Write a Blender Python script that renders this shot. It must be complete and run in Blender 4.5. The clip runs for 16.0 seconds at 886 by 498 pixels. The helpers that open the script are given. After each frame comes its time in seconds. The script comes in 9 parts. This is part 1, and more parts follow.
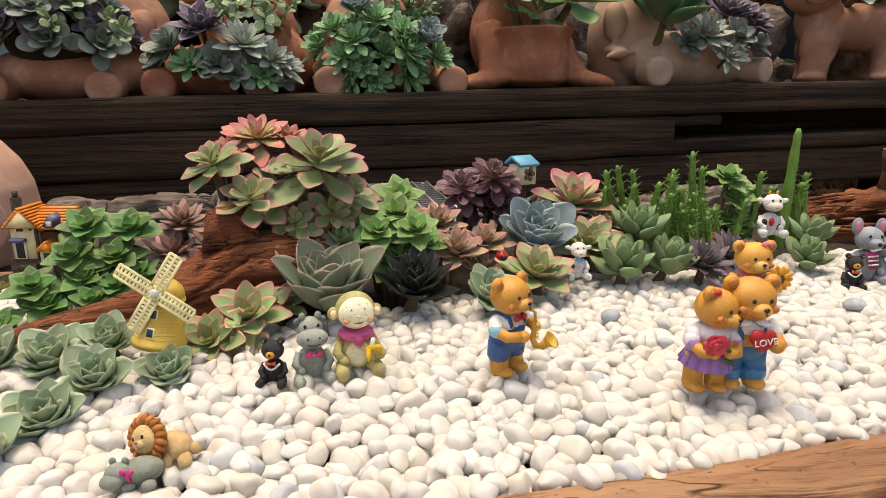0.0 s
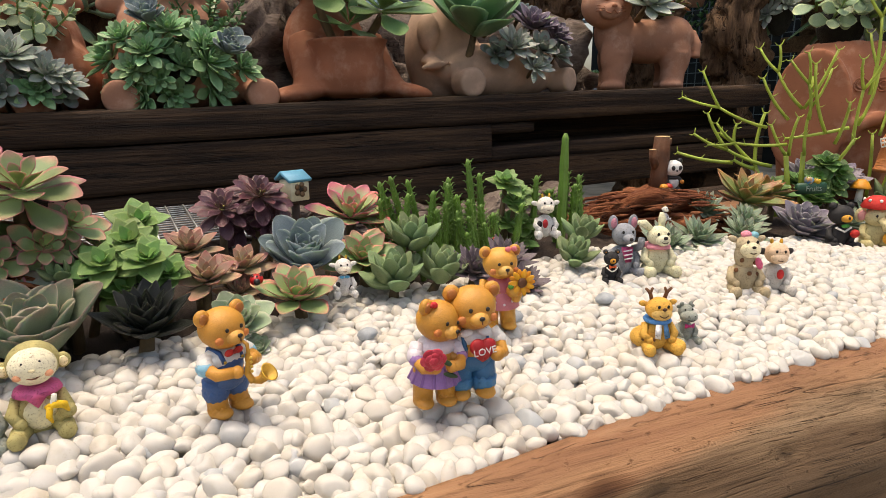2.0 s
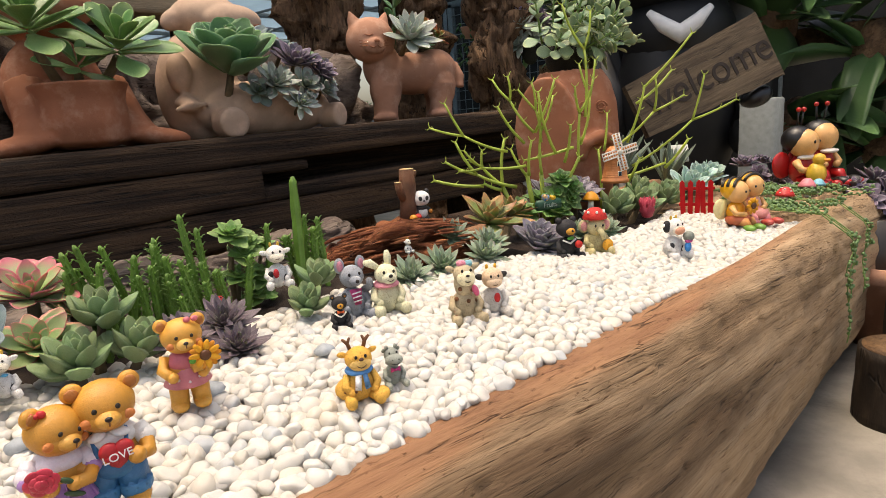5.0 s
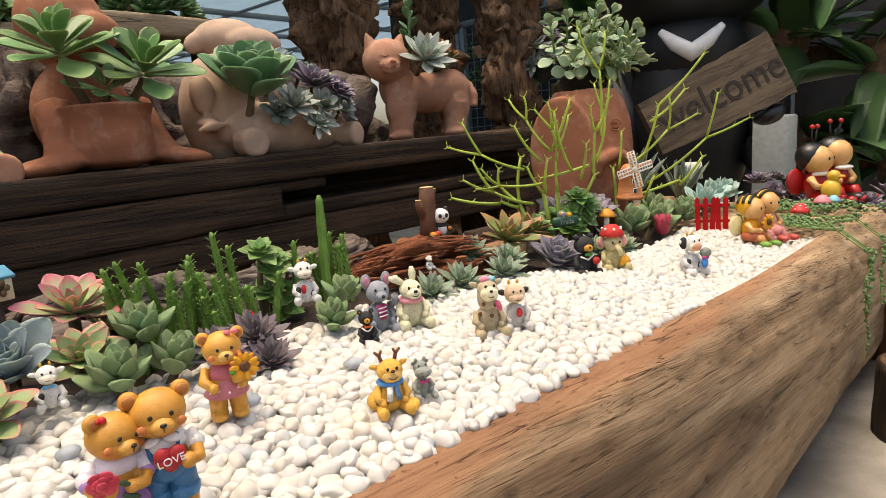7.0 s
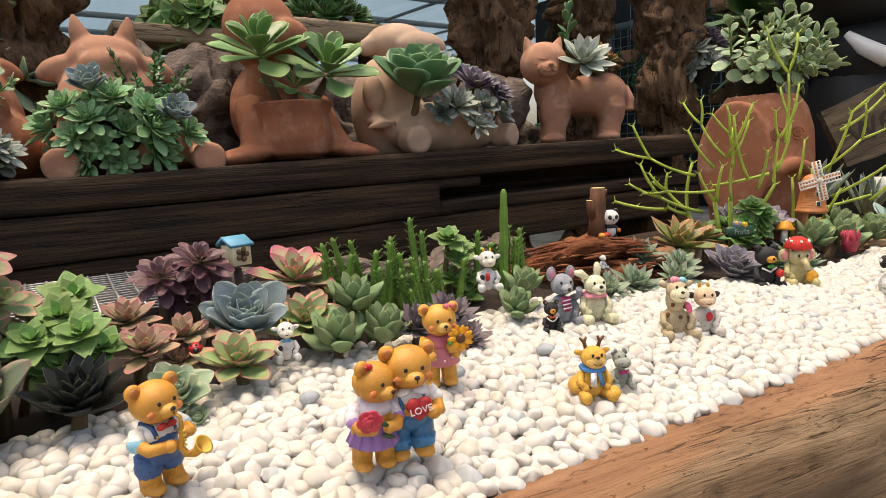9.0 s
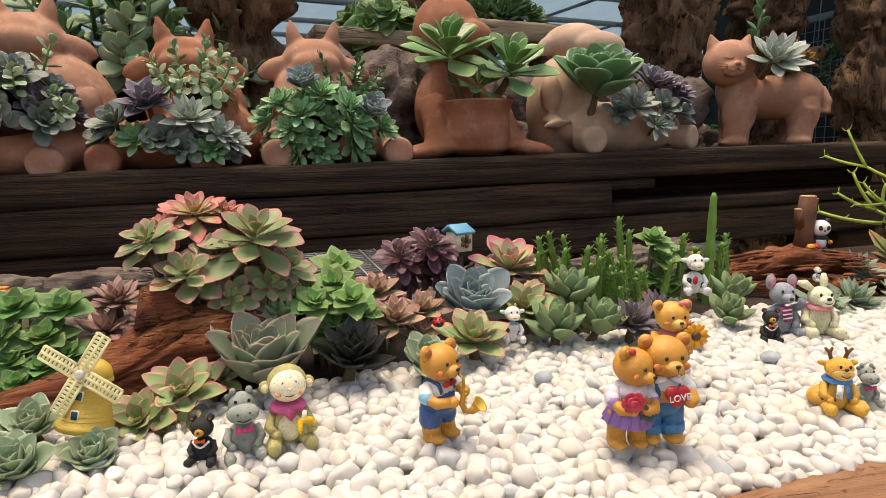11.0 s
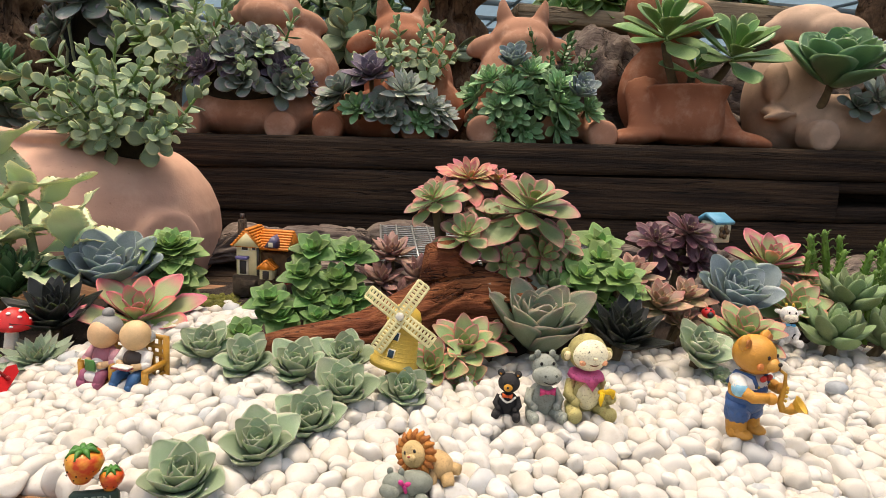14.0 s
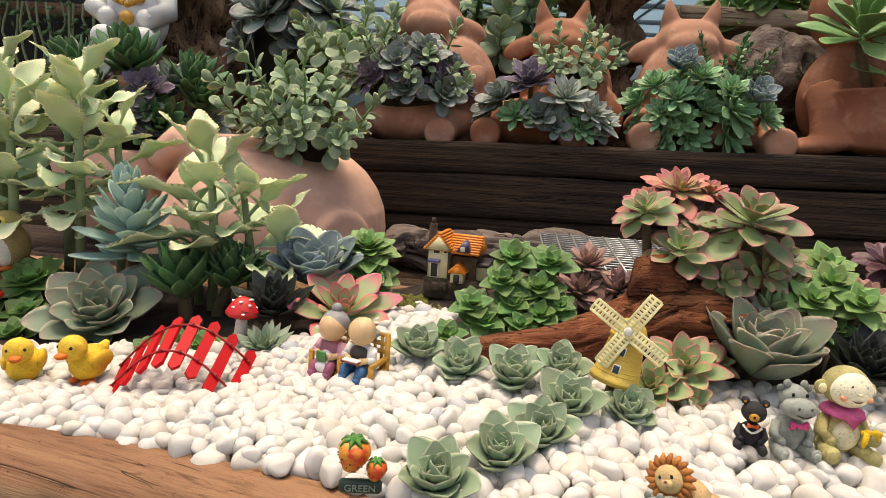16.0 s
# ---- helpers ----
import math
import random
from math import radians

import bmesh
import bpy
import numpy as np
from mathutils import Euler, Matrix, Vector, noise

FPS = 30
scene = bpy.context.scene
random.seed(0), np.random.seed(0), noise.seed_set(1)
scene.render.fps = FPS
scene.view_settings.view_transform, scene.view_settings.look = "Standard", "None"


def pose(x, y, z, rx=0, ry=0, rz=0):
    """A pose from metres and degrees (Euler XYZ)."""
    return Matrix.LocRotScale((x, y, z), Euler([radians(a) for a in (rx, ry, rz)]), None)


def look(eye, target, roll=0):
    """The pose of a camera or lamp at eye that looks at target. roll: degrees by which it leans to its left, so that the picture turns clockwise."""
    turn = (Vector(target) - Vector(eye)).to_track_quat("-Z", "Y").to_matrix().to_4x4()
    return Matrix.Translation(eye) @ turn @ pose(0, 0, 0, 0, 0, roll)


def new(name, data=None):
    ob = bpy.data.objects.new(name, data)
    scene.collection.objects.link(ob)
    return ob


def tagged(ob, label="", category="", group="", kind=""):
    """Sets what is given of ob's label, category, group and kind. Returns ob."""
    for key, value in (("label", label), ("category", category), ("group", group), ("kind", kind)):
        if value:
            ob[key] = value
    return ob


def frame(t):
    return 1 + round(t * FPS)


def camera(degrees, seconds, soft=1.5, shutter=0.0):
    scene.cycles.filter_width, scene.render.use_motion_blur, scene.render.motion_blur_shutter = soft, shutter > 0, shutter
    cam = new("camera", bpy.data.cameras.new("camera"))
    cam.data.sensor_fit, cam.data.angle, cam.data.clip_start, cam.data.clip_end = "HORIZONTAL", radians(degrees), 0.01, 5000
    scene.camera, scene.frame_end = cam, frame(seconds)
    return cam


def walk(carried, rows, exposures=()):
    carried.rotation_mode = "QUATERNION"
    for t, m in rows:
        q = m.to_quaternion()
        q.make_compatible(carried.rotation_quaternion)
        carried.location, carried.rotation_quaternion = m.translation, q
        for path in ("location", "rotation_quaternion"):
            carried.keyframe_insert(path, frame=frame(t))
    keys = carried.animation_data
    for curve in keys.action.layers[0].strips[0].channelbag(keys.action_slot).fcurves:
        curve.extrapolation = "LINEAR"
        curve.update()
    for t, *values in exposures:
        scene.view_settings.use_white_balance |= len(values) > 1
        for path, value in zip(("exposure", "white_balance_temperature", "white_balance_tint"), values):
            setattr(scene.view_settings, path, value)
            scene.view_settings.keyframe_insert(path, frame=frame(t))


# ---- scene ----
cam = camera(72.6, 16.0, soft=0.45)
PATH = [
    (0, (-0.0100, 0.0056, 0.1973), (0.5339, 1.8612, -0.3134), 0.44),
    (0.5, (0.0123, 0.0061, 0.1960), (0.6505, 1.8335, -0.3073), 0.20),
    (1, (0.0343, 0.0037, 0.1952), (0.7773, 1.7942, -0.2966), 0.03),
    (1.5, (0.0576, 0.0014, 0.1952), (0.8978, 1.7521, -0.2836), -0.29),
    (2, (0.0846, -0.0047, 0.1958), (1.0357, 1.6897, -0.2778), -0.63),
    (2.5, (0.1133, -0.0075, 0.1964), (1.1775, 1.6222, -0.2637), -0.87),
    (3, (0.1455, -0.0104, 0.1934), (1.3207, 1.5419, -0.2639), -1.38),
    (3.5, (0.1705, -0.0256, 0.1968), (1.4480, 1.4464, -0.2519), -2.08),
    (4, (0.1775, -0.0340, 0.1995), (1.5327, 1.3725, -0.2307), -2.76),
    (4.2, (0.1785, -0.0358, 0.2022), (1.5575, 1.3484, -0.2249), -2.79),
    (6.3, (0.1844, -0.0525, 0.2082), (1.6160, 1.2953, -0.1577), -4.72),
    (6.5, (0.1780, -0.0525, 0.2107), (1.6089, 1.2961, -0.1551), -4.61),
    (7, (0.1606, -0.0465, 0.2090), (1.5612, 1.3382, -0.1383), -4.24),
    (7.5, (0.1500, -0.0421, 0.2073), (1.4984, 1.3967, -0.1271), -3.82),
    (8, (0.1371, -0.0372, 0.2055), (1.4082, 1.4742, -0.1103), -3.41),
    (8.5, (0.1181, -0.0282, 0.2023), (1.3049, 1.5509, -0.1109), -2.78),
    (9, (0.0926, -0.0224, 0.2034), (1.1826, 1.6256, -0.1061), -2.26),
    (9.2, (0.0891, -0.0162, 0.1997), (1.1361, 1.6606, -0.1032), -1.93),
    (11.3, (-0.0104, -0.0135, 0.2048), (0.6269, 1.8566, -0.1056), -0.10),
    (11.5, (-0.0182, -0.0114, 0.2039), (0.5837, 1.8696, -0.1115), 0.23),
    (12, (-0.0399, -0.0086, 0.2006), (0.4670, 1.8986, -0.1244), 1.30),
    (12.5, (-0.0585, -0.0017, 0.1956), (0.3556, 1.9254, -0.1435), 2.31),
    (13, (-0.0727, 0.0028, 0.1936), (0.2740, 1.9410, -0.1572), 2.63),
    (13.5, (-0.0854, 0.0094, 0.1929), (0.2108, 1.9535, -0.1713), 3.01),
    (14, (-0.1016, 0.0117, 0.1921), (0.1272, 1.9649, -0.1726), 3.19),
    (14.5, (-0.1203, 0.0131, 0.1917), (0.0207, 1.9743, -0.1740), 3.18),
    (15, (-0.1369, 0.0145, 0.1909), (-0.0950, 1.9803, -0.1752), 3.37),
    (15.5, (-0.1537, 0.0161, 0.1902), (-0.2110, 1.9807, -0.1802), 3.58),
    (16, (-0.1728, 0.0169, 0.1894), (-0.3401, 1.9753, -0.1805), 3.71),
]
walk(cam, [(t, look(eye, target, roll)) for t, eye, target, roll in PATH], [(0.0, 0.74, 7440, 10.5), (1.5, 0.7, 7440, 10.5), (3.0, 0.65, 7440, 10.5), (4.2, 0.75, 7440, 10.5), (6.4, 0.86, 7440, 10.5), (9.0, 0.82, 7440, 10.5), (16.0, 0.77, 7440, 10.5)])

# ---- light ----
world = bpy.data.worlds.new("sky")
scene.world = world
world.use_nodes = True
wn = world.node_tree.nodes
sky = wn.new("ShaderNodeTexSky")
sky.sky_type = "NISHITA"
sky.sun_disc = False
sky.dust_density, sky.ozone_density = 5.0, 0.3
SUN_EL, SUN_AZ = 83.0, 315.0
sky.sun_elevation, sky.sun_rotation = radians(SUN_EL), radians(SUN_AZ)
world.node_tree.links.new(sky.outputs[0], wn["Background"].inputs[0])
wn["Background"].inputs[1].default_value = 0.15
sun_data = bpy.data.lights.new("sun", "SUN")
sun_data.energy, sun_data.angle, sun_data.color = 1.3, radians(16.0), (1.0, 0.92, 0.82)
sun = new("sun", sun_data)
_d = Vector((math.sin(radians(SUN_AZ)) * math.cos(radians(SUN_EL)), math.cos(radians(SUN_AZ)) * math.cos(radians(SUN_EL)), math.sin(radians(SUN_EL))))
sun.matrix_world = look(_d * 5, (0, 0, 0))

# ---- materials ----
def C(h, k=1.0):
    """A linear colour from a hex sRGB one."""
    v = [int(h[i:i + 2], 16) / 255 for i in (0, 2, 4)]
    return tuple(min(1.0, k * (c / 12.92 if c <= 0.04045 else ((c + 0.055) / 1.055) ** 2.4)) for c in v) + (1.0,)


class Nodes:
    """A small writer for node trees."""

    def __init__(self, name):
        self.m = bpy.data.materials.new(name)
        self.m.use_nodes = True
        self.t = self.m.node_tree
        self.bsdf = self.t.nodes["Principled BSDF"]

    def n(self, kind, **props):
        node = self.t.nodes.new(kind)
        for k, v in props.items():
            if k == "operation":
                node.operation = v
            elif k == "blend_type":
                node.blend_type = v
            elif k == "data_type":
                node.data_type = v
        return node

    def link(self, a, b):
        self.t.links.new(a, b)

    def coords(self, stretch=(1, 1, 1), which="Object"):
        tc = self.n("ShaderNodeTexCoord")
        mp = self.n("ShaderNodeMapping")
        mp.inputs["Scale"].default_value = stretch
        self.link(tc.outputs[which], mp.inputs[0])
        return mp.outputs[0]

    def noise(self, vec, scale, detail=4.0, rough=0.55):
        t = self.n("ShaderNodeTexNoise")
        t.inputs["Scale"].default_value, t.inputs["Detail"].default_value, t.inputs["Roughness"].default_value = scale, detail, rough
        self.link(vec, t.inputs["Vector"])
        return t.outputs[0]

    def ramp(self, fac, stops):
        r = self.n("ShaderNodeValToRGB")
        el = r.color_ramp.elements
        while len(el) < len(stops):
            el.new(0.5)
        for e, (p, c) in zip(el, stops):
            e.position, e.color = p, c
        self.link(fac, r.inputs[0])
        return r.outputs[0]

    def mix(self, fac, a, b, mode="MIX"):
        x = self.n("ShaderNodeMix", data_type="RGBA", blend_type=mode)
        for val, sock in ((fac, x.inputs[0]), (a, x.inputs[6]), (b, x.inputs[7])):
            if isinstance(val, (int, float, tuple)):
                sock.default_value = val
            else:
                self.link(val, sock)
        return x.outputs[2]

    def math(self, op, a, b=0.0):
        x = self.n("ShaderNodeMath", operation=op)
        for val, sock in ((a, x.inputs[0]), (b, x.inputs[1])):
            if isinstance(val, (int, float)):
                sock.default_value = val
            else:
                self.link(val, sock)
        return x.outputs[0]

    def bump(self, height, strength, dist):
        b = self.n("ShaderNodeBump")
        b.inputs["Strength"].default_value, b.inputs["Distance"].default_value = strength, dist
        self.link(height, b.inputs["Height"])
        self.link(b.outputs[0], self.bsdf.inputs["Normal"])

    def color(self, c):
        self.link(c, self.bsdf.inputs["Base Color"])

    def set(self, rough=0.5, metal=0.0, spec=0.5):
        self.bsdf.inputs["Roughness"].default_value = rough
        self.bsdf.inputs["Metallic"].default_value = metal
        self.bsdf.inputs["Specular IOR Level"].default_value = spec
        return self.m


def scaled(c, k):
    return tuple(min(1.0, x * k) for x in c[:3]) + (1.0,)


def plain(name, c, rough=0.5, var=0.25, scale=120.0, bump=0.15, dist=0.0006, metal=0.0, spec=0.5):
    """A painted or moulded surface with mild mottling at two scales."""
    m = Nodes(name)
    v = m.coords()
    a = m.ramp(m.noise(v, scale * 0.25, 3), [(0.3, scaled(c, 1 - var)), (0.7, scaled(c, 1 + var * 0.5))])
    b = m.ramp(m.noise(v, scale * 4, 3), [(0.35, (0.84, 0.84, 0.84, 1)), (0.6, (1, 1, 1, 1))])
    m.color(m.mix(0.5, a, m.mix(1.0, a, b, "MULTIPLY")))
    if bump:
        m.bump(m.noise(v, scale * 6, 3), bump, dist)
    return m.set(rough, metal, spec)


def leaf_mat(name, base, tip, edge, rough=0.5, tip_at=0.8, edge_at=0.75, bloom=0.25, inner=None):
    """Succulent skin: a base colour, a coloured tip and rim, a dusty bloom."""
    m = Nodes(name)
    uv = m.n("ShaderNodeUVMap")
    sep = m.n("ShaderNodeSeparateXYZ")
    m.link(uv.outputs[0], sep.inputs[0])
    v = m.coords()
    oi, geo = m.n("ShaderNodeObjectInfo"), m.n("ShaderNodeNewGeometry")
    rnd = m.math("FRACT", m.math("ADD", oi.outputs["Random"], geo.outputs["Random Per Island"]))
    n1 = m.noise(v, 90, 4)
    body = m.mix(m.ramp(n1, [(0.3, (0, 0, 0, 1)), (0.7, (1, 1, 1, 1))]), scaled(base, 0.8), scaled(base, 1.12))
    if inner:
        body = m.mix(m.ramp(sep.outputs[0], [(0.05, (1, 1, 1, 1)), (0.6, (0, 0, 0, 1))]), body, inner)
    jit = m.math("MULTIPLY", m.math("SUBTRACT", n1, 0.5), 0.35)
    tf = m.ramp(m.math("ADD", sep.outputs[0], jit), [(tip_at - 0.12, (0, 0, 0, 1)), (min(1.0, tip_at + 0.14), (1, 1, 1, 1))])
    ef = m.ramp(m.math("ADD", sep.outputs[1], jit), [(edge_at, (0, 0, 0, 1)), (min(1.0, edge_at + 0.25), (1, 1, 1, 1))])
    col = m.mix(tf, body, tip)
    col = m.mix(ef, col, edge)
    dust = m.ramp(m.noise(v, 420, 5, 0.65), [(0.45, (0, 0, 0, 1)), (0.8, (bloom, bloom, bloom, 1))])
    col = m.mix(dust, col, (0.55, 0.6, 0.56, 1))
    hs = m.n("ShaderNodeHueSaturation")
    m.link(m.math("ADD", m.math("MULTIPLY", rnd, 0.04), 0.48), hs.inputs["Hue"])
    m.link(m.math("ADD", m.math("MULTIPLY", rnd, 0.4), 0.92), hs.inputs["Value"])
    m.link(col, hs.inputs["Color"])
    m.color(hs.outputs[0])
    m.bump(m.noise(v, 600, 4, 0.65), 0.3, 0.0008)
    m.bsdf.inputs["Subsurface Weight"].default_value = 0.12
    m.bsdf.inputs["Subsurface Radius"].default_value = (0.004, 0.006, 0.002)
    m.bsdf.inputs["Subsurface Scale"].default_value = 0.4
    return m.set(rough, 0, 0.45)


def wood_mat(name, dark, mid, light, along=(3, 60, 60), rough=0.75, crack=0.6, dist=0.004):
    """Weathered timber whose grain runs along x: broad tone, fine fibres and dark checks."""
    m = Nodes(name)
    v = m.coords(along)
    fine = m.coords((along[0] * 2.2, along[1] * 5, along[2] * 5))
    v2 = m.coords((along[0] * 0.7, along[1] * 0.2, along[2] * 0.2))
    g = m.noise(v, 1.0, 8, 0.68)
    fib = m.noise(fine, 1.0, 5, 0.7)
    big = m.noise(v2, 1.0, 5, 0.6)
    tone = m.ramp(big, [(0.3, scaled(mid, 0.6)), (0.5, mid), (0.72, light)])
    col = m.ramp(g, [(0.3, dark), (0.45, mid), (0.6, light), (0.75, scaled(light, 1.15))])
    col = m.mix(0.5, col, tone)
    col = m.mix(0.75, col, m.mix(1.0, col, m.ramp(fib, [(0.32, (0.42, 0.38, 0.34, 1)), (0.55, (1, 1, 1, 1)), (0.75, (1.0, 1.0, 1.0, 1))]), "MULTIPLY"))
    ridge = m.math("ABSOLUTE", m.math("SUBTRACT", m.noise(m.coords((along[0] * 0.8, along[1] * 0.9, along[2] * 0.9)), 1.0, 3, 0.5), 0.5))
    line = m.ramp(ridge, [(0.0, (0.06, 0.05, 0.04, 1)), (0.018, (1, 1, 1, 1))])
    gate = m.ramp(m.noise(v2, 2.3, 3), [(0.46, (0, 0, 0, 1)), (0.56, (crack, crack, crack, 1))])
    dk = m.mix(gate, (1, 1, 1, 1), line)
    col = m.mix(1.0, col, dk, "MULTIPLY")
    m.color(col)
    h = m.mix(0.5, g, fib)
    m.bump(m.mix(1.0, h, dk, "MULTIPLY"), 0.8, dist)
    return m.set(rough, 0, 0.3)


# ---- building helpers ----
class Shape:
    """Gathers simple closed forms into one mesh."""

    def __init__(self):
        self.v, self.f, self.m = [], [], []

    def add(self, verts, faces, mi=0):
        o = len(self.v)
        self.v += [tuple(p) for p in verts]
        self.f += [tuple(i + o for i in f) for f in faces]
        self.m += [mi] * len(faces)
        return self

    def ball(self, c, r, mi=0, rot=(0, 0, 0), seg=14, rings=9):
        r = (r, r, r) if isinstance(r, (int, float)) else r
        M = Matrix.LocRotScale(c, Euler([radians(a) for a in rot]), r)
        v, f = [M @ Vector((0, 0, -1))], []
        for i in range(1, rings):
            a = math.pi * i / rings
            for j in range(seg):
                b = 2 * math.pi * j / seg
                v.append(M @ Vector((math.sin(a) * math.cos(b), math.sin(a) * math.sin(b), -math.cos(a))))
        v.append(M @ Vector((0, 0, 1)))
        for j in range(seg):
            f.append((0, 1 + (j + 1) % seg, 1 + j))
            f.append((len(v) - 1, len(v) - 1 - seg + j, len(v) - 1 - seg + (j + 1) % seg))
        for i in range(rings - 2):
            for j in range(seg):
                a, b = 1 + i * seg + j, 1 + i * seg + (j + 1) % seg
                f.append((a, b, b + seg, a + seg))
        return self.add(v, f, mi)

    def tube(self, pts, radii, mi=0, seg=10, flat=1.0, wob=0.0, seed=0.0):
        pts = [Vector(p) for p in pts]
        if isinstance(radii, (int, float)):
            radii = [radii] * len(pts)
        v, f = [], []
        up = Vector((0.13, 0.07, 1))
        for i, p in enumerate(pts):
            d = (pts[min(i + 1, len(pts) - 1)] - pts[max(i - 1, 0)]).normalized()
            if abs(d.dot(up.normalized())) > 0.95:
                up = Vector((1, 0.1, 0.05))
            x = d.cross(up).normalized()
            y = x.cross(d).normalized()
            for j in range(seg):
                a = 2 * math.pi * j / seg
                q = x * math.cos(a) * radii[i] + y * math.sin(a) * radii[i] * flat
                if wob:
                    q *= 1 + wob * noise.noise((p + q) * (0.8 / max(radii)) + Vector((seed, 0, 0)))
                v.append(p + q)
        for i in range(len(pts) - 1):
            for j in range(seg):
                a, b = i * seg + j, i * seg + (j + 1) % seg
                f.append((a, b, b + seg, a + seg))
        f.append(tuple(range(seg))[::-1])
        f.append(tuple(range(len(v) - seg, len(v))))
        return self.add(v, f, mi)

    def lathe(self, prof, mi=0, seg=28, M=None):
        M = M or Matrix()
        v, f = [], []
        for r, z in prof:
            for j in range(seg):
                a = 2 * math.pi * j / seg
                v.append(M @ Vector((r * math.cos(a), r * math.sin(a), z)))
        for i in range(len(prof) - 1):
            for j in range(seg):
                a, b = i * seg + j, i * seg + (j + 1) % seg
                f.append((a, b, b + seg, a + seg))
        if prof[0][0] > 1e-5:
            f.append(tuple(range(seg))[::-1])
        if prof[-1][0] > 1e-5:
            f.append(tuple(range(len(v) - seg, len(v))))
        return self.add(v, f, mi)

    def box(self, c, size, mi=0, rot=(0, 0, 0), bevel=0.0015, M=None):
        B = (M or Matrix()) @ Matrix.LocRotScale(c, Euler([radians(a) for a in rot]), None)
        h = [s / 2 for s in size]
        b = min(bevel, min(h) * 0.6)
        bm = bmesh.new()
        for sx in (-1, 1):
            for sy in (-1, 1):
                for sz in (-1, 1):
                    for k in range(3):
                        e = [h[i] - (0 if i == k else b) for i in range(3)]
                        bm.verts.new(B @ Vector((sx * e[0], sy * e[1], sz * e[2])))
        bmesh.ops.convex_hull(bm, input=bm.verts)
        bm.verts.index_update()
        self.add([x.co.copy() for x in bm.verts], [[x.index for x in f.verts] for f in bm.faces], mi)
        bm.free()
        return self

    def hull(self, pts, mi=0):
        bm = bmesh.new()
        for p in pts:
            bm.verts.new(p)
        bmesh.ops.convex_hull(bm, input=bm.verts)
        bm.verts.index_update()
        self.add([x.co.copy() for x in bm.verts], [[x.index for x in f.verts] for f in bm.faces], mi)
        bm.free()
        return self

    def mesh(self, name, mats, smooth=True):
        me = bpy.data.meshes.new(name)
        me.from_pydata(self.v, [], self.f)
        for m in (mats if isinstance(mats, (list, tuple)) else [mats]):
            me.materials.append(m)
        me.polygons.foreach_set("material_index", self.m)
        me.polygons.foreach_set("use_smooth", [smooth] * len(self.f))
        me.update()
        return me


SITE = [Matrix()]  # the frame in which the next things stand
BEAM = Matrix.Translation((0.318, 1.377, 0.004)) @ pose(0, 0, 0, 0, -0.9, -3.0) @ Matrix.Translation((-0.3, -1.337, 0))
POT = Matrix.Translation((-0.161, 0.017, 0.185)) @ Matrix.Scale(1.118, 4) @ Matrix.Translation((0.173, -0.017, -0.19))


def thing(name, m, label, category, group="", kind="", data=None):
    ob = new(name, data)
    if data is None:
        ob.empty_display_size = 0.01
    ob.matrix_world = SITE[0] @ m
    return tagged(ob, label, category, group, kind)


def part(name, shape, mats, parent, label="", smooth=True, m=None):
    data = shape.mesh(name, mats, smooth) if isinstance(shape, Shape) else shape
    ob = new(name, data)
    ob.parent = parent
    if m is not None:
        ob.matrix_basis = m
    return tagged(ob, label)


def sm(x):
    x = max(0.0, min(1.0, x))
    return x * x * (3 - 2 * x)


# ---- leaves ----
def leaf_arrays(W=0.3, T=0.07, tip=0.5, tm=0.6, wb=0.4, cup=0.35, curl=0.15, serr=0.0, wave=0.0, seg=8, rings=(0, 0.12, 0.3, 0.5, 0.66, 0.8, 0.9, 0.97)):
    v, f, uv = [], [], []
    for t in rings:
        if t < tm:
            w = wb + (1 - wb) * sm(t / tm)
        else:
            s = (t - tm) / (1 - tm)
            w = (1 - tip) * math.sqrt(max(0, 1 - s * s)) + tip * (1 - s)
        w *= W
        th = T * (0.55 + 0.45 * math.sin(math.pi * min(1, t * 1.1))) * (1 - t ** 4)
        for j in range(seg):
            a = 2 * math.pi * j / seg
            c, s2 = math.cos(a), math.sin(a)
            k = 1.0 + (serr * (1 if len(v) // seg % 2 else -1) if abs(c) > 0.9 else 0)
            v.append((w * c * k, t, th * s2 * (0.45 if s2 > 0 else 1.0) + cup * w * c * c + curl * t * t + wave * math.sin(t * 13 + 1.5 * c) * abs(c) * w))
            uv.append((t, abs(c)))
    v.append((0, 1.0, curl * 1.02 + 0.01))
    uv.append((1.0, 1.0))
    n = len(rings)
    for i in range(n - 1):
        for j in range(seg):
            a, b = i * seg + j, i * seg + (j + 1) % seg
            f.append((a, b, b + seg, a + seg))
    f.append(tuple(range(seg))[::-1])
    for j in range(seg):
        f.append(((n - 1) * seg + j, (n - 1) * seg + (j + 1) % seg, n * seg))
    return np.array(v), f, uv


def mesh_uv(name, v, f, uv, mat):
    me = bpy.data.meshes.new(name)
    me.from_pydata([tuple(p) for p in v], [], f)
    me.materials.append(mat)
    layer = me.uv_layers.new(name="UVMap")
    idx = np.zeros(len(me.loops), dtype=np.int32)
    me.loops.foreach_get("vertex_index", idx)
    layer.data.foreach_set("uv", np.array(uv, dtype=np.float32)[idx].ravel())
    me.polygons.foreach_set("use_smooth", [True] * len(me.polygons))
    me.update()
    return me


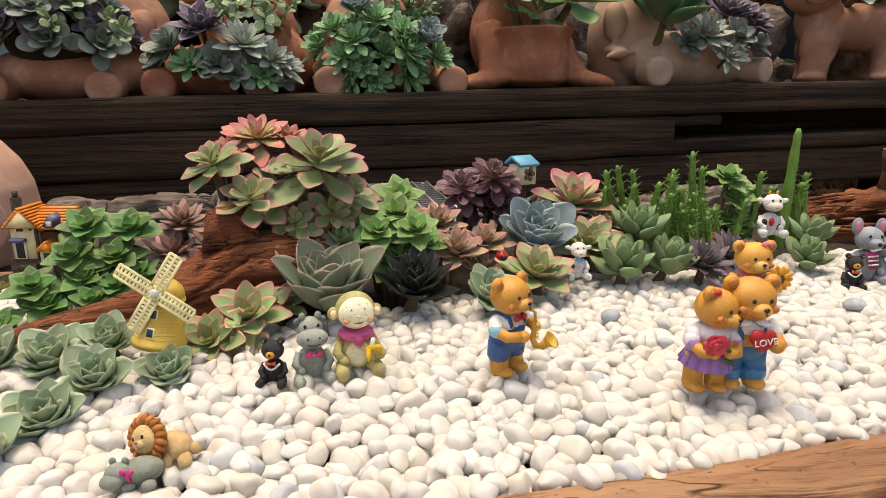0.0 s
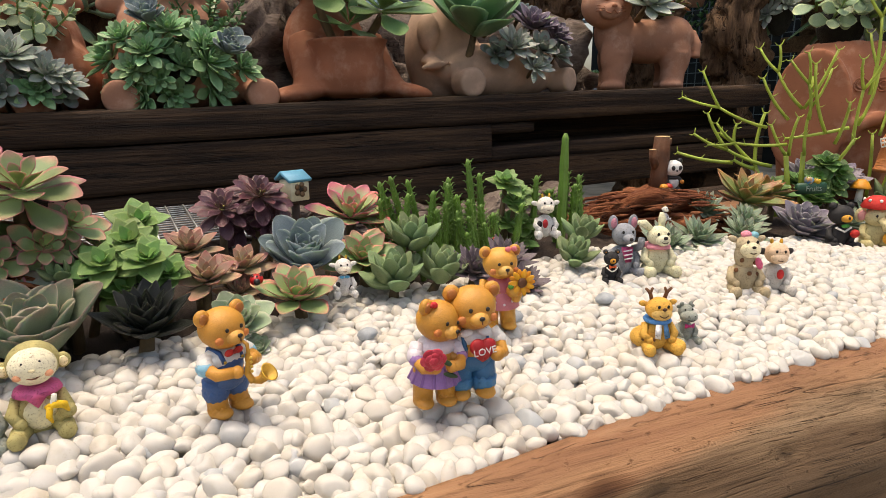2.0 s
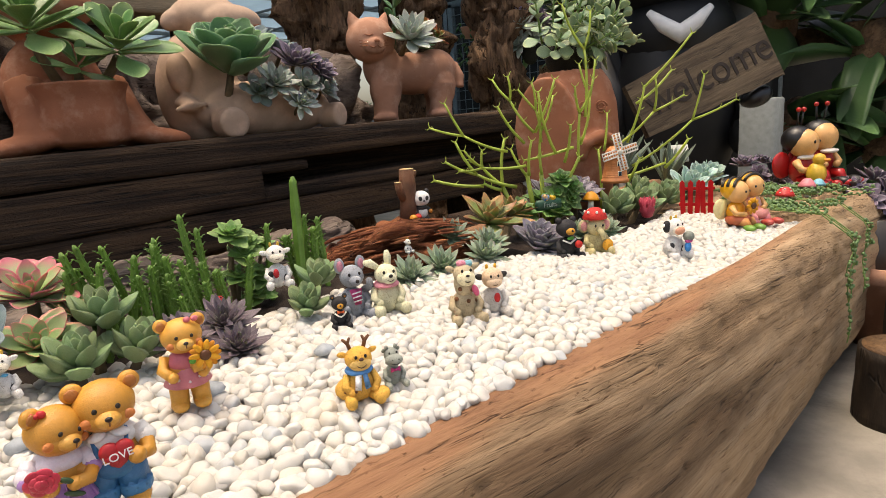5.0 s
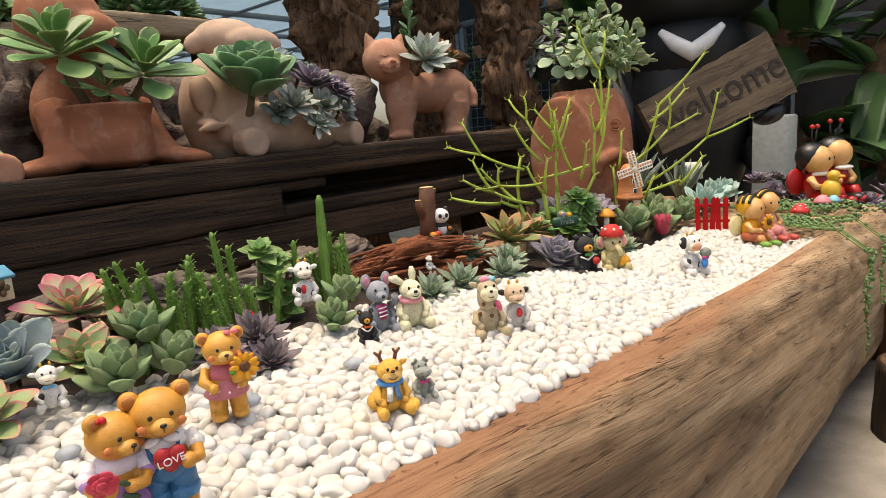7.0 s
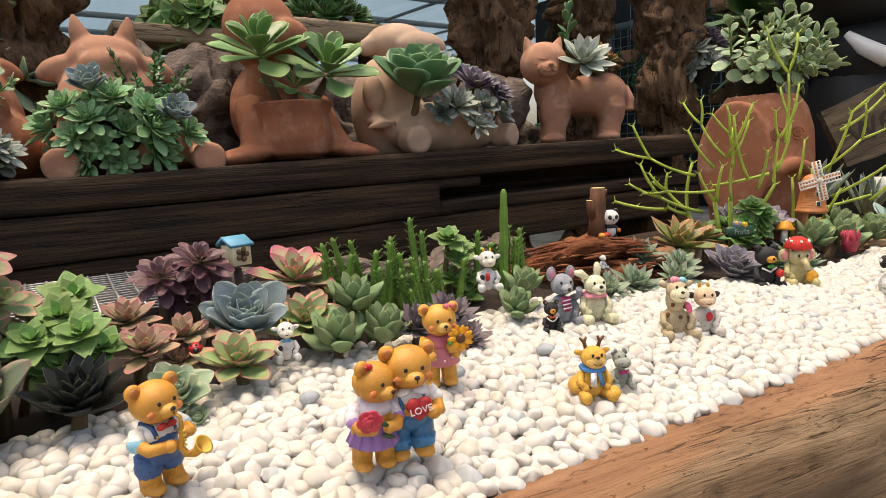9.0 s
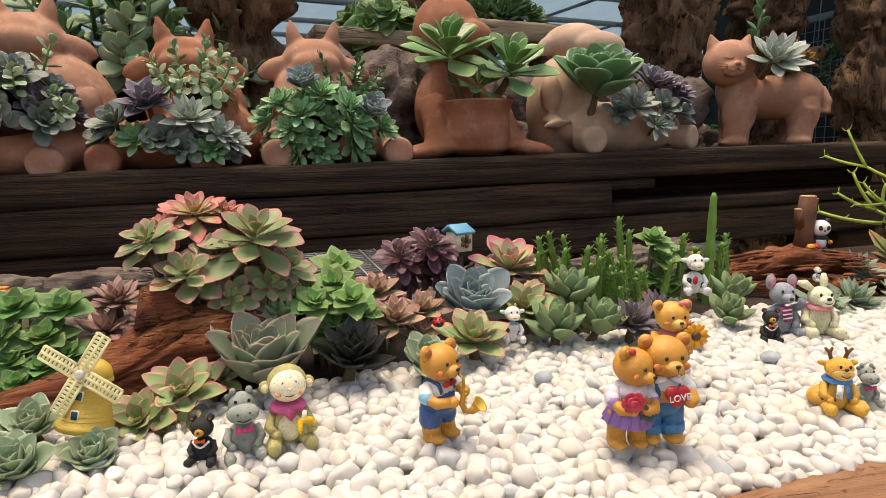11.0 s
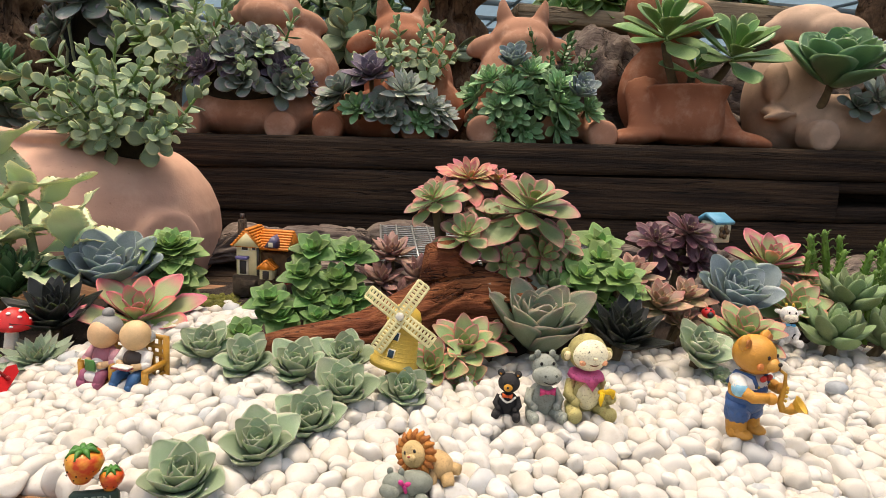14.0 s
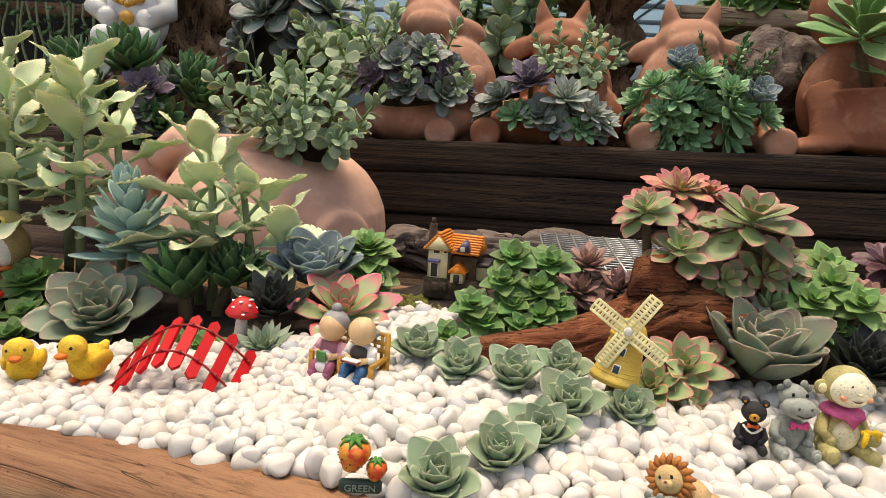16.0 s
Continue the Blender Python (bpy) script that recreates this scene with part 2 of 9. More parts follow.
class Species:
    """One kind of succulent: the leaf's form and skin, and how a rosette is laid."""

    def __init__(self, name, mat, n=24, elev=(78, 14), inner=0.3, lift=0.12, powr=0.8, r0=0.06, **leaf):
        self.name, self.mat, self.n, self.elev, self.inner, self.lift, self.powr, self.r0, self.leaf = name, mat, n, elev, inner, lift, powr, r0, leaf
        self.arr = leaf_arrays(**leaf)
        self.low = leaf_arrays(seg=6, rings=(0, 0.2, 0.45, 0.68, 0.86, 0.97), **{k: x for k, x in leaf.items() if k not in ("seg", "rings")})
        self.me = mesh_uv("leaf", *self.arr, mat)

    def leaves(self, rng, n=None, elev=None, lift=None):
        n, elev, lift = n or self.n, elev or self.elev, self.lift if lift is None else lift
        for i in range(n):
            f = (i + 0.5) / n
            az = i * 137.508 + rng.uniform(-7, 7)
            e = elev[0] + (elev[1] - elev[0]) * f ** self.powr + rng.uniform(-5, 5)
            s = (self.inner + (1 - self.inner) * f ** 0.75) * rng.uniform(0.9, 1.08)
            yield pose(0, 0, 0, 0, 0, az) @ Matrix.Translation((0, self.r0 * (0.3 + f), lift * (1 - f))) @ pose(0, 0, 0, e, rng.uniform(-6, 6), rng.uniform(-5, 5)) @ Matrix.Diagonal((s * rng.uniform(0.92, 1.08), s, s, 1))

    def head(self, parent, M, R, rng, n=None, elev=None, lift=None):
        """A rosette of separate leaves under a plant."""
        B = M @ Matrix.Diagonal((R, R, R, 1))
        for L in self.leaves(rng, n, elev, lift):
            ob = new("leaf", self.me)
            ob.parent = parent
            ob.matrix_basis = B @ L

    def joined(self, rng, n=None, elev=None, lift=None):
        """A rosette of radius one as one mesh."""
        v0, f0, uv0 = self.low
        hom = np.c_[v0, np.ones(len(v0))]
        V, F, U = [], [], []
        for L in self.leaves(rng, n, elev, lift):
            o = len(V) * len(v0)
            V.append((hom @ np.array(L).T)[:, :3])
            F += [tuple(i + o for i in f) for f in f0]
            U += uv0
        return mesh_uv("rosette", np.concatenate(V), F, U, self.mat)


def tilt(x, y, z, lean=0.0, toward=-90.0, spin=0.0):
    """A pose whose z axis leans by some degrees toward a compass direction (degrees from +x)."""
    d = Vector((math.cos(radians(toward)), math.sin(radians(toward)), 0))
    ax = Vector((0, 0, 1)).cross(d)
    return Matrix.Translation((x, y, z)) @ Matrix.Rotation(radians(lean), 4, ax) @ pose(0, 0, 0, 0, 0, spin)

# ---- surfaces of the setting ----
M_PEBBLE = None


def pebble_mat():
    m = Nodes("white_marble")
    oi, geo = m.n("ShaderNodeObjectInfo"), m.n("ShaderNodeNewGeometry")
    rnd = m.math("FRACT", m.math("ADD", m.math("MULTIPLY", oi.outputs["Random"], 7.31), geo.outputs["Random Per Island"]))
    v = m.coords()
    tone = m.ramp(rnd, [(0.0, C("cac7c1")), (0.5, C("c7c4bd")), (0.85, C("c6bfb3")), (0.96, C("bfbebb")), (0.992, C("b0b4b6"))])
    cloud = m.ramp(m.noise(v, 110, 5, 0.6), [(0.33, (0.93, 0.91, 0.87, 1)), (0.55, (1, 1, 1, 1))])
    vein = m.ramp(m.noise(v, 420, 4, 0.7), [(0.28, (0.88, 0.85, 0.8, 1)), (0.42, (1, 1, 1, 1))])
    m.color(m.mix(1.0, m.mix(1.0, tone, cloud, "MULTIPLY"), vein, "MULTIPLY"))
    m.bump(m.noise(v, 500, 5, 0.6), 0.2, 0.0007)
    m.bsdf.inputs["Subsurface Weight"].default_value = 0.35
    m.bsdf.inputs["Subsurface Radius"].default_value = (0.005, 0.0048, 0.0044)
    m.bsdf.inputs["Subsurface Scale"].default_value = 0.7
    return m.set(0.45, 0, 0.35)


M_PEBBLE = pebble_mat()
M_SOIL = plain("potting_soil", C("3a2c22"), 0.95, 0.5, 160, 0.9, 0.004)


KNOT = (0.30, 0.2, -0.006)


def log_mat():
    """Hand-hewn log: grain along x, rusty worn edge, grey-brown flanks, knots and long checks."""
    m = Nodes("weathered_log")
    warp = m.noise(m.coords((1.6, 5, 5)), 1.0, 3, 0.5)
    tc = m.n("ShaderNodeTexCoord")
    sep = m.n("ShaderNodeSeparateXYZ")
    m.link(tc.outputs["Object"], sep.inputs[0])

    def bend(x0, x1, k):
        """How far the log's edge has swung in y between two places along it."""
        b = m.n("ShaderNodeMapRange", interpolation_type="SMOOTHSTEP")
        m.link(sep.outputs[0], b.inputs["Value"])
        b.inputs["From Min"].default_value, b.inputs["From Max"].default_value = x0, x1
        b.inputs["To Min"].default_value, b.inputs["To Max"].default_value = k if x0 < 0 else 0.0, 0.0 if x0 < 0 else k
        return b.outputs[0]

    # fibres follow the edge and drift slowly down the flank
    yy = m.math("ADD", m.math("SUBTRACT", sep.outputs[1], bend(-0.5, 0.25, 0.095)), bend(0.3, 0.7, 0.015))
    zz = m.math("ADD", m.math("ADD", sep.outputs[2], m.math("MULTIPLY", sep.outputs[0], 0.08)), m.math("MULTIPLY", warp, 0.014))

    def grain(sx, sy, sz, detail, rough):
        c = m.n("ShaderNodeCombineXYZ")
        m.link(m.math("MULTIPLY", sep.outputs[0], sx), c.inputs[0])
        m.link(m.math("MULTIPLY", yy, sy), c.inputs[1])
        m.link(m.math("MULTIPLY", zz, sz), c.inputs[2])
        return m.noise(c.outputs[0], 1.0, detail, rough)

    ring = grain(1.4, 30, 46, 6, 0.62)
    fib = grain(7, 260, 420, 5, 0.7)
    blotch = grain(3.2, 10, 13, 6, 0.62)
    flank = m.ramp(ring, [(0.26, C("7c644b")), (0.4, C("9a7f60")), (0.55, C("ae9272")), (0.74, C("c2a98a"))])
    rust = m.ramp(ring, [(0.26, C("6e4b34")), (0.42, C("8d664a")), (0.58, C("a07857")), (0.76, C("b18f6d"))])
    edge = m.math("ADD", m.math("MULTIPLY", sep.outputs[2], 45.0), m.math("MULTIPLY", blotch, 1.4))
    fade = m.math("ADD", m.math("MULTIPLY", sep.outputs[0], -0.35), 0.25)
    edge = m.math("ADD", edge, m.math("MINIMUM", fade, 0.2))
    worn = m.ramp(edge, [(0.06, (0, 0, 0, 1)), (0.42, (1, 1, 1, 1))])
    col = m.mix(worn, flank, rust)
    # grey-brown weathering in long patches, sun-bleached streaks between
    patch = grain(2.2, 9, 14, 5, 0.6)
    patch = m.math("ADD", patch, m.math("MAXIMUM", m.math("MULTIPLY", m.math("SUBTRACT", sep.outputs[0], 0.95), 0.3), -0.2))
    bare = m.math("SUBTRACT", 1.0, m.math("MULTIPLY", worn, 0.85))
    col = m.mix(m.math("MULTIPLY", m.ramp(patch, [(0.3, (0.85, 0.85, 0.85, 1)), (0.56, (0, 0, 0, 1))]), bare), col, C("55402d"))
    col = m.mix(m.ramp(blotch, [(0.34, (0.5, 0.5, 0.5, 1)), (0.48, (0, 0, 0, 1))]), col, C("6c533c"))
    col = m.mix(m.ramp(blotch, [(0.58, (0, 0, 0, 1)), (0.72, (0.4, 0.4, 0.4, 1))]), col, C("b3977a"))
    col = m.mix(0.8, col, m.mix(1.0, col, m.ramp(fib, [(0.33, (0.5, 0.46, 0.41, 1)), (0.47, (1, 1, 1, 1))]), "MULTIPLY"))
    dk = (1, 1, 1, 1)
    # long drying checks of three widths, each kind in its own patches
    for sx, sy, sz, w, px, lo in ((0.16, 12, 30, 0.006, 3.0, 0.6), (0.5, 40, 120, 0.011, 5.0, 0.54), (1.2, 70, 240, 0.018, 9.0, 0.52)):
        ridge = m.math("ABSOLUTE", m.math("SUBTRACT", grain(sx, sy, sz, 2, 0.5), 0.5))
        line = m.ramp(ridge, [(0.0, (0.07, 0.055, 0.04, 1)), (w, (1, 1, 1, 1))])
        gate = m.ramp(m.noise(m.coords((px, px * 5, px * 5)), 1.0, 4), [(lo, (0, 0, 0, 1)), (lo + 0.07, (0.9, 0.9, 0.9, 1))])
        dk = m.mix(1.0, dk, m.mix(gate, (1, 1, 1, 1), line), "MULTIPLY")
    tick = (1, 1, 1, 1)
    for sx, sy, sz, lo, hi in ((6, 150, 260, 0.26, 0.36), (15, 190, 360, 0.27, 0.37), (26, 260, 420, 0.27, 0.35), (1.2, 70, 150, 0.25, 0.31)):
        tick = m.mix(1.0, tick, m.ramp(grain(sx, sy, sz, 3, 0.6), [(lo, (0.36, 0.29, 0.23, 1)), (hi, (1, 1, 1, 1))]), "MULTIPLY")
    # the worn edge keeps few of the small pits
    calm = m.math("MULTIPLY", worn, 0.75)
    dk = m.mix(1.0, dk, m.mix(calm, tick, (1, 1, 1, 1)), "MULTIPLY")
    pit = m.ramp(m.noise(m.coords((90, 160, 160)), 1.0, 3, 0.6), [(0.27, (0.5, 0.44, 0.38, 1)), (0.36, (1, 1, 1, 1))])
    dk = m.mix(1.0, dk, pit, "MULTIPLY")
    # a dark knot on the lip
    kv = m.n("ShaderNodeVectorMath", operation="SUBTRACT")
    m.link(tc.outputs["Object"], kv.inputs[0])
    kv.inputs[1].default_value = KNOT
    ks = m.n("ShaderNodeVectorMath", operation="MULTIPLY")
    m.link(kv.outputs[0], ks.inputs[0])
    ks.inputs[1].default_value = (22, 48, 48)
    kl = m.n("ShaderNodeVectorMath", operation="LENGTH")
    m.link(ks.outputs[0], kl.inputs[0])
    dist = m.math("ADD", kl.outputs["Value"], m.math("MULTIPLY", m.math("SUBTRACT", ring, 0.5), 1.8))
    dk = m.mix(1.0, dk, m.ramp(dist, [(0.05, (0.14, 0.1, 0.08, 1)), (0.3, (0.5, 0.44, 0.38, 1)), (0.6, (1, 1, 1, 1))]), "MULTIPLY")
    m.color(m.mix(1.0, col, dk, "MULTIPLY"))
    m.bump(m.mix(1.0, m.mix(0.5, ring, fib), dk, "MULTIPLY"), 0.75, 0.004)
    return m.set(0.72, 0, 0.25)


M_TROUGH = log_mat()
M_BEAM = wood_mat("dark_sleeper", C("0d0a07"), C("2e2219"), C("634c36"), (2.4, 70, 70), 0.82, 1.0, 0.012)
M_DRIFT = wood_mat("red_driftwood", C("341a0f"), C("7f4529"), C("ba7a50"), (14, 90, 90), 0.85, 1.0, 0.016)
M_DRIFT_DARK = wood_mat("grey_driftwood", C("332b26"), C("6e6058"), C("938679"), (5, 30, 30), 0.85, 0.9, 0.01)
M_CONCRETE = plain("concrete", C("b2aa9c"), 0.9, 0.35, 12, 0.5, 0.003)


def terracotta(name, c, dust=0.35):
    m = Nodes(name)
    v = m.coords()
    a = m.ramp(m.noise(v, 9, 5), [(0.3, scaled(c, 0.72)), (0.55, c), (0.75, scaled(c, 1.2))])
    chalk = m.ramp(m.noise(v, 22, 6, 0.65), [(0.5, (0, 0, 0, 1)), (0.75, (dust, dust, dust, 1))])
    col = m.mix(chalk, a, C("d9b49c"))
    spot = m.ramp(m.noise(v, 260, 3), [(0.24, (0.78, 0.7, 0.66, 1)), (0.34, (1, 1, 1, 1))])
    m.color(m.mix(1.0, col, spot, "MULTIPLY"))
    m.bump(m.noise(v, 300, 4), 0.25, 0.0015)
    return m.set(0.82, 0, 0.3)


M_TERRA = terracotta("terracotta", C("ac7d64"), 0.5)
M_TERRA_PALE = terracotta("pale_terracotta", C("d3a78f"), 0.6)
M_TERRA_RED = terracotta("red_terracotta", C("9a6348"), 0.35)
M_TERRA_GREY = terracotta("weathered_terracotta", C("b89c86"), 0.6)


# ---- the trough ----
def gz(x, y):
    """Height of the gravel's top."""
    return 0.009 + 0.11 * max(0.0, min(0.11, y - 0.25)) - 0.03 * sm((-0.18 - x) / 0.3) * (0.42 + 0.58 * sm((y - lip(x)) / 0.09)) - 0.026 * sm((x - 0.7) / 0.4)


def lip(x):
    """The line of the front board's inner edge."""
    return 0.239 - 0.015 * sm((x - 0.3) / 0.4) + 0.095 * sm((0.25 - x) / 0.75) ** 1.2


def loft(rows, closed=True, caps=True):
    s = Shape()
    n = len(rows[0])
    f = []
    for i in range(len(rows) - 1):
        for j in range(n if closed else n - 1):
            k = (j + 1) % n
            f.append((i * n + j, (i + 1) * n + j, (i + 1) * n + k, i * n + k))
    if caps:
        f.append(tuple(range(n)))
        f.append(tuple(range((len(rows) - 1) * n, len(rows) * n))[::-1])
    return s.add([p for r in rows for p in r], f)


def dense(poly, step):
    out = []
    for i, a in enumerate(poly):
        b = poly[(i + 1) % len(poly)]
        k = max(1, int(math.dist(a, b) / step))
        out += [(a[0] + (b[0] - a[0]) * j / k, a[1] + (b[1] - a[1]) * j / k) for j in range(k)]
    return out


def build_trough():
    # cross-section of the log's front wall, y outward from the lip, z
    prof = dense([(0.008, -0.09), (0.007, -0.02), (0.005, -0.002), (-0.003, 0.0045), (-0.014, 0.005), (-0.029, -0.003), (-0.044, -0.022), (-0.056, -0.055), (-0.062, -0.12), (-0.06, -0.2), (-0.052, -0.29), (-0.03, -0.325), (0.02, -0.325), (0.04, -0.2)], 0.008)
    rows = []
    for i in range(300):
        x = -1.05 + 2.97 * i / 299
        end = sm((x - 1.36) / 0.1)
        row = []
        drop = -0.003 * sm((-0.18 - x) / 0.3) - 0.012 * sm((x - 0.7) / 0.4)
        for y, z in prof:
            p = Vector((x * 3.0, y * 16, z * 16))
            k = noise.noise(p) * 0.006 + noise.noise(p * 3.1) * 0.0025
            groove = abs(noise.noise(Vector((x * 0.8, y * 6, (z + 0.08 * x) * 46))))
            k -= 0.006 * max(0.0, 0.07 - groove) / 0.07 * (1 if z < -0.01 else 0.3)
            n = Vector((0, -1 if y < 0 else 0, 0.6 if z > -0.02 else 0)).normalized() if y < 0.003 else Vector((0, 0, 0))
            row.append((x, lip(x) + y + n.y * k, z + drop + n.z * k))
        rows.append(row)
    front = loft(rows)
    ob = thing("planter_trough", Matrix(), "long hollowed log planter of sun-bleached brown wood with cracks", "planter")
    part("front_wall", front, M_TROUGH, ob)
    # rear wall, floor and the solid end of the log
    rows = []
    for i in range(90):
        x = -1.05 + 2.97 * i / 89
        w = noise.noise(Vector((x * 4, 3.3, 0))) * 0.008
        rows.append([(x, 0.70 + w, -0.3), (x, 0.70 + w, -0.01 + w), (x, 0.712 + w, 0.0 + w), (x, 0.735 + w, 0.0 + w), (x, 0.75 + w, -0.012), (x, 0.76, -0.3)])
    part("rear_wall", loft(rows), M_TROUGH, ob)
    rows = []
    for i in range(24):
        x = 1.44 + 0.475 * i / 23
        row = []
        for j in range(30):
            y = 0.245 + 0.45 * j / 29
            row.append((x, y, -0.008 + 0.004 * noise.noise(Vector((x * 9, y * 14, 0))) - 0.02 * sm((x - 1.88) / 0.035)))
        row += [(x, 0.695, -0.3), (x, 0.245, -0.3)]
        rows.append(row)
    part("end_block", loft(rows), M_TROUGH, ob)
    part("end_block", Shape().box((-1.0, 0.52, -0.16), (0.1, 0.34, 0.3)), M_TROUGH, ob)
    part("floor_plank", Shape().box((0.42, 0.48, -0.295), (2.84, 0.44, 0.02)), M_TROUGH, ob)
    for x in (-0.8, 0.35, 1.45):
        part("bearer", Shape().box((x, 0.48, -0.345), (0.12, 0.4, 0.036), bevel=0.004), M_BEAM, ob)
    return ob


build_trough()

BACK = [(-1.0, 0.43), (-0.6, 0.44), (-0.5, 0.475), (-0.4, 0.49), (-0.33, 0.505), (-0.31, 0.56), (-0.25, 0.6), (-0.21, 0.56), (-0.2, 0.475), (-0.1, 0.44), (0.0, 0.44), (0.1, 0.455), (0.2, 0.47), (0.27, 0.51), (0.33, 0.485), (0.4, 0.475), (0.5, 0.495), (0.6, 0.505), (0.75, 0.485), (0.86, 0.455), (0.98, 0.44), (1.13, 0.425), (1.28, 0.43), (1.43, 0.45)]


def back_line(x):
    return float(np.interp(x, [p[0] for p in BACK], [p[1] for p in BACK]))


# soil inside the trough
nx, ny = 150, 34
sv, sf = [], []
for i in range(nx + 1):
    for j in range(ny + 1):
        x = -0.99 + 2.425 * i / nx
        y = (lip(x) + 0.012) + (0.698 - lip(x) - 0.012) * j / ny
        z = gz(x, y) - 0.012 - 0.012 * (1 - sm((y - back_line(x) - 0.005) / 0.025)) + 0.006 * noise.noise(Vector((x * 30, y * 30, 2))) + 0.01 * sm((y - 0.47) / 0.12)
        sv.append((x, y, z))
for i in range(nx):
    for j in range(ny):
        a = i * (ny + 1) + j
        sf.append((a, a + ny + 1, a + ny + 2, a + 1))
soil = thing("planting_soil", Matrix(), "dark crumbly potting soil filling the log trough", "soil", kind="stuff", data=Shape().add(sv, sf).mesh("planting_soil", M_SOIL))

# ---- white pebbles ----
def ico(sub):
    bm = bmesh.new()
    bmesh.ops.create_icosphere(bm, subdivisions=sub, radius=1.0)
    v = np.array([x.co[:] for x in bm.verts])
    f = [[x.index for x in g.verts] for g in bm.faces]
    bm.free()
    return v, np.array(f)


def pebble_forms(sub, count, rng):
    v0, f = ico(sub)
    out = []
    for k in range(count):
        v = v0.copy()
        off = Vector((k * 3.7, k * 1.3, 0.0))
        for i, p in enumerate(v):
            q = Vector(p)
            v[i] = q * (1 + 0.14 * noise.noise(q * 0.9 + off) + 0.03 * noise.noise(q * 2.2 + off))
        for _ in range(10):
            d = np.array([rng.gauss(0, 1) for _ in range(3)])
            d /= np.linalg.norm(d)
            h = v @ d - rng.uniform(0.64, 0.88)
            v -= np.outer(np.maximum(h, 0) * 0.82, d)
        v *= (1.06, rng.uniform(0.74, 0.98), rng.uniform(0.64, 0.9))
        out.append(v)
    return out, f


def build_gravel():
    rng = random.Random(11)
    fine, ff = pebble_forms(3, 14, rng)
    rough, rf = pebble_forms(2, 14, rng)
    cell, grid, spots = 0.012, {}, []
    for layer, tries, gap in ((0, 130000, 1.0), (1, 80000, 1.0), (2, 70000, 1.0), (3, 50000, 1.0)):
        for _ in range(tries):
            x = rng.uniform(-0.92, 1.425)
            y = rng.uniform(0.214, 0.62)
            if y < lip(x) - (0.001 if layer < 2 else -0.004) or y > back_line(x) + 0.025:
                continue
            r = rng.choice((0.0052, 0.0062, 0.0068, 0.0075, 0.0082, 0.009))
            gx, gy = int(x // cell), int(y // cell)
            ok = True
            for i in range(gx - 2, gx + 3):
                for j in range(gy - 2, gy + 3):
                    for (px, py, pr, pl) in grid.get((i, j), ()):
                        if pl == layer and (px - x) ** 2 + (py - y) ** 2 < (gap * 0.81 * (pr + r)) ** 2:
                            ok = False
                            break
                    if not ok:
                        break
                if not ok:
                    break
            if ok:
                grid.setdefault((gx, gy), []).append((x, y, r, layer))
                spots.append((x, y, r, layer))
    V, F, n = [], [], 0
    singles = []
    for x, y, r, layer in spots:
        near = -0.35 < x < 0.6 and y < 0.40
        k = rng.randrange(14)
        z = gz(x, y) - r * 0.75 + rng.uniform(-0.0013, 0.0013) - (0.0, 0.0026, 0.0046, 0.0085)[layer] + 0.004 * sm((lip(x) + 0.012 - y) / 0.015) * sm((x - 0.5) / 0.5)
        M = Matrix.LocRotScale((x, y, z), Euler((rng.gauss(0, 0.5), rng.gauss(0, 0.5), rng.uniform(0, 6.28))), (r * (1.29 if layer < 2 else 1.05),) * 3)
        if layer == 0 and 0.02 < x < 0.36 and y < 0.33 and len(singles) < 240:
            singles.append((M, k))
            continue
        v, f = (fine[k], ff) if near else (rough[k], rf)
        A = np.array(M)
        V.append(v @ A[:3, :3].T + A[:3, 3])
        F.append(f + n)
        n += len(v)
    V, F = np.concatenate(V), np.concatenate(F)
    me = bpy.data.meshes.new("gravel_bed")
    me.vertices.add(len(V))
    me.vertices.foreach_set("co", V.ravel())
    me.loops.add(len(F) * 3)
    me.loops.foreach_set("vertex_index", F.ravel().astype(np.int32))
    me.polygons.add(len(F))
    me.polygons.foreach_set("loop_start", np.arange(0, len(F) * 3, 3, dtype=np.int32))
    me.update(calc_edges=True)
    me.polygons.foreach_set("use_smooth", [True] * len(F))
    me.materials.append(M_PEBBLE)
    ob = thing("gravel_bed", Matrix(), "bed of smooth white marble pebbles filling the trough", "gravel", kind="stuff", data=me)
    forms = []
    for v in fine:
        g = bpy.data.meshes.new("pebble")
        g.from_pydata([tuple(p) for p in v], [], [tuple(int(i) for i in t) for t in ff])
        g.polygons.foreach_set("use_smooth", [True] * len(g.polygons))
        g.materials.append(M_PEBBLE)
        forms.append(g)
    for M, k in singles:
        p = new("pebble", forms[k])
        p.parent = ob
        p.matrix_basis = M
    return ob


build_gravel()


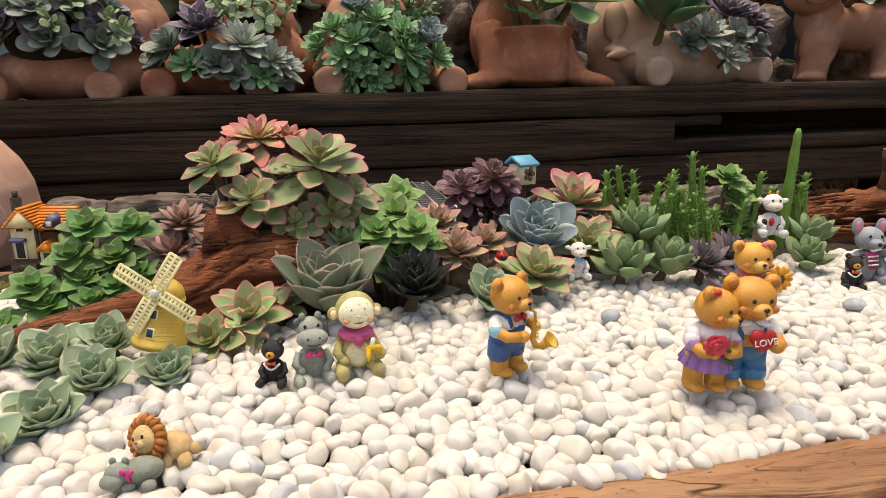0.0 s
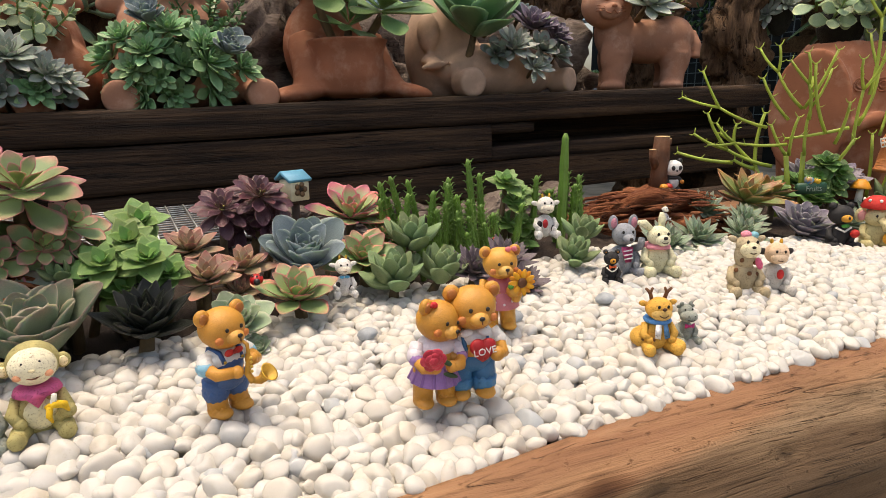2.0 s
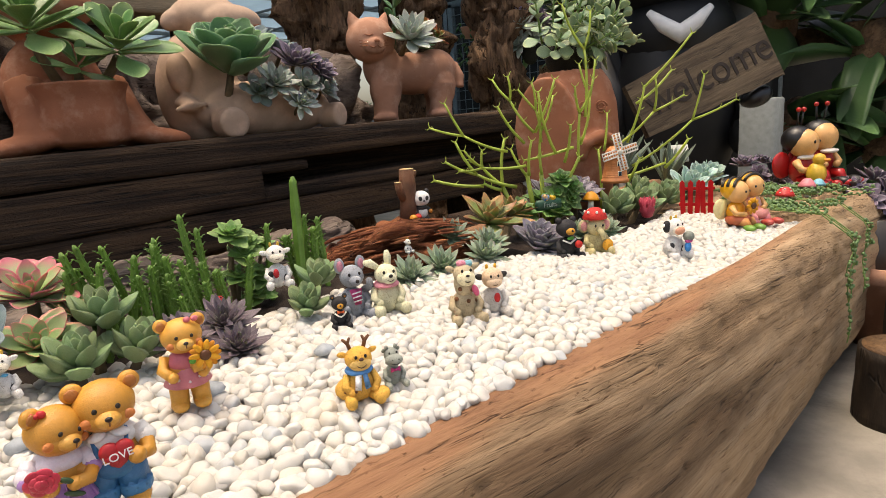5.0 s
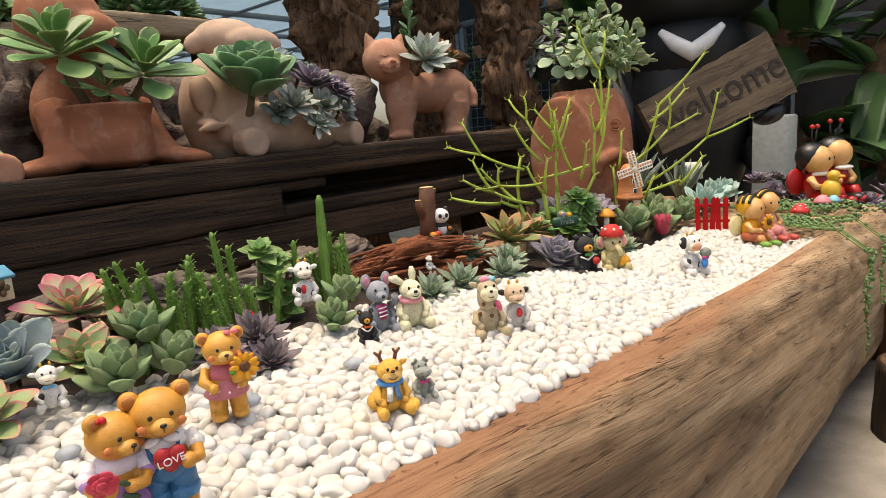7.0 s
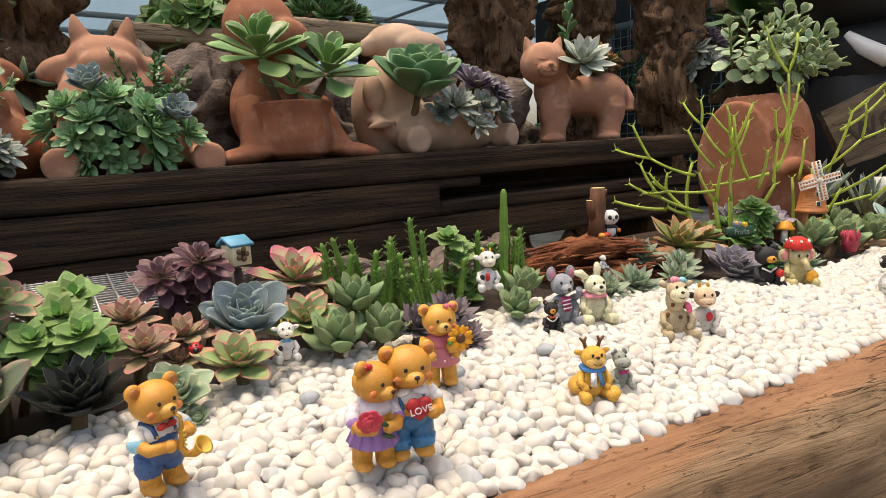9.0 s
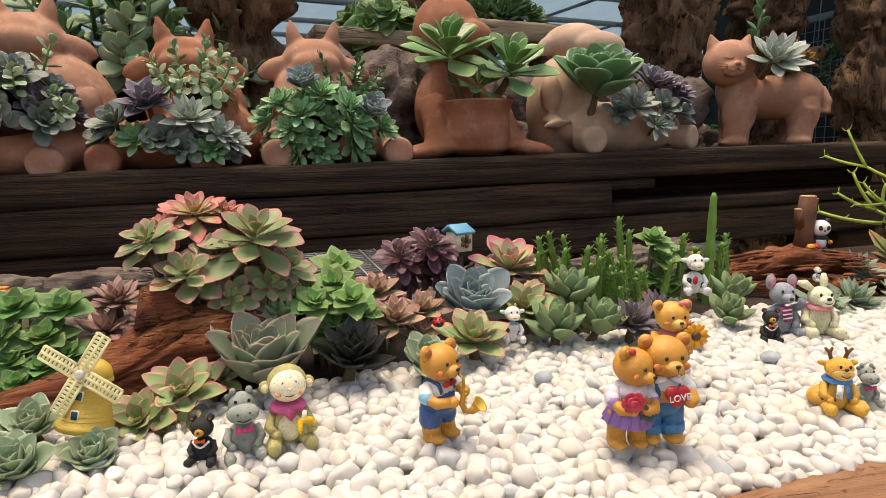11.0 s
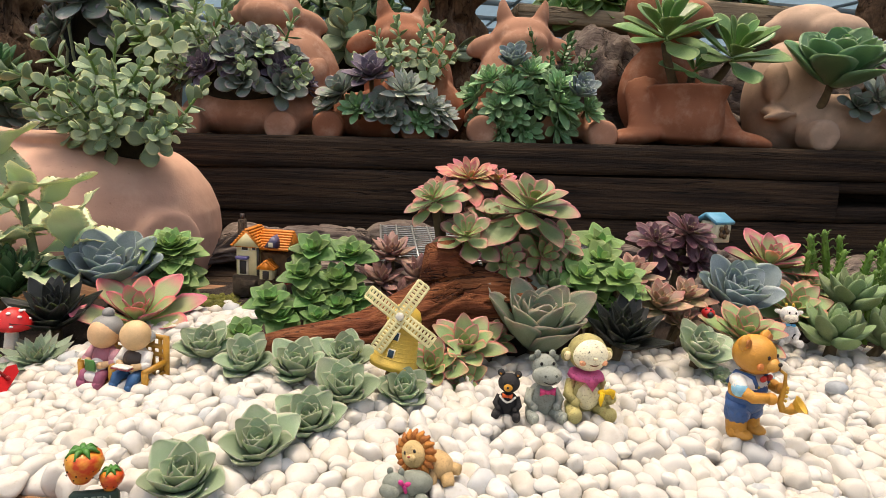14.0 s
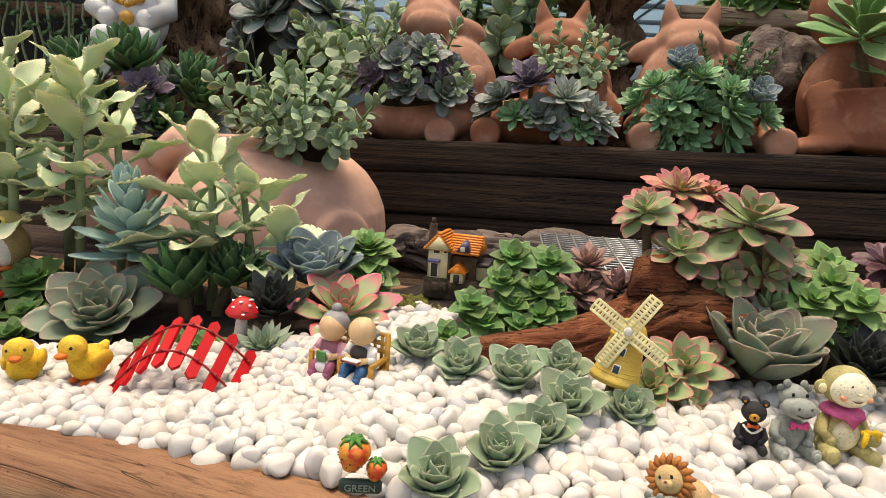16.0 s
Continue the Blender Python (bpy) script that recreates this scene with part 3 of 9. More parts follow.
# ---- the beam behind ----
def timber(x0, x1, y0, y1, z0, z1, seed, rough=0.0018, rise=0.0):
    prof = dense([(y0, z0), (y0, z1), (y1, z1), (y1, z0)], 0.012)
    rows = []
    n = int((x1 - x0) / 0.02)
    for i in range(n + 1):
        x = x0 + (x1 - x0) * i / n
        row = []
        for y, z in prof:
            k = noise.noise(Vector((x * 2.2, y * 9, z * 22 + seed))) * rough + noise.noise(Vector((x * 7, y * 40, z * 90 + seed))) * rough * 0.6
            g = abs(noise.noise(Vector((x * 0.9, seed, z * 26))))
            k -= rough * 1.4 * max(0.0, 0.1 - g) / 0.1
            c = Vector((0, y - (y0 + y1) / 2, z - (z0 + z1) / 2))
            corner = (abs(c.y) / ((y1 - y0) / 2)) ** 6 * (abs(c.z) / ((z1 - z0) / 2)) ** 6
            d = Vector((0, -1 if y <= y0 + 1e-4 else (1 if y >= y1 - 1e-4 else 0), 1 if z >= z1 - 1e-4 else (-1 if z <= z0 + 1e-4 else 0)))
            row.append((x, y + d.y * (k - 0.0025 * corner), z + d.z * (k - 0.002 * corner) + rise * x))
        rows.append(row)
    return loft(rows)


SITE[0] = BEAM
beam = thing("timber_beam", Matrix(), "dark weathered railway-sleeper beam with long cracks", "beam", kind="structure")
part("beam_plank", timber(-1.5, 2.02, 1.30, 1.62, 0.115, 0.187, 1.0, rise=0.012), M_BEAM, beam)
part("beam_plank", timber(-1.5, 0.955, 1.301, 1.62, 0.018, 0.1175, 5.0, rise=0.0105), M_BEAM, beam)
part("beam_plank", timber(0.955, 2.02, 1.303, 1.62, 0.018, 0.058, 6.0, rise=0.0105), M_BEAM, beam)
part("beam_plank", timber(0.955, 2.02, 1.42, 1.6, 0.057, 0.116, 7.0, rise=0.0105), M_BEAM, beam)
part("splinter_board", timber(0.945, 1.09, 1.306, 1.36, 0.088, 0.1165, 8.0, rise=0.0105), M_BEAM, beam)
part("beam_plank", timber(-1.5, 2.02, 1.306, 1.6, -0.075, 0.0195, 9.0, rise=0.0105), M_BEAM, beam)
for x in (-1.3, 0.45, 1.9):
    part("beam_post", Shape().box((x, 1.46, -0.21), (0.16, 0.2, 0.30), bevel=0.006), M_BEAM, beam)

SITE[0] = Matrix()

# ---- ground ----
gv, gf = [], []
for i in range(41):
    for j in range(41):
        x, y = -20 + i, -16 + j
        gv.append((x, y, -0.363 + 0.002 * noise.noise(Vector((x, y, 0)))))
for i in range(40):
    for j in range(40):
        a = i * 41 + j
        gf.append((a, a + 41, a + 42, a + 1))
thing("ground", Matrix(), "pale worn concrete floor of the garden shed", "floor", kind="structure", data=Shape().add(gv, gf).mesh("ground", plain("worn_floor", C("968f83"), 0.9, 0.6, 16, 0.6, 0.004)))

# ---- succulents in the trough ----
L_ECHE = leaf_mat("pale_echeveria", C("7d9070"), C("90997c"), C("a39f8c"), 0.5, 0.9, 0.85, 0.35, C("7f9a74"))
L_GREY = leaf_mat("grey_echeveria", C("687760"), C("8a786a"), C("a08a7c"), 0.5, 0.93, 0.86, 0.22, C("627a5c"))
L_BLACK = leaf_mat("black_echeveria", C("1a1d19"), C("1c1b1a"), C("282b27"), 0.32, 0.9, 0.92, 0.05, C("232c20"))
L_AEON = leaf_mat("variegated_aeonium", C("6e7e50"), C("a86c66"), C("b36468"), 0.42, 0.86, 0.72, 0.08, C("93ad6c"))
L_AEON_RED = leaf_mat("red_aeonium", C("a08862"), C("a85050"), C("b05a58"), 0.45, 0.7, 0.6, 0.1, C("8d9a5a"))
L_GREEN = leaf_mat("green_sedum", C("5c7d3c"), C("75904c"), C("6f8c47"), 0.5, 0.9, 0.85, 0.12, C("6c9348"))
L_GREEN2 = leaf_mat("deep_green_sedum", C("4a6a30"), C("627f40"), C("5d7b3c"), 0.48, 0.88, 0.85, 0.1, C("6d9a4c"))
L_MAUVE = leaf_mat("mauve_graptopetalum", C("8a655c"), C("9c6f68"), C("96766a"), 0.5, 0.85, 0.85, 0.2, C("7f6656"))
L_BROWN = leaf_mat("bronze_echeveria", C("8c735c"), C("a06a5c"), C("a87c6c"), 0.45, 0.8, 0.75, 0.15, C("8a8a5c"))
L_PURPLE = leaf_mat("purple_aeonium", C("4c2833"), C("5f343e"), C("80505a"), 0.32, 0.9, 0.85, 0.1, C("6a4a48"))
L_BLUE = leaf_mat("blue_echeveria", C("66767b"), C("7d8c90"), C("98a4a4"), 0.52, 0.92, 0.9, 0.35, C("71847f"))
L_REDGREEN = leaf_mat("red_edged_echeveria", C("8f9a6c"), C("bb5c68"), C("c05a68"), 0.42, 0.8, 0.68, 0.1, C("93b36c"))
L_FUZZ = leaf_mat("felt_leaf", C("62764a"), C("6f8155"), C("7b8c64"), 0.75, 0.92, 0.9, 0.22, C("5f7a50"))
L_SEMP = leaf_mat("dark_houseleek", C("57474f"), C("4b3a44"), C("6b5a62"), 0.5, 0.85, 0.9, 0.25, C("66665c"))
L_STAR = leaf_mat("grey_houseleek", C("6c7e64"), C("7d7464"), C("87937c"), 0.55, 0.9, 0.88, 0.35, C("7a9070"))
L_ORANGE = leaf_mat("orange_sedum", C("6a7540"), C("93673f"), C("966a45"), 0.4, 0.7, 0.78, 0.08, C("7c8a4c"))
L_VIOLET = leaf_mat("violet_echeveria", C("6b6570"), C("77697a"), C("8a8288"), 0.5, 0.9, 0.9, 0.35, C("717a74"))
L_JADE = leaf_mat("deep_green_leaf", C("3f6238"), C("4f7244"), C("517446"), 0.38, 0.9, 0.9, 0.1, C("4a6f3d"))
L_CREAM = leaf_mat("cream_variegated_leaf", C("b3c197"), C("e4deb0"), C("ebe2b0"), 0.6, 0.92, 0.74, 0.25, C("98b188"))
L_PALE = leaf_mat("powder_blue_leaf", C("8ba9a0"), C("9db4a8"), C("a3b8ac"), 0.55, 0.92, 0.9, 0.4, C("8aa999"))
M_STEM = plain("plant_stem", C("6b5a3f"), 0.8, 0.4, 200, 0.5, 0.002)
M_GREENSTEM = plain("green_stem", C("6f8f4a"), 0.55, 0.3, 200, 0.2, 0.001)

L_PINKRIM = leaf_mat("pink_rimmed_leaf", C("7f9560"), C("b07a68"), C("ba6460"), 0.42, 0.88, 0.72, 0.1, C("93b06c"))
PINK = Species("echeveria", L_PINKRIM, 20, (78, 4), 0.32, 0.12, 0.85, W=0.31, T=0.045, tip=0.6, tm=0.6, wb=0.42, cup=0.35, curl=0.05)
ECHE = Species("echeveria", L_ECHE, 20, (84, 36), 0.35, 0.2, 0.9, W=0.41, T=0.10, tip=0.55, tm=0.58, wb=0.5, cup=0.45, curl=0.16)
GREY = Species("echeveria", L_GREY, 30, (87, 38), 0.34, 0.12, 0.95, W=0.3, T=0.07, tip=0.5, tm=0.7, wb=0.5, cup=0.42, curl=0.1)
BLACK = Species("echeveria", L_BLACK, 30, (86, 30), 0.4, 0.25, 0.9, W=0.25, T=0.06, tip=0.75, tm=0.5, wb=0.6, cup=0.35, curl=0.08)
AEON = Species("aeonium", L_AEON, 20, (74, -16), 0.28, 0.14, 0.75, W=0.31, T=0.035, tip=0.66, tm=0.72, wb=0.28, cup=0.3, curl=0.0)
AEONR = Species("aeonium", L_AEON_RED, 24, (75, -5), 0.28, 0.14, 0.75, W=0.21, T=0.04, tip=0.55, tm=0.7, wb=0.3, cup=0.3, curl=0.0)
GREEN = Species("sedum", L_GREEN, 16, (64, -10), 0.3, 0.24, 0.75, W=0.45, T=0.06, tip=0.75, tm=0.42, wb=0.6, cup=0.3, curl=0.08)
GREEN2 = Species("sedum", L_GREEN2, 18, (64, -8), 0.3, 0.22, 0.75, W=0.46, T=0.07, tip=0.72, tm=0.45, wb=0.6, cup=0.35, curl=0.1)
MAUVE = Species("graptopetalum", L_MAUVE, 18, (70, 2), 0.4, 0.3, 0.85, W=0.24, T=0.13, tip=0.7, tm=0.55, wb=0.55, cup=0.1, curl=0.12)
BROWN = Species("echeveria", L_BROWN, 20, (72, 4), 0.35, 0.25, 0.85, W=0.27, T=0.08, tip=0.6, tm=0.6, wb=0.45, cup=0.3, curl=0.12)
PURPLE = Species("aeonium", L_PURPLE, 30, (75, -20), 0.25, 0.1, 0.8, W=0.23, T=0.035, tip=0.4, tm=0.72, wb=0.3, cup=0.35, curl=0.05)
BLUE = Species("echeveria", L_BLUE, 26, (86, 36), 0.4, 0.15, 0.9, W=0.3, T=0.05, tip=0.3, tm=0.66, wb=0.42, cup=0.4, curl=0.08)
REDG = Species("echeveria", L_REDGREEN, 20, (78, 8), 0.32, 0.12, 0.85, W=0.26, T=0.045, tip=0.5, tm=0.68, wb=0.36, cup=0.35, curl=0.06)
FUZZ = Species("felt_succulent", L_FUZZ, 16, (84, 24), 0.45, 0.4, 0.88, W=0.29, T=0.24, tip=0.3, tm=0.6, wb=0.45, cup=0.0, curl=0.1)
SEMP = Species("houseleek", L_SEMP, 46, (82, 6), 0.35, 0.15, 0.85, W=0.18, T=0.05, tip=0.75, tm=0.55, wb=0.6, cup=0.2, curl=0.1)
STAR = Species("houseleek", L_STAR, 37, (82, 6), 0.35, 0.15, 0.85, W=0.2, T=0.05, tip=0.8, tm=0.5, wb=0.7, cup=0.2, curl=0.1)
ORANGE = Species("sedum", L_ORANGE, 18, (75, 8), 0.35, 0.12, 0.85, W=0.24, T=0.06, tip=0.7, tm=0.5, wb=0.5, cup=0.3, curl=0.05)
VIOLET = Species("echeveria", L_VIOLET, 34, (82, 10), 0.35, 0.2, 0.9, W=0.3, T=0.05, tip=0.55, tm=0.62, wb=0.45, cup=0.4, curl=0.12)
JADE = Species("succulent", L_JADE, 30, (86, 30), 0.5, 0.45, 0.9, W=0.19, T=0.10, tip=0.55, tm=0.6, wb=0.55, cup=0.1, curl=0.1)
PALE = Species("pachyphytum", L_PALE, 44, (80, -18), 0.45, 1.5, 1.0, W=0.25, T=0.06, tip=0.4, tm=0.62, wb=0.55, cup=0.2, curl=0.16)


def planted(sp, heads, label, seed, name="", lean=22, toward=-95, n=None, elev=None, lift=None, stem=True, group=""):
    """A plant of one or more rosettes; heads are (x, y, z of the centre, radius[, lean, toward])."""
    rng = random.Random(seed)
    x0, y0 = heads[0][0], heads[0][1]
    base = gz(x0, y0) - 0.009
    ob = thing(name or sp.name + "_plant", Matrix.Translation((x0, y0, base)), label, "succulent", group)
    s = Shape()
    for h in heads:
        x, y, z, R = h[:4]
        R *= 1.2
        ln, tw = (h[4], h[5]) if len(h) > 5 else (lean, toward)
        M = tilt(x - x0, y - y0, z - base - R * 0.25, ln + rng.uniform(-4, 4), tw, rng.uniform(0, 360))
        sp.head(ob, M, R, rng, n, elev, lift)
        top = M @ Vector((0, 0, R * 0.1))
        b = Vector((top.x * 0.6, top.y * 0.6 + 0.004, -0.012))
        s.tube([b, b.lerp(top, 0.5) + Vector((rng.uniform(-1, 1), rng.uniform(0, 1), 0)) * R * 0.15, top], [R * 0.16, R * 0.13, R * 0.1], 0, 8)
    if stem:
        part("stem", s, M_STEM, ob)
    return ob


# the row of pale rosettes
for i, (x, y, z, R) in enumerate([(-0.225, 0.465, 0.026, 0.023), (-0.189, 0.438, 0.026, 0.023), (-0.152, 0.423, 0.028, 0.024), (-0.119, 0.431, 0.034, 0.021), (-0.117, 0.386, 0.028, 0.023), (-0.078, 0.392, 0.024, 0.021), (-0.135, 0.354, 0.022, 0.022), (-0.160, 0.327, 0.02, 0.022), (-0.192, 0.302, 0.016, 0.024)]):
    planted(ECHE, [(x, y, z, R)], "pale grey-green echeveria rosette among white pebbles", 100 + i, lean=22, elev=(82, 24), group="row of pale rosettes")

planted(GREY, [(0.03, 0.468, 0.045, 0.053, 18, -90)], "large grey-green echeveria with cupped pointed leaves", 1, elev=(87, 32))
planted(BLACK, [(0.099, 0.459, 0.045, 0.037, 15, -90)], "near-black pointed echeveria rosette in the bed", 2)
planted(ECHE, [(0.158, 0.448, 0.038, 0.026, 30, -80), (0.168, 0.428, 0.02, 0.012, 20, -90)], "small grey-green echeveria with pinkish rims", 3, elev=(82, 16))
planted(AEON, [(0.031, 0.523, 0.142, 0.042, 25, -80), (-0.05, 0.527, 0.142, 0.027, 35, -130), (-0.024, 0.509, 0.115, 0.029, 35, -100), (0.0, 0.53, 0.125, 0.028, 30, -90), (0.056, 0.522, 0.112, 0.027, 45, -60), (0.04, 0.51, 0.102, 0.025, 60, -75), (0.075, 0.535, 0.09, 0.022, 45, -60), (0.01, 0.505, 0.095, 0.024, 60, -90), (-0.03, 0.53, 0.092, 0.022, 60, -120)], "bushy aeonium with olive green leaves edged in pink", 4, lift=0.3, n=20)
planted(AEONR, [(-0.016, 0.56, 0.162, 0.029, 25, -100), (0.01, 0.565, 0.158, 0.025, 20, -60), (-0.042, 0.555, 0.146, 0.026, 40, -140)], "reddish aeonium heads on woody stems", 5)
planted(GREEN2, [(-0.154, 0.549, 0.091, 0.023), (-0.122, 0.548, 0.088, 0.022), (-0.131, 0.530, 0.069, 0.021), (-0.186, 0.513, 0.053, 0.021), (-0.162, 0.53, 0.072, 0.021), (-0.152, 0.517, 0.055, 0.02), (-0.13, 0.512, 0.05, 0.02), (-0.175, 0.503, 0.042, 0.02), (-0.205, 0.492, 0.03, 0.02), (-0.145, 0.50, 0.042, 0.018), (-0.115, 0.522, 0.055, 0.018)], "spreading clump of bright green sedum rosettes", 6, n=14, lean=28)
planted(MAUVE, [(-0.085, 0.575, 0.085, 0.024), (-0.092, 0.558, 0.062, 0.024), (-0.058, 0.560, 0.066, 0.026), (-0.075, 0.545, 0.05, 0.02)], "clump of mauve-brown fleshy rosettes", 7)
planted(GREEN, [(0.106, 0.541, 0.107, 0.024), (0.076, 0.495, 0.086, 0.021), (0.106, 0.487, 0.088, 0.022), (0.095, 0.51, 0.098, 0.022), (0.12, 0.50, 0.07, 0.02), (0.07, 0.515, 0.07, 0.02), (0.09, 0.49, 0.065, 0.022)], "bright green stacked sedum rosettes", 8, n=14, lean=32)
planted(FUZZ, [(0.052, 0.508, 0.075, 0.026, 40, -100)], "grey-green scalloped kalanchoe leaves", 9, n=10)
planted(PURPLE, [(0.177, 0.578, 0.108, 0.026, 35, -95), (0.212, 0.582, 0.118, 0.028, 30, -80), (0.195, 0.59, 0.09, 0.024, 50, -90), (0.222, 0.575, 0.09, 0.022, 50, -60)], "dark purple aeonium on branching stems", 10)
planted(BROWN, [(0.148, 0.5, 0.062, 0.026), (0.18, 0.516, 0.064, 0.024), (0.142, 0.545, 0.078, 0.024), (0.172, 0.5, 0.045, 0.018)], "bronze-pink echeveria rosettes with pale hearts", 11)
planted(BLUE, [(0.236, 0.531, 0.06, 0.044, 28, -95)], "blue-grey echeveria with rounded leaves", 12)
planted(PINK, [(0.211, 0.469, 0.048, 0.035, 22, -95)], "green echeveria with pink-edged leaves", 13)
planted(REDG, [(0.305, 0.584, 0.09, 0.042, 24, -95)], "bright red-edged green echeveria on a stem", 14)
planted(PINK, [(0.29, 0.52, 0.058, 0.034, 30, -100), (0.325, 0.55, 0.07, 0.022, 30, -60)], "olive echeveria with pink leaf rims", 15)
planted(FUZZ, [(0.306, 0.482, 0.042, 0.032, 16, -100), (0.35, 0.475, 0.042, 0.03, 20, -70), (0.335, 0.505, 0.07, 0.028, 8, -90)], "thick felted green succulent rosettes", 16)
planted(SEMP, [(0.379, 0.462, 0.046, 0.027), (0.425, 0.475, 0.045, 0.03), (0.418, 0.44, 0.03, 0.026)], "dark purple-grey houseleek rosettes", 17, lean=30)
planted(FUZZ, [(0.515, 0.475, 0.036, 0.025, 20, -100), (0.553, 0.505, 0.05, 0.025, 15, -60)], "felted green succulent with fat pointed leaves", 18)
planted(GREEN, [(0.492, 0.571, 0.108, 0.022), (0.515, 0.578, 0.092, 0.02), (0.5, 0.565, 0.085, 0.02), (0.535, 0.585, 0.085, 0.016), (0.495, 0.57, 0.06, 0.022), (0.52, 0.575, 0.055, 0.022), (0.51, 0.565, 0.035, 0.022)], "pale green rosettes on leggy stems", 19, n=16)
for i, (x, y, z, R) in enumerate([(0.672, 0.485, 0.03, 0.032), (0.735, 0.49, 0.03, 0.034), (0.815, 0.483, 0.028, 0.031), (0.86, 0.512, 0.035, 0.03), (0.825, 0.552, 0.05, 0.031)]):
    planted(STAR, [(x, y, z, R)], "grey-green spiky houseleek rosette", 30 + i, lean=28, group="grey houseleeks")
planted(ORANGE, [(0.925, 0.56, 0.062, 0.058, 20, -100), (1.02, 0.59, 0.055, 0.048, 20, -60)], "orange-tipped olive sedum rosettes", 40)
planted(VIOLET, [(0.945, 0.482, 0.022, 0.045, 25, -100)], "violet-grey echeveria rosette beside the bears", 41)
planted(GREEN2, [(1.06, 0.60, 0.05, 0.037), (1.13, 0.575, 0.04, 0.033), (1.165, 0.615, 0.055, 0.033)], "green succulent rosettes at the back of the bed", 42)
planted(VIOLET, [(1.25, 0.60, 0.05, 0.047), (1.32, 0.635, 0.05, 0.047), (1.22, 0.645, 0.055, 0.043)], "cluster of dusky violet echeverias", 43)
planted(STAR, [(1.10, 0.50, 0.01, 0.033), (1.155, 0.48, 0.005, 0.033), (1.19, 0.515, 0.01, 0.033)], "low grey-green rosettes beside the pebbles", 44)
planted(FUZZ, [(1.25, 0.51, 0.03, 0.042), (1.33, 0.50, 0.028, 0.042), (1.385, 0.53, 0.04, 0.04), (1.44, 0.49, 0.02, 0.036), (1.50, 0.515, 0.025, 0.036)], "plump green felted succulents by the fence", 45)
planted(PALE, [(1.60, 0.51, 0.03, 0.048, 20, -110), (1.69, 0.52, 0.035, 0.048, 20, -100), (1.78, 0.53, 0.035, 0.045, 20, -90)], "powder-blue echeveria rosettes near the sign", 46, n=26, lift=0.3, elev=(80, 15))
planted(GREEN2, [(1.16, 0.572, 0.094, 0.026, 30, -120), (1.178, 0.562, 0.078, 0.025, 50, -100), (1.145, 0.575, 0.07, 0.025, 55, -130), (1.165, 0.56, 0.055, 0.024, 60, -110), (1.14, 0.57, 0.045, 0.022, 60, -130)], "stacked green rosettes climbing before the clay planter", 47, n=16)
# the far left of the bed
planted(GREY, [(-0.545, 0.545, 0.005, 0.055, 30, -70)], "large pale green echeveria with ruffled leaves", 50, elev=(80, 12))
planted(PALE, [(-0.545, 0.60, 0.055, 0.045, 12, -70)], "powder-blue succulent with fat pointed leaves", 51, elev=(84, -8), n=42, lift=1.5)
planted(GREEN2, [(-0.645, 0.585, 0.02, 0.035), (-0.625, 0.55, -0.005, 0.026), (-0.66, 0.53, -0.015, 0.026), (-0.61, 0.515, -0.015, 0.026), (-0.68, 0.56, 0.0, 0.026)], "glossy green sedum clump", 52)
planted(JADE, [(-0.478, 0.575, 0.03, 0.047, 8, -90), (-0.44, 0.60, 0.035, 0.04, 8, -60)], "dark green succulent with long fat leaves", 53, n=30)
planted(BLACK, [(-0.375, 0.55, 0.022, 0.04, 15, -80)], "black-leaved echeveria rosette in the bed", 54)
planted(GREEN2, [(-0.45, 0.513, -0.008, 0.02), (-0.425, 0.508, -0.006, 0.02), (-0.47, 0.50, -0.012, 0.018)], "small green rosettes under the toadstool", 55)
planted(STAR, [(-0.363, 0.497, 0.004, 0.026, 15, -80)], "small green houseleek rosette", 56)
planted(REDG, [(-0.315, 0.575, 0.022, 0.05, 28, -80)], "red-edged echeveria with spread leaves", 57)
planted(BLUE, [(-0.36, 0.635, 0.04, 0.055, 20, -90)], "upright blue-grey echeveria with curled leaves", 58, elev=(82, 35))
planted(GREEN, [(-0.31, 0.655, 0.068, 0.03, 25, -80), (-0.305, 0.64, 0.045, 0.028, 40, -70), (-0.285, 0.625, 0.015, 0.022, 25, -80)], "bright green succulent with dense leaf spirals", 59, n=34)
planted(PINK, [(-0.03, 0.447, 0.04, 0.03, 30, -100), (-0.055, 0.43, 0.03, 0.024, 40, -110), (-0.005, 0.462, 0.04, 0.018, 30, -70), (-0.035, 0.425, 0.022, 0.02, 50, -90)], "green echeveria with red margins in front of the driftwood", 60)

# ---- terracotta planters on the beam ----
def clay(name, shape, mat, x, y, z, label, voxel=0.006, yaw=0.0, soften=4, size=1.0):
    """A thrown and modelled clay planter: forms fused into one skin."""
    ob = thing(name, pose(x, y, z, 0, 0, yaw) @ Matrix.Scale(size, 4), label, "planter", data=shape.mesh(name, mat))
    r = ob.modifiers.new("fuse", "REMESH")
    r.mode, r.voxel_size, r.use_smooth_shade = "VOXEL", voxel, True
    s = ob.modifiers.new("soften", "SMOOTH")
    s.factor, s.iterations = 0.5, soften
    return ob


def stub(s, x, y, z, r=0.034, depth=0.05, turn=0.0):
    """A short round leg seen end-on."""
    d = Vector((math.sin(radians(turn)), -math.cos(radians(turn)), 0))
    c = Vector((x, y, z))
    s.tube([c - d * depth, c - d * 0.004, c], [r * 0.95, r, r * 0.9], 0, 20)


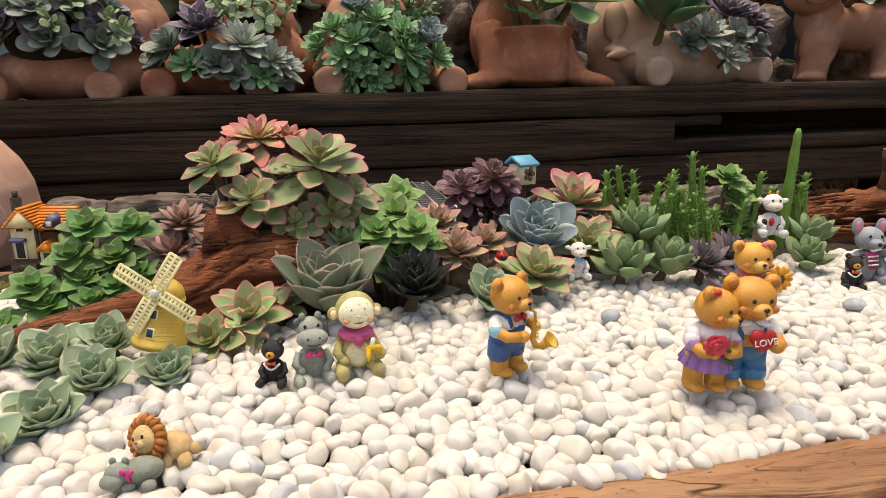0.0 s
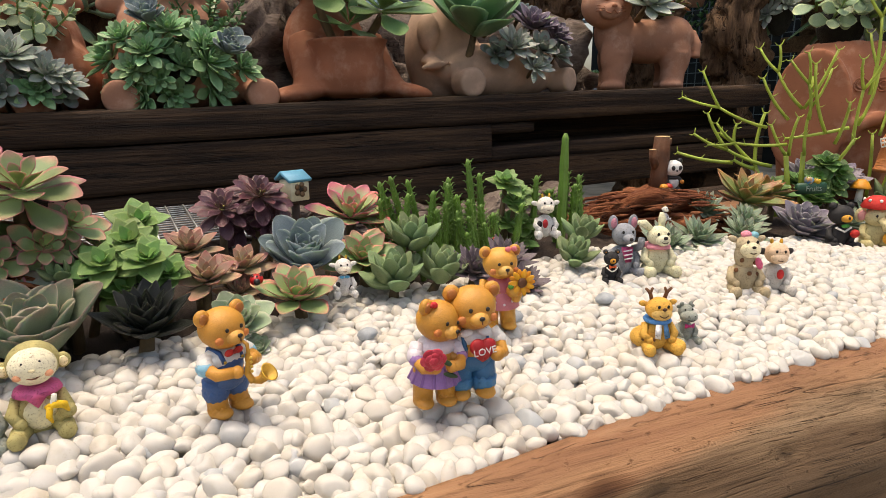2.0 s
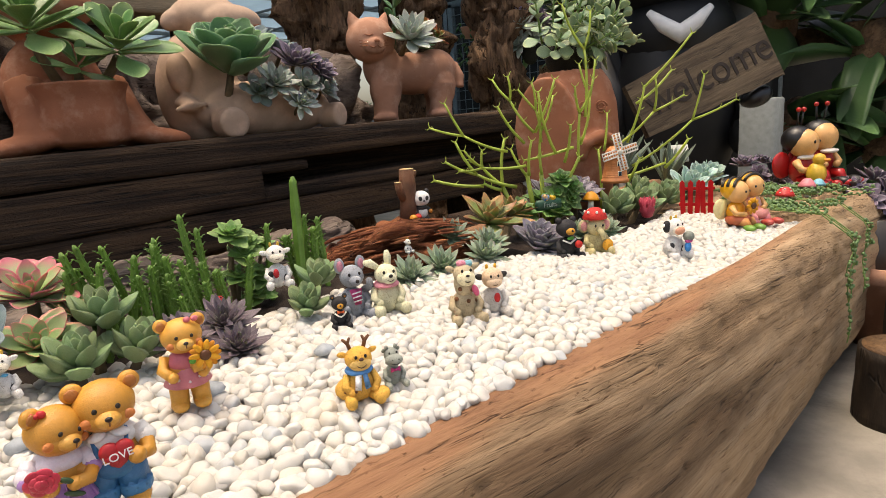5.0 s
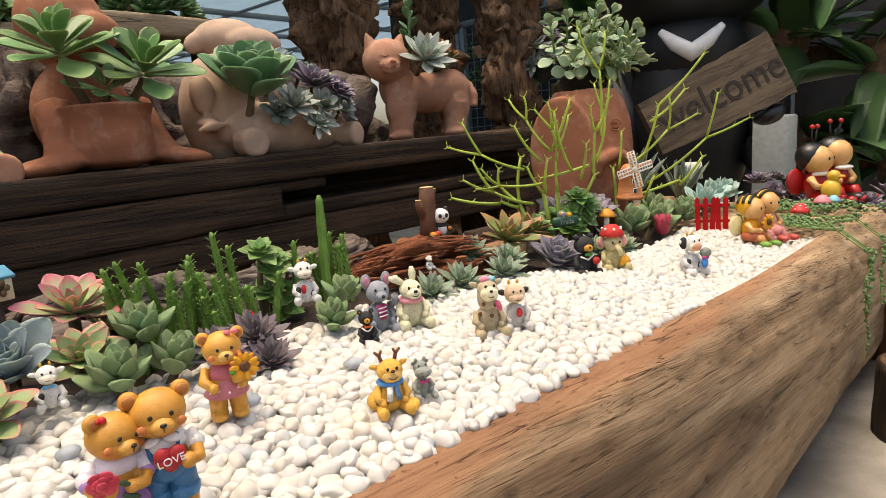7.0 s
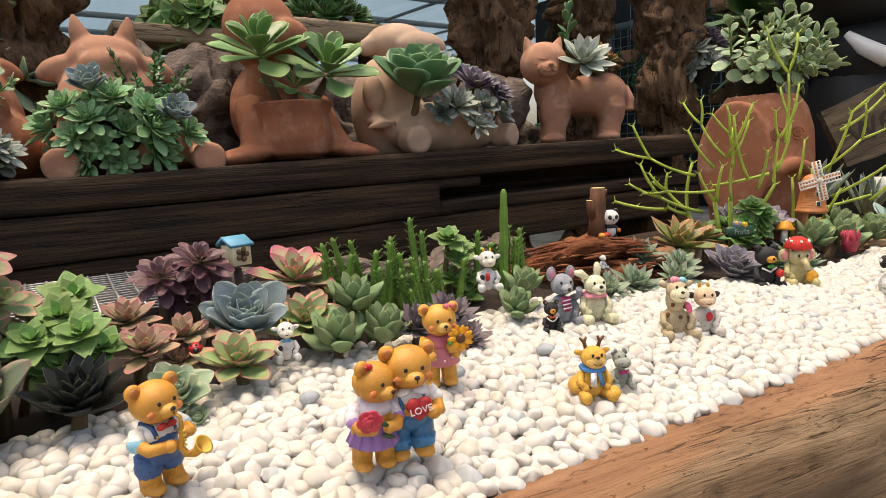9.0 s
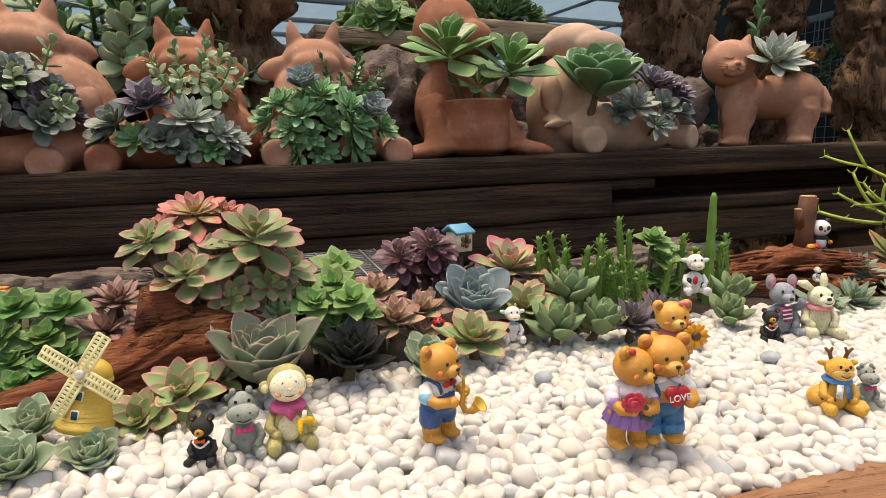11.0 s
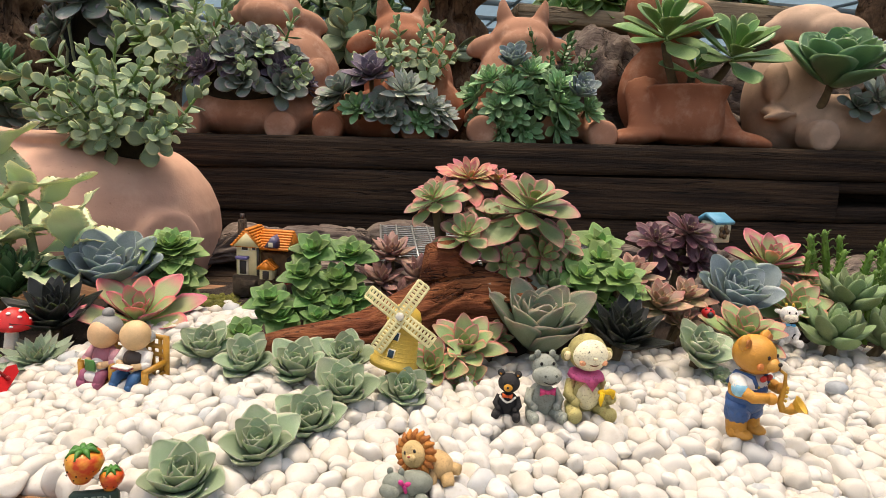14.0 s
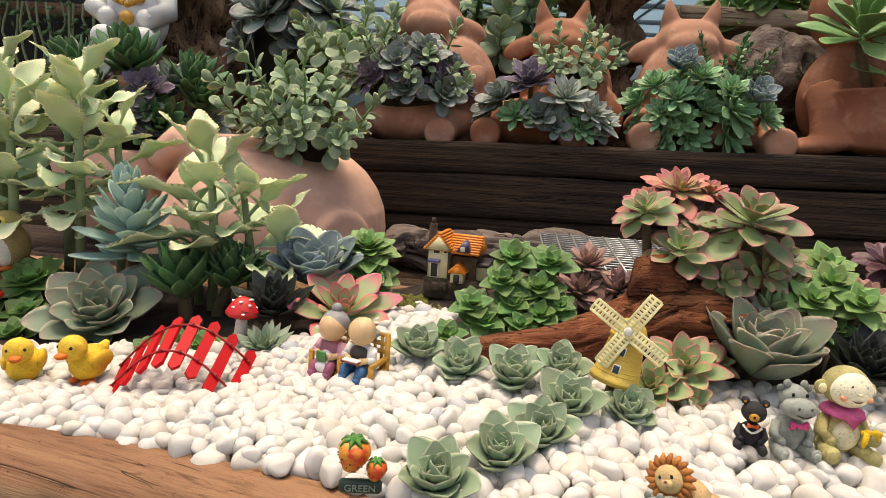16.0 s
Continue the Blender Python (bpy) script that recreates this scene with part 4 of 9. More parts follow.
def pig_planter(x, hump, discs, head, mat, label, snout=True, ears=True):
    s = Shape()
    s.ball((0, 0.0, 0.05), (0.165, 0.10, 0.062), 0, seg=28, rings=16)
    s.ball((hump, 0.09, 0.125), (0.115, 0.09, 0.14), 0, seg=24, rings=16)
    s.ball((hump + 0.012, 0.06, 0.07), (0.132, 0.1, 0.1), 0, seg=24, rings=16)
    s.ball((hump + 0.06, 0.01, 0.135), (0.032, 0.03, 0.055), 0, (0, 20, 0))
    s.ball((hump - 0.08, 0.03, 0.13), (0.03, 0.03, 0.05), 0, (0, -20, 0))
    hx, hz = head
    s.ball((hx, 0.11, hz), (0.082, 0.07, 0.058), 0, seg=24, rings=16)
    s.ball((hx, 0.055, hz - 0.015), (0.06, 0.035, 0.036), 0, seg=20, rings=12)
    if ears:
        for k in (-1, 1):
            s.tube([(hx + k * 0.04, 0.11, hz + 0.035), (hx + k * 0.05, 0.105, hz + 0.065), (hx + k * 0.056, 0.10, hz + 0.1)], [0.026, 0.02, 0.006], 0, 12)
            s.ball((hx + k * 0.098, 0.10, hz - 0.018), (0.05, 0.02, 0.026), 0, (0, k * 25, 0))
    for d in discs:
        stub(s, d, -0.118, 0.022, 0.036, 0.07)
    return clay("animal_planter", s, mat, x, 1.455, 0.185 + 0.012 * x, label)


SITE[0] = BEAM
pig_planter(-0.42, 0.085, (0.085, -0.12), (0.02, 0.30), M_TERRA, "reclining animal terracotta planter with stub legs")
pig_planter(-0.105, 0.055, (-0.125, 0.075), (0.035, 0.255), M_TERRA_RED, "pig-shaped terracotta planter with eared head and round feet")
pig_planter(0.25, -0.02, (-0.13, 0.15), (-0.015, 0.255), M_TERRA, "pig-shaped terracotta planter half hidden by green rosettes")


def legs_planter():
    s = Shape()
    s.lathe([(0.05, 0.0), (0.08, 0.012), (0.088, 0.05), (0.084, 0.1), (0.092, 0.125), (0.098, 0.135), (0.088, 0.138), (0.076, 0.125)], 0, 28, Matrix.Translation((-0.01, -0.05, 0.004)))
    for k, x in ((-1, -0.105), (1, 0.095)):
        s.ball((x + k * 0.035, -0.06, 0.018), (0.075, 0.055, 0.022), 0, (0, k * 8, 0), 24, 12)
        s.tube([(x, -0.05, 0.02), (x - k * 0.004, -0.01, 0.07), (x - k * 0.02, 0.05, 0.14)], [0.042, 0.034, 0.045], 0, 16)
        for j in range(3):
            s.ball((x + k * (0.075 + 0.008 * j), -0.075 + 0.03 * j, 0.012), (0.028, 0.013, 0.012), 0)
    s.ball((-0.02, 0.10, 0.13), (0.11, 0.06, 0.13), 0, seg=24, rings=16)
    s.ball((-0.03, 0.11, 0.335), (0.095, 0.08, 0.1), 0, seg=24, rings=16)
    s.ball((0.02, 0.05, 0.315), (0.06, 0.035, 0.045), 0)
    return clay("animal_planter", s, M_TERRA_RED, 0.625, 1.45, 0.193, "squatting creature planter of brown terracotta with wide feet")


def grey_planter():
    s = Shape()
    s.ball((0.02, 0.0, 0.062), (0.2, 0.10, 0.078), 0, seg=32, rings=18)
    s.ball((-0.125, 0.06, 0.12), (0.105, 0.09, 0.15), 0, seg=28, rings=18)
    s.ball((-0.195, -0.02, 0.085), (0.03, 0.03, 0.02), 0, (0, 10, 30))
    s.ball((-0.2, -0.015, 0.16), (0.03, 0.03, 0.05), 0)
    for k in range(3):
        s.tube([(-0.235 + 0.018 * k, -0.045, 0.07), (-0.19 + 0.015 * k, -0.055, 0.085)], 0.007, 0, 8)
    s.ball((-0.04, 0.14, 0.315), (0.1, 0.08, 0.062), 0, seg=28, rings=16)
    s.ball((0.0, 0.075, 0.30), (0.085, 0.045, 0.045), 0, seg=24, rings=14)
    s.ball((-0.13, 0.13, 0.31), (0.045, 0.02, 0.028), 0, (0, -30, 0))
    stub(s, -0.125, -0.125, 0.032, 0.038, 0.07)
    stub(s, 0.2, -0.10, 0.035, 0.036, 0.06, 25)
    grey = clay("animal_planter", s, M_TERRA_GREY, 1.045, 1.45, 0.198, "weathered grey animal planter with stub legs and a smiling snout")
    part("smile", Shape().tube([(x, 0.073 - 0.045 * math.sqrt(max(0.02, 1 - (x / 0.085) ** 2 - 0.12)), 0.283 + 1.6 * x * x) for x in [-0.064 + 0.016 * i for i in range(9)]], 0.0028, 0, 6), M_TERRA_RED, grey)
    return grey


def cat_planter():
    s = Shape()
    s.ball((0.03, 0, 0.172), (0.165, 0.085, 0.078), 0, seg=34, rings=20)
    s.ball((0.12, 0, 0.18), (0.085, 0.08, 0.08), 0, seg=28, rings=18)
    s.ball((-0.1, 0, 0.2), (0.07, 0.07, 0.09), 0, seg=28, rings=18)
    for x, y in ((-0.11, -0.042), (-0.075, 0.05), (0.12, -0.042), (0.15, 0.045)):
        s.ball((x, y, 0.12), (0.058, 0.045, 0.085), 0, seg=24, rings=16)
        s.tube([(x, y, 0.13), (x - 0.004, y, 0.08), (x - 0.008, y, 0.03), (x - 0.01, y, 0.0)], [0.05, 0.044, 0.042, 0.044], 0, 22)
        s.ball((x - 0.024, y - 0.024, 0.018), (0.044, 0.036, 0.019), 0, seg=20, rings=12)
    s.ball((-0.15, -0.035, 0.288), (0.09, 0.072, 0.078), 0, seg=28, rings=18)
    s.ball((-0.165, -0.098, 0.262), (0.042, 0.022, 0.028), 0)
    s.ball((-0.165, -0.12, 0.276), 0.01, 0)
    for k in (-1, 1):
        s.tube([(-0.15 + k * 0.045, -0.03, 0.32), (-0.15 + k * 0.06, -0.03, 0.36), (-0.15 + k * 0.07, -0.032, 0.385)], [0.034, 0.018, 0.004], 0, 14)
        s.tube([(-0.155 + k * 0.02, -0.098, 0.303), (-0.155 + k * 0.034, -0.1, 0.296), (-0.155 + k * 0.048, -0.09, 0.303)], 0.0035, 0, 6)
    s.tube([(0.19, -0.02, 0.2), (0.205, -0.04, 0.15), (0.2, -0.05, 0.11)], [0.02, 0.02, 0.016], 0, 12)
    cat = clay("animal_planter", s, M_TERRA, 1.634, 1.505, 0.2, "smiling cat-shaped terracotta planter standing on four legs", 0.005, -14, 4, 0.9)
    for k in (-1, 1):
        part("eye", Shape().tube([(-0.152 + k * 0.018, -0.105, 0.3), (-0.152 + k * 0.032, -0.103, 0.294), (-0.152 + k * 0.046, -0.096, 0.3)], [0.0016, 0.0026, 0.0016], 0, 6), M_TERRA_RED, cat)
        part("smile", Shape().tube([(-0.165, -0.121, 0.262), (-0.165 + k * 0.012, -0.12, 0.252), (-0.165 + k * 0.026, -0.115, 0.258)], [0.0018, 0.0024, 0.0016], 0, 6), M_TERRA_RED, cat)
        for j in (-1, 0, 1):
            part("whisker", Shape().tube([(-0.165 + k * 0.03, -0.113, 0.268 + 0.006 * j), (-0.165 + k * 0.055, -0.098, 0.27 + 0.01 * j)], 0.0012, 0, 5), M_TERRA_RED, cat)
    part("nose", Shape().ball((-0.165, -0.122, 0.275), (0.01, 0.006, 0.007), 0), M_TERRA_RED, cat)
    return cat


legs_planter()
grey_planter()
cat_planter()


def round_pot():
    s = Shape()
    prof = [(0.0, 0.0), (0.1, 0.0), (0.13, 0.013), (0.155, 0.034), (0.173, 0.062), (0.186, 0.095), (0.191, 0.13), (0.187, 0.165), (0.174, 0.198), (0.153, 0.227), (0.128, 0.248), (0.105, 0.258), (0.115, 0.272), (0.108, 0.28), (0.09, 0.27), (0.085, 0.24), (0.0, 0.235)]
    s.lathe(prof, 0, 48)
    stub(s, 0.158, -0.128, 0.128, 0.05, 0.09, 48)
    s.ball((-0.12, -0.11, 0.115), (0.06, 0.055, 0.06), 0, seg=24, rings=16)
    s.tube([(-0.11, -0.03, 0.25), (-0.15, -0.04, 0.262), (-0.19, -0.03, 0.23), (-0.2, -0.02, 0.18)], [0.03, 0.03, 0.03, 0.025], 0, 14)
    return clay("round_planter", s, M_TERRA_PALE, -0.565, 1.03, -0.105, "big round pale terracotta pot with moulded knobs", 0.005, 0.0, 5)


SITE[0] = POT
round_pot()
SITE[0] = Matrix()
thing("pot_plinth", Matrix.Translation((-0.612, 1.15, -0.363)), "dark wooden block under the round pot", "block", data=Shape().box((0, 0, 0.112), (0.32, 0.3, 0.224), bevel=0.006).mesh("pot_plinth", M_BEAM))


def snout_pot():
    """An elephant's head as a pot: a barrel body, one broad ear, ringed eyes and a short trunk."""
    R = pose(0, 0, 0, 0, 0, -46.7)
    s = Shape()
    s.lathe([(0.0, 0.0), (0.086, 0.0), (0.098, 0.04), (0.106, 0.11), (0.108, 0.19), (0.103, 0.25), (0.09, 0.295), (0.07, 0.325), (0.06, 0.318), (0.0, 0.312)], 0, 44, R @ Matrix.Translation((0.025, 0, 0)))
    for k, z0, half, high in ((0.0, 0.185, 0.066, 0.125), (-0.012, 0.18, 0.046, 0.1)):
        v = [R @ Vector((-0.052 + half * math.cos(i * math.pi / 20), -0.1 - k - 0.032 * math.cos(i * math.pi / 20), z0 + high * math.sin(i * math.pi / 20))) for i in range(40)]
        w = [p + R @ Vector((0.02, 0.055, 0)) for p in v]
        s.add(v + w, [tuple(range(40)), tuple(range(79, 39, -1))] + [(i, 40 + i, 40 + (i + 1) % 40, (i + 1) % 40) for i in range(40)])
    # cheek and the curled trunk
    s.ball(R @ Vector((0.06, -0.082, 0.1)), (0.04, 0.035, 0.075), 0, (0, 0, -46.7), 22, 14)
    s.tube([R @ Vector(p) for p in ((0.02, -0.108, 0.13), (0.03, -0.118, 0.165), (0.062, -0.12, 0.178), (0.095, -0.1, 0.165), (0.105, -0.085, 0.13))], [0.012, 0.014, 0.015, 0.014, 0.011], 0, 12)
    pot = clay("elephant_planter", s, M_TERRA_RED, 1.43, 0.74, -0.02, "red-brown clay elephant-head planter with a broad flat ear", 0.0045, 0, 3)
    for u in (0.03, 0.07):
        y = -math.sqrt(0.1065 ** 2 - (u - 0.025) ** 2) - 0.0008
        for rad in (0.0125, 0.0065):
            part("eye_ring", Shape().tube([R @ Vector((u + rad * math.cos(i * 0.5236), y, 0.24 + rad * math.sin(i * 0.5236))) for i in range(13)], 0.0019, 0, 6), M_TERRA_RED, pot)
    return pot


snout_pot()
thing("planter_stand", Matrix.Translation((1.40, 0.875, -0.363)), "dark wooden stand under the red clay planter", "stand", data=Shape().box((0, 0, 0.175), (0.3, 0.18, 0.35), bevel=0.006).mesh("planter_stand", M_BEAM))

# ---- foliage of the planters ----
L_DUSK = leaf_mat("dusky_rosette", C("66756a"), C("7a6c70"), C("857e7a"), 0.5, 0.88, 0.88, 0.25, C("566450"))
L_SILVER = leaf_mat("silver_rosette", C("8f9a8e"), C("a39a92"), C("b0aca4"), 0.55, 0.9, 0.85, 0.4, C("7f8f78"))
L_SAGE = leaf_mat("sage_rosette", C("6f9866"), C("88a87a"), C("90ae82"), 0.5, 0.9, 0.85, 0.25, C("76a06a"))
L_PLUM = leaf_mat("plum_rosette", C("5a4c5e"), C("6f5f72"), C("857484"), 0.48, 0.9, 0.85, 0.25, C("5c5a5e"))
L_ROUND = leaf_mat("round_green_leaf", C("788e6c"), C("a2ab74"), C("a8b282"), 0.55, 0.88, 0.82, 0.28, C("67825c"))
L_BIG = leaf_mat("broad_green_leaf", C("557a42"), C("7c965c"), C("8ea26c"), 0.38, 0.9, 0.86, 0.1, C("6a8a4c"))
SAGE = Species("sedum", L_SAGE, 25, (80, 6), 0.32, 0.16, 0.85, W=0.215, T=0.07, tip=0.55, tm=0.68, wb=0.4, cup=0.3, curl=0.1)
DUSK = Species("echeveria", L_DUSK, 16, (75, 5), 0.35, 0.15, 0.85, W=0.32, T=0.06, tip=0.15, tm=0.66, wb=0.32, cup=0.25, curl=0.08)
SILVER = Species("graptopetalum", L_SILVER, 26, (78, 2), 0.35, 0.15, 0.85, W=0.2, T=0.06, tip=0.65, tm=0.6, wb=0.45, cup=0.25, curl=0.12)
PLUM = Species("echeveria", L_PLUM, 24, (78, 8), 0.35, 0.15, 0.85, W=0.26, T=0.05, tip=0.5, tm=0.66, wb=0.4, cup=0.35, curl=0.1)
BROAD = Species("cotyledon", L_BIG, 15, (82, -2), 0.45, 0.3, 0.8, W=0.25, T=0.05, tip=0.15, tm=0.74, wb=0.24, cup=0.25, curl=-0.04)
BROADG = Species("echeveria", leaf_mat("deep_green_rosette", C("4a7048"), C("65895c"), C("7a966c"), 0.4, 0.92, 0.88, 0.15, C("527a4a")), 26, (86, 26), 0.42, 0.25, 0.9, W=0.34, T=0.06, tip=0.28, tm=0.68, wb=0.36, cup=0.32, curl=0.1)
ROUNDL = leaf_arrays(W=0.36, T=0.1, tip=0.05, tm=0.6, wb=0.25, cup=0.12, curl=0.0, seg=6, rings=(0, 0.2, 0.45, 0.68, 0.86, 0.97))


def sprig(arr, mat, rng, pairs=5, length=1.0, leaf=0.34, droop=35, taper=0.6):
    """A shoot with pairs of leaves set crosswise, as one mesh of unit length."""
    v0, f0, uv0 = arr
    hom = np.c_[v0, np.ones(len(v0))]
    V, F, U, o = [], [], [], 0
    s = Shape().tube([(0, 0, 0), (0.02, 0, length * 0.5), (0, 0.01, length)], [0.03, 0.025, 0.018], 0, 6)
    V.append(np.array(s.v)); F += s.f; U += [(0.3, 0.1)] * len(s.v); o = len(s.v)
    for i in range(pairs):
        t = (i + 0.6) / pairs
        for k in (0, 180):
            sc = leaf * (1 - (1 - taper) * t) * rng.uniform(0.85, 1.12)
            e = 70 * t ** 2 + (90 - droop) * 0.25 - droop * 0.35 * (1 - t) + rng.uniform(-10, 10)
            M = pose(0, 0, length * t, 0, 0, i * 90 + k + rng.uniform(-14, 14)) @ pose(0, 0.02, 0, e, 0, 0) @ Matrix.Diagonal((sc, sc, sc, 1))
            V.append((hom @ np.array(M).T)[:, :3])
            F += [tuple(j + o for j in f) for f in f0]
            U += uv0
            o += len(v0)
    return mesh_uv("shoot", np.concatenate(V), F, U, mat)


# near-black colour that paints the shade inside a mound of leaves
M_CORE_SHADE = plain("stem_tangle", C("2b2b1e"), 0.9, 0.6, 90, 0.9, 0.006)


class Shoot:
    """A stem with crossed pairs of separate leaves."""

    def __init__(self, arr, mat, pairs=5, leaf=0.5, droop=30, taper=0.6):
        self.me = mesh_uv("leaf", *arr, mat)
        self.st = Shape().tube([(0, 0, 0), (0.02, 0, 0.5), (0, 0.01, 1.0)], [0.03, 0.025, 0.018], 0, 6).mesh("stem", M_GREENSTEM)
        self.pairs, self.leaf, self.droop, self.taper = pairs, leaf, droop, taper

    def head(self, parent, M, R, rng):
        B = M @ Matrix.Diagonal((R, R, R, 1))
        part("stem", self.st, None, parent, m=B)
        for i in range(self.pairs):
            t = (i + 0.6) / self.pairs
            for k in (0, 180):
                sc = self.leaf * (1 - (1 - self.taper) * t) * rng.uniform(0.8, 1.15)
                e = 70 * t ** 2 + (90 - self.droop) * 0.25 - self.droop * 0.35 * (1 - t) + rng.uniform(-12, 12)
                ob = new("leaf", self.me)
                ob.parent = parent
                ob.matrix_basis = B @ pose(0, 0, t, 0, 0, i * 90 + k + rng.uniform(-16, 16)) @ pose(0, 0.02, 0, e, rng.uniform(-15, 15), 0) @ Matrix.Diagonal((sc, sc, sc, 1))


def dome(name, label, items, c, r, seed, front=0.0):
    """Rosettes or shoots crowded over a rounded mound; items are (meshes, radius, count)."""
    rng = random.Random(seed)
    base = Vector((c[0], c[1], c[2] - r[2] * 0.5))
    ob = thing(name, Matrix.Translation(base), label, "succulent")
    total = sum(i[2] for i in items)
    bag = [(ms, R) for ms, R, k in items for _ in range(k)]
    rng.shuffle(bag)
    for i, (ms, R) in enumerate(bag):
        t = (i + 0.5) / total
        lat = math.asin(1 - t * (1.25 + front))
        az = i * 2.39996 + rng.uniform(-0.3, 0.3)
        n = Vector((math.cos(lat) * math.cos(az), math.cos(lat) * math.sin(az), math.sin(lat)))
        if n.y > 0.55:
            n.y *= -0.6
        p = Vector((n.x * r[0], n.y * r[1], n.z * r[2])) * rng.uniform(0.8, 1.12)
        d = (n * 0.8 + Vector((rng.uniform(-0.25, 0.25), -0.45, 0.5))).normalized()
        q = d.to_track_quat("Z", "Y").to_matrix().to_4x4() @ pose(0, 0, 0, 0, 0, rng.uniform(0, 360))
        k = R * rng.uniform(0.8, 1.15)
        if isinstance(ms, (Species, Shoot)):
            ms.head(ob, Matrix.Translation(p + Vector(c) - base) @ q, k, rng)
            continue
        part("rosette" if R < 0.2 else "shoot", rng.choice(ms), None, ob, m=Matrix.Translation(p + Vector(c) - base) @ q @ Matrix.Diagonal((k, k, k, 1)))
    # added filler ball: its dark colour stands for shade in the gaps
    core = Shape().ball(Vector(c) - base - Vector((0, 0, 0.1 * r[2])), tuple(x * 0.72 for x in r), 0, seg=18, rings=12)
    part("stem_mass", core, M_CORE_SHADE, ob, "dark filler ball standing in for the shade between leaves")
    return ob


RNG = random.Random(77)
H_SAGE = [SAGE.joined(RNG) for _ in range(3)]
H_DUSK = [DUSK.joined(RNG) for _ in range(3)]
H_SILVER = [SILVER.joined(RNG) for _ in range(2)]
H_PLUM = [PLUM.joined(RNG) for _ in range(2)]
H_GREEN = [GREEN2.joined(RNG) for _ in range(2)]
H_JADE = [JADE.joined(RNG) for _ in range(2)]
H_BLUE = [BLUE.joined(RNG) for _ in range(2)]
ROUND = Shoot(leaf_arrays(W=0.4, T=0.08, tip=0.12, tm=0.58, wb=0.2, cup=0.2, curl=-0.04, serr=0.03, seg=8, rings=tuple(i / 12 for i in range(12)) + (0.97,)), L_ROUND, 6, 0.39)
S_ROUND = [sprig(ROUNDL, L_ROUND, RNG, 5, 1.0, 0.5, 30) for _ in range(4)]
S_DARK = [sprig(ROUNDL, L_JADE, RNG, 6, 1.0, 0.3, 10) for _ in range(3)]


KIND = {id(H_SAGE): SAGE, id(H_DUSK): DUSK, id(H_SILVER): SILVER, id(H_PLUM): PLUM, id(H_BLUE): BLUE, id(H_GREEN): GREEN2}


def rosettes(name, label, heads, seed=0):
    """A few placed rosettes in one planter: (meshes, x, y, z, radius, lean, toward)."""
    rng = random.Random(seed)
    x0, y0, z0 = heads[0][1], heads[0][2], min(h[3] for h in heads) - 0.04
    ob = thing(name, Matrix.Translation((x0, y0, z0)), label, "succulent")
    s = Shape()
    for ms, x, y, z, R, ln, tw in heads:
        M = tilt(x - x0, y - y0, z - z0, ln, tw, rng.uniform(0, 360))
        if id(ms) in KIND:
            KIND[id(ms)].head(ob, M, R * 1.12, rng)
        else:
            part("shoot", rng.choice(ms), None, ob, m=M @ Matrix.Diagonal((R, R, R, 1)))
        s.tube([(x - x0, y - y0 + 0.06, max(0.0, z - z0 - 0.05)), (x - x0, y - y0, z - z0 + 0.005)], [R * 0.1, R * 0.09], 0, 8)
    part("stem", s, M_STEM, ob)
    return ob


SITE[0] = BEAM
dome("dusky_succulents", "dense dusky grey-green rosettes spilling from a planter", [(DUSK, 0.056, 17), (ROUND, 0.085, 14), (PLUM, 0.052, 9)], (-0.43, 1.41, 0.305), (0.13, 0.085, 0.085), 201)
dome("round_leaf_kalanchoe", "upright round-leaved grey-green kalanchoe", [(ROUND, 0.13, 7), (GREEN2, 0.07, 4)], (-0.58, 1.46, 0.35), (0.08, 0.07, 0.07), 202)
SITE[0] = POT
dome("round_leaf_kalanchoe", "bushy green kalanchoe growing from the round pot", [(ROUND, 0.078, 20)], (-0.485, 0.955, 0.165), (0.062, 0.045, 0.036), 203)
dome("round_leaf_kalanchoe", "tall round-leaved shoots in the round pot", [(ROUND, 0.09, 5)], (-0.525, 0.975, 0.225), (0.04, 0.03, 0.02), 213)
SITE[0] = BEAM
rosettes("mixed_rosettes", "plum and silver rosettes spilling over a terracotta planter", [(H_PLUM, -0.135, 1.36, 0.318, 0.062, 35, -100), (H_SILVER, -0.055, 1.34, 0.285, 0.058, 40, -80), (H_SILVER, 0.0, 1.34, 0.255, 0.05, 50, -60), (H_SILVER, 0.025, 1.35, 0.24, 0.045, 60, -50), (H_DUSK, -0.11, 1.335, 0.245, 0.05, 60, -95), (H_DUSK, -0.20, 1.36, 0.28, 0.055, 50, -130), (H_DUSK, -0.225, 1.38, 0.255, 0.045, 60, -140), (H_SAGE, -0.16, 1.34, 0.245, 0.045, 60, -110), (H_DUSK, -0.075, 1.33, 0.225, 0.04, 75, -90), (H_SAGE, -0.02, 1.34, 0.225, 0.045, 70, -80), (H_SILVER, -0.04, 1.36, 0.255, 0.05, 50, -70), (H_DUSK, 0.01, 1.36, 0.225, 0.04, 70, -60)], 5)
dome("round_leaf_kalanchoe", "round-leaved kalanchoe shoots in a pig planter", [(ROUND, 0.085, 11)], (-0.045, 1.43, 0.335), (0.055, 0.045, 0.045), 204)
dome("sage_rosettes", "cascade of sage-green sedum rosettes", [(SAGE, 0.06, 14), (SAGE, 0.046, 7)], (0.225, 1.395, 0.265), (0.105, 0.065, 0.085), 205, 0.45)
dome("jade_bush", "dark green small-leaved jade shoots", [(S_DARK, 0.065, 12)], (0.30, 1.47, 0.35), (0.075, 0.04, 0.045), 206)
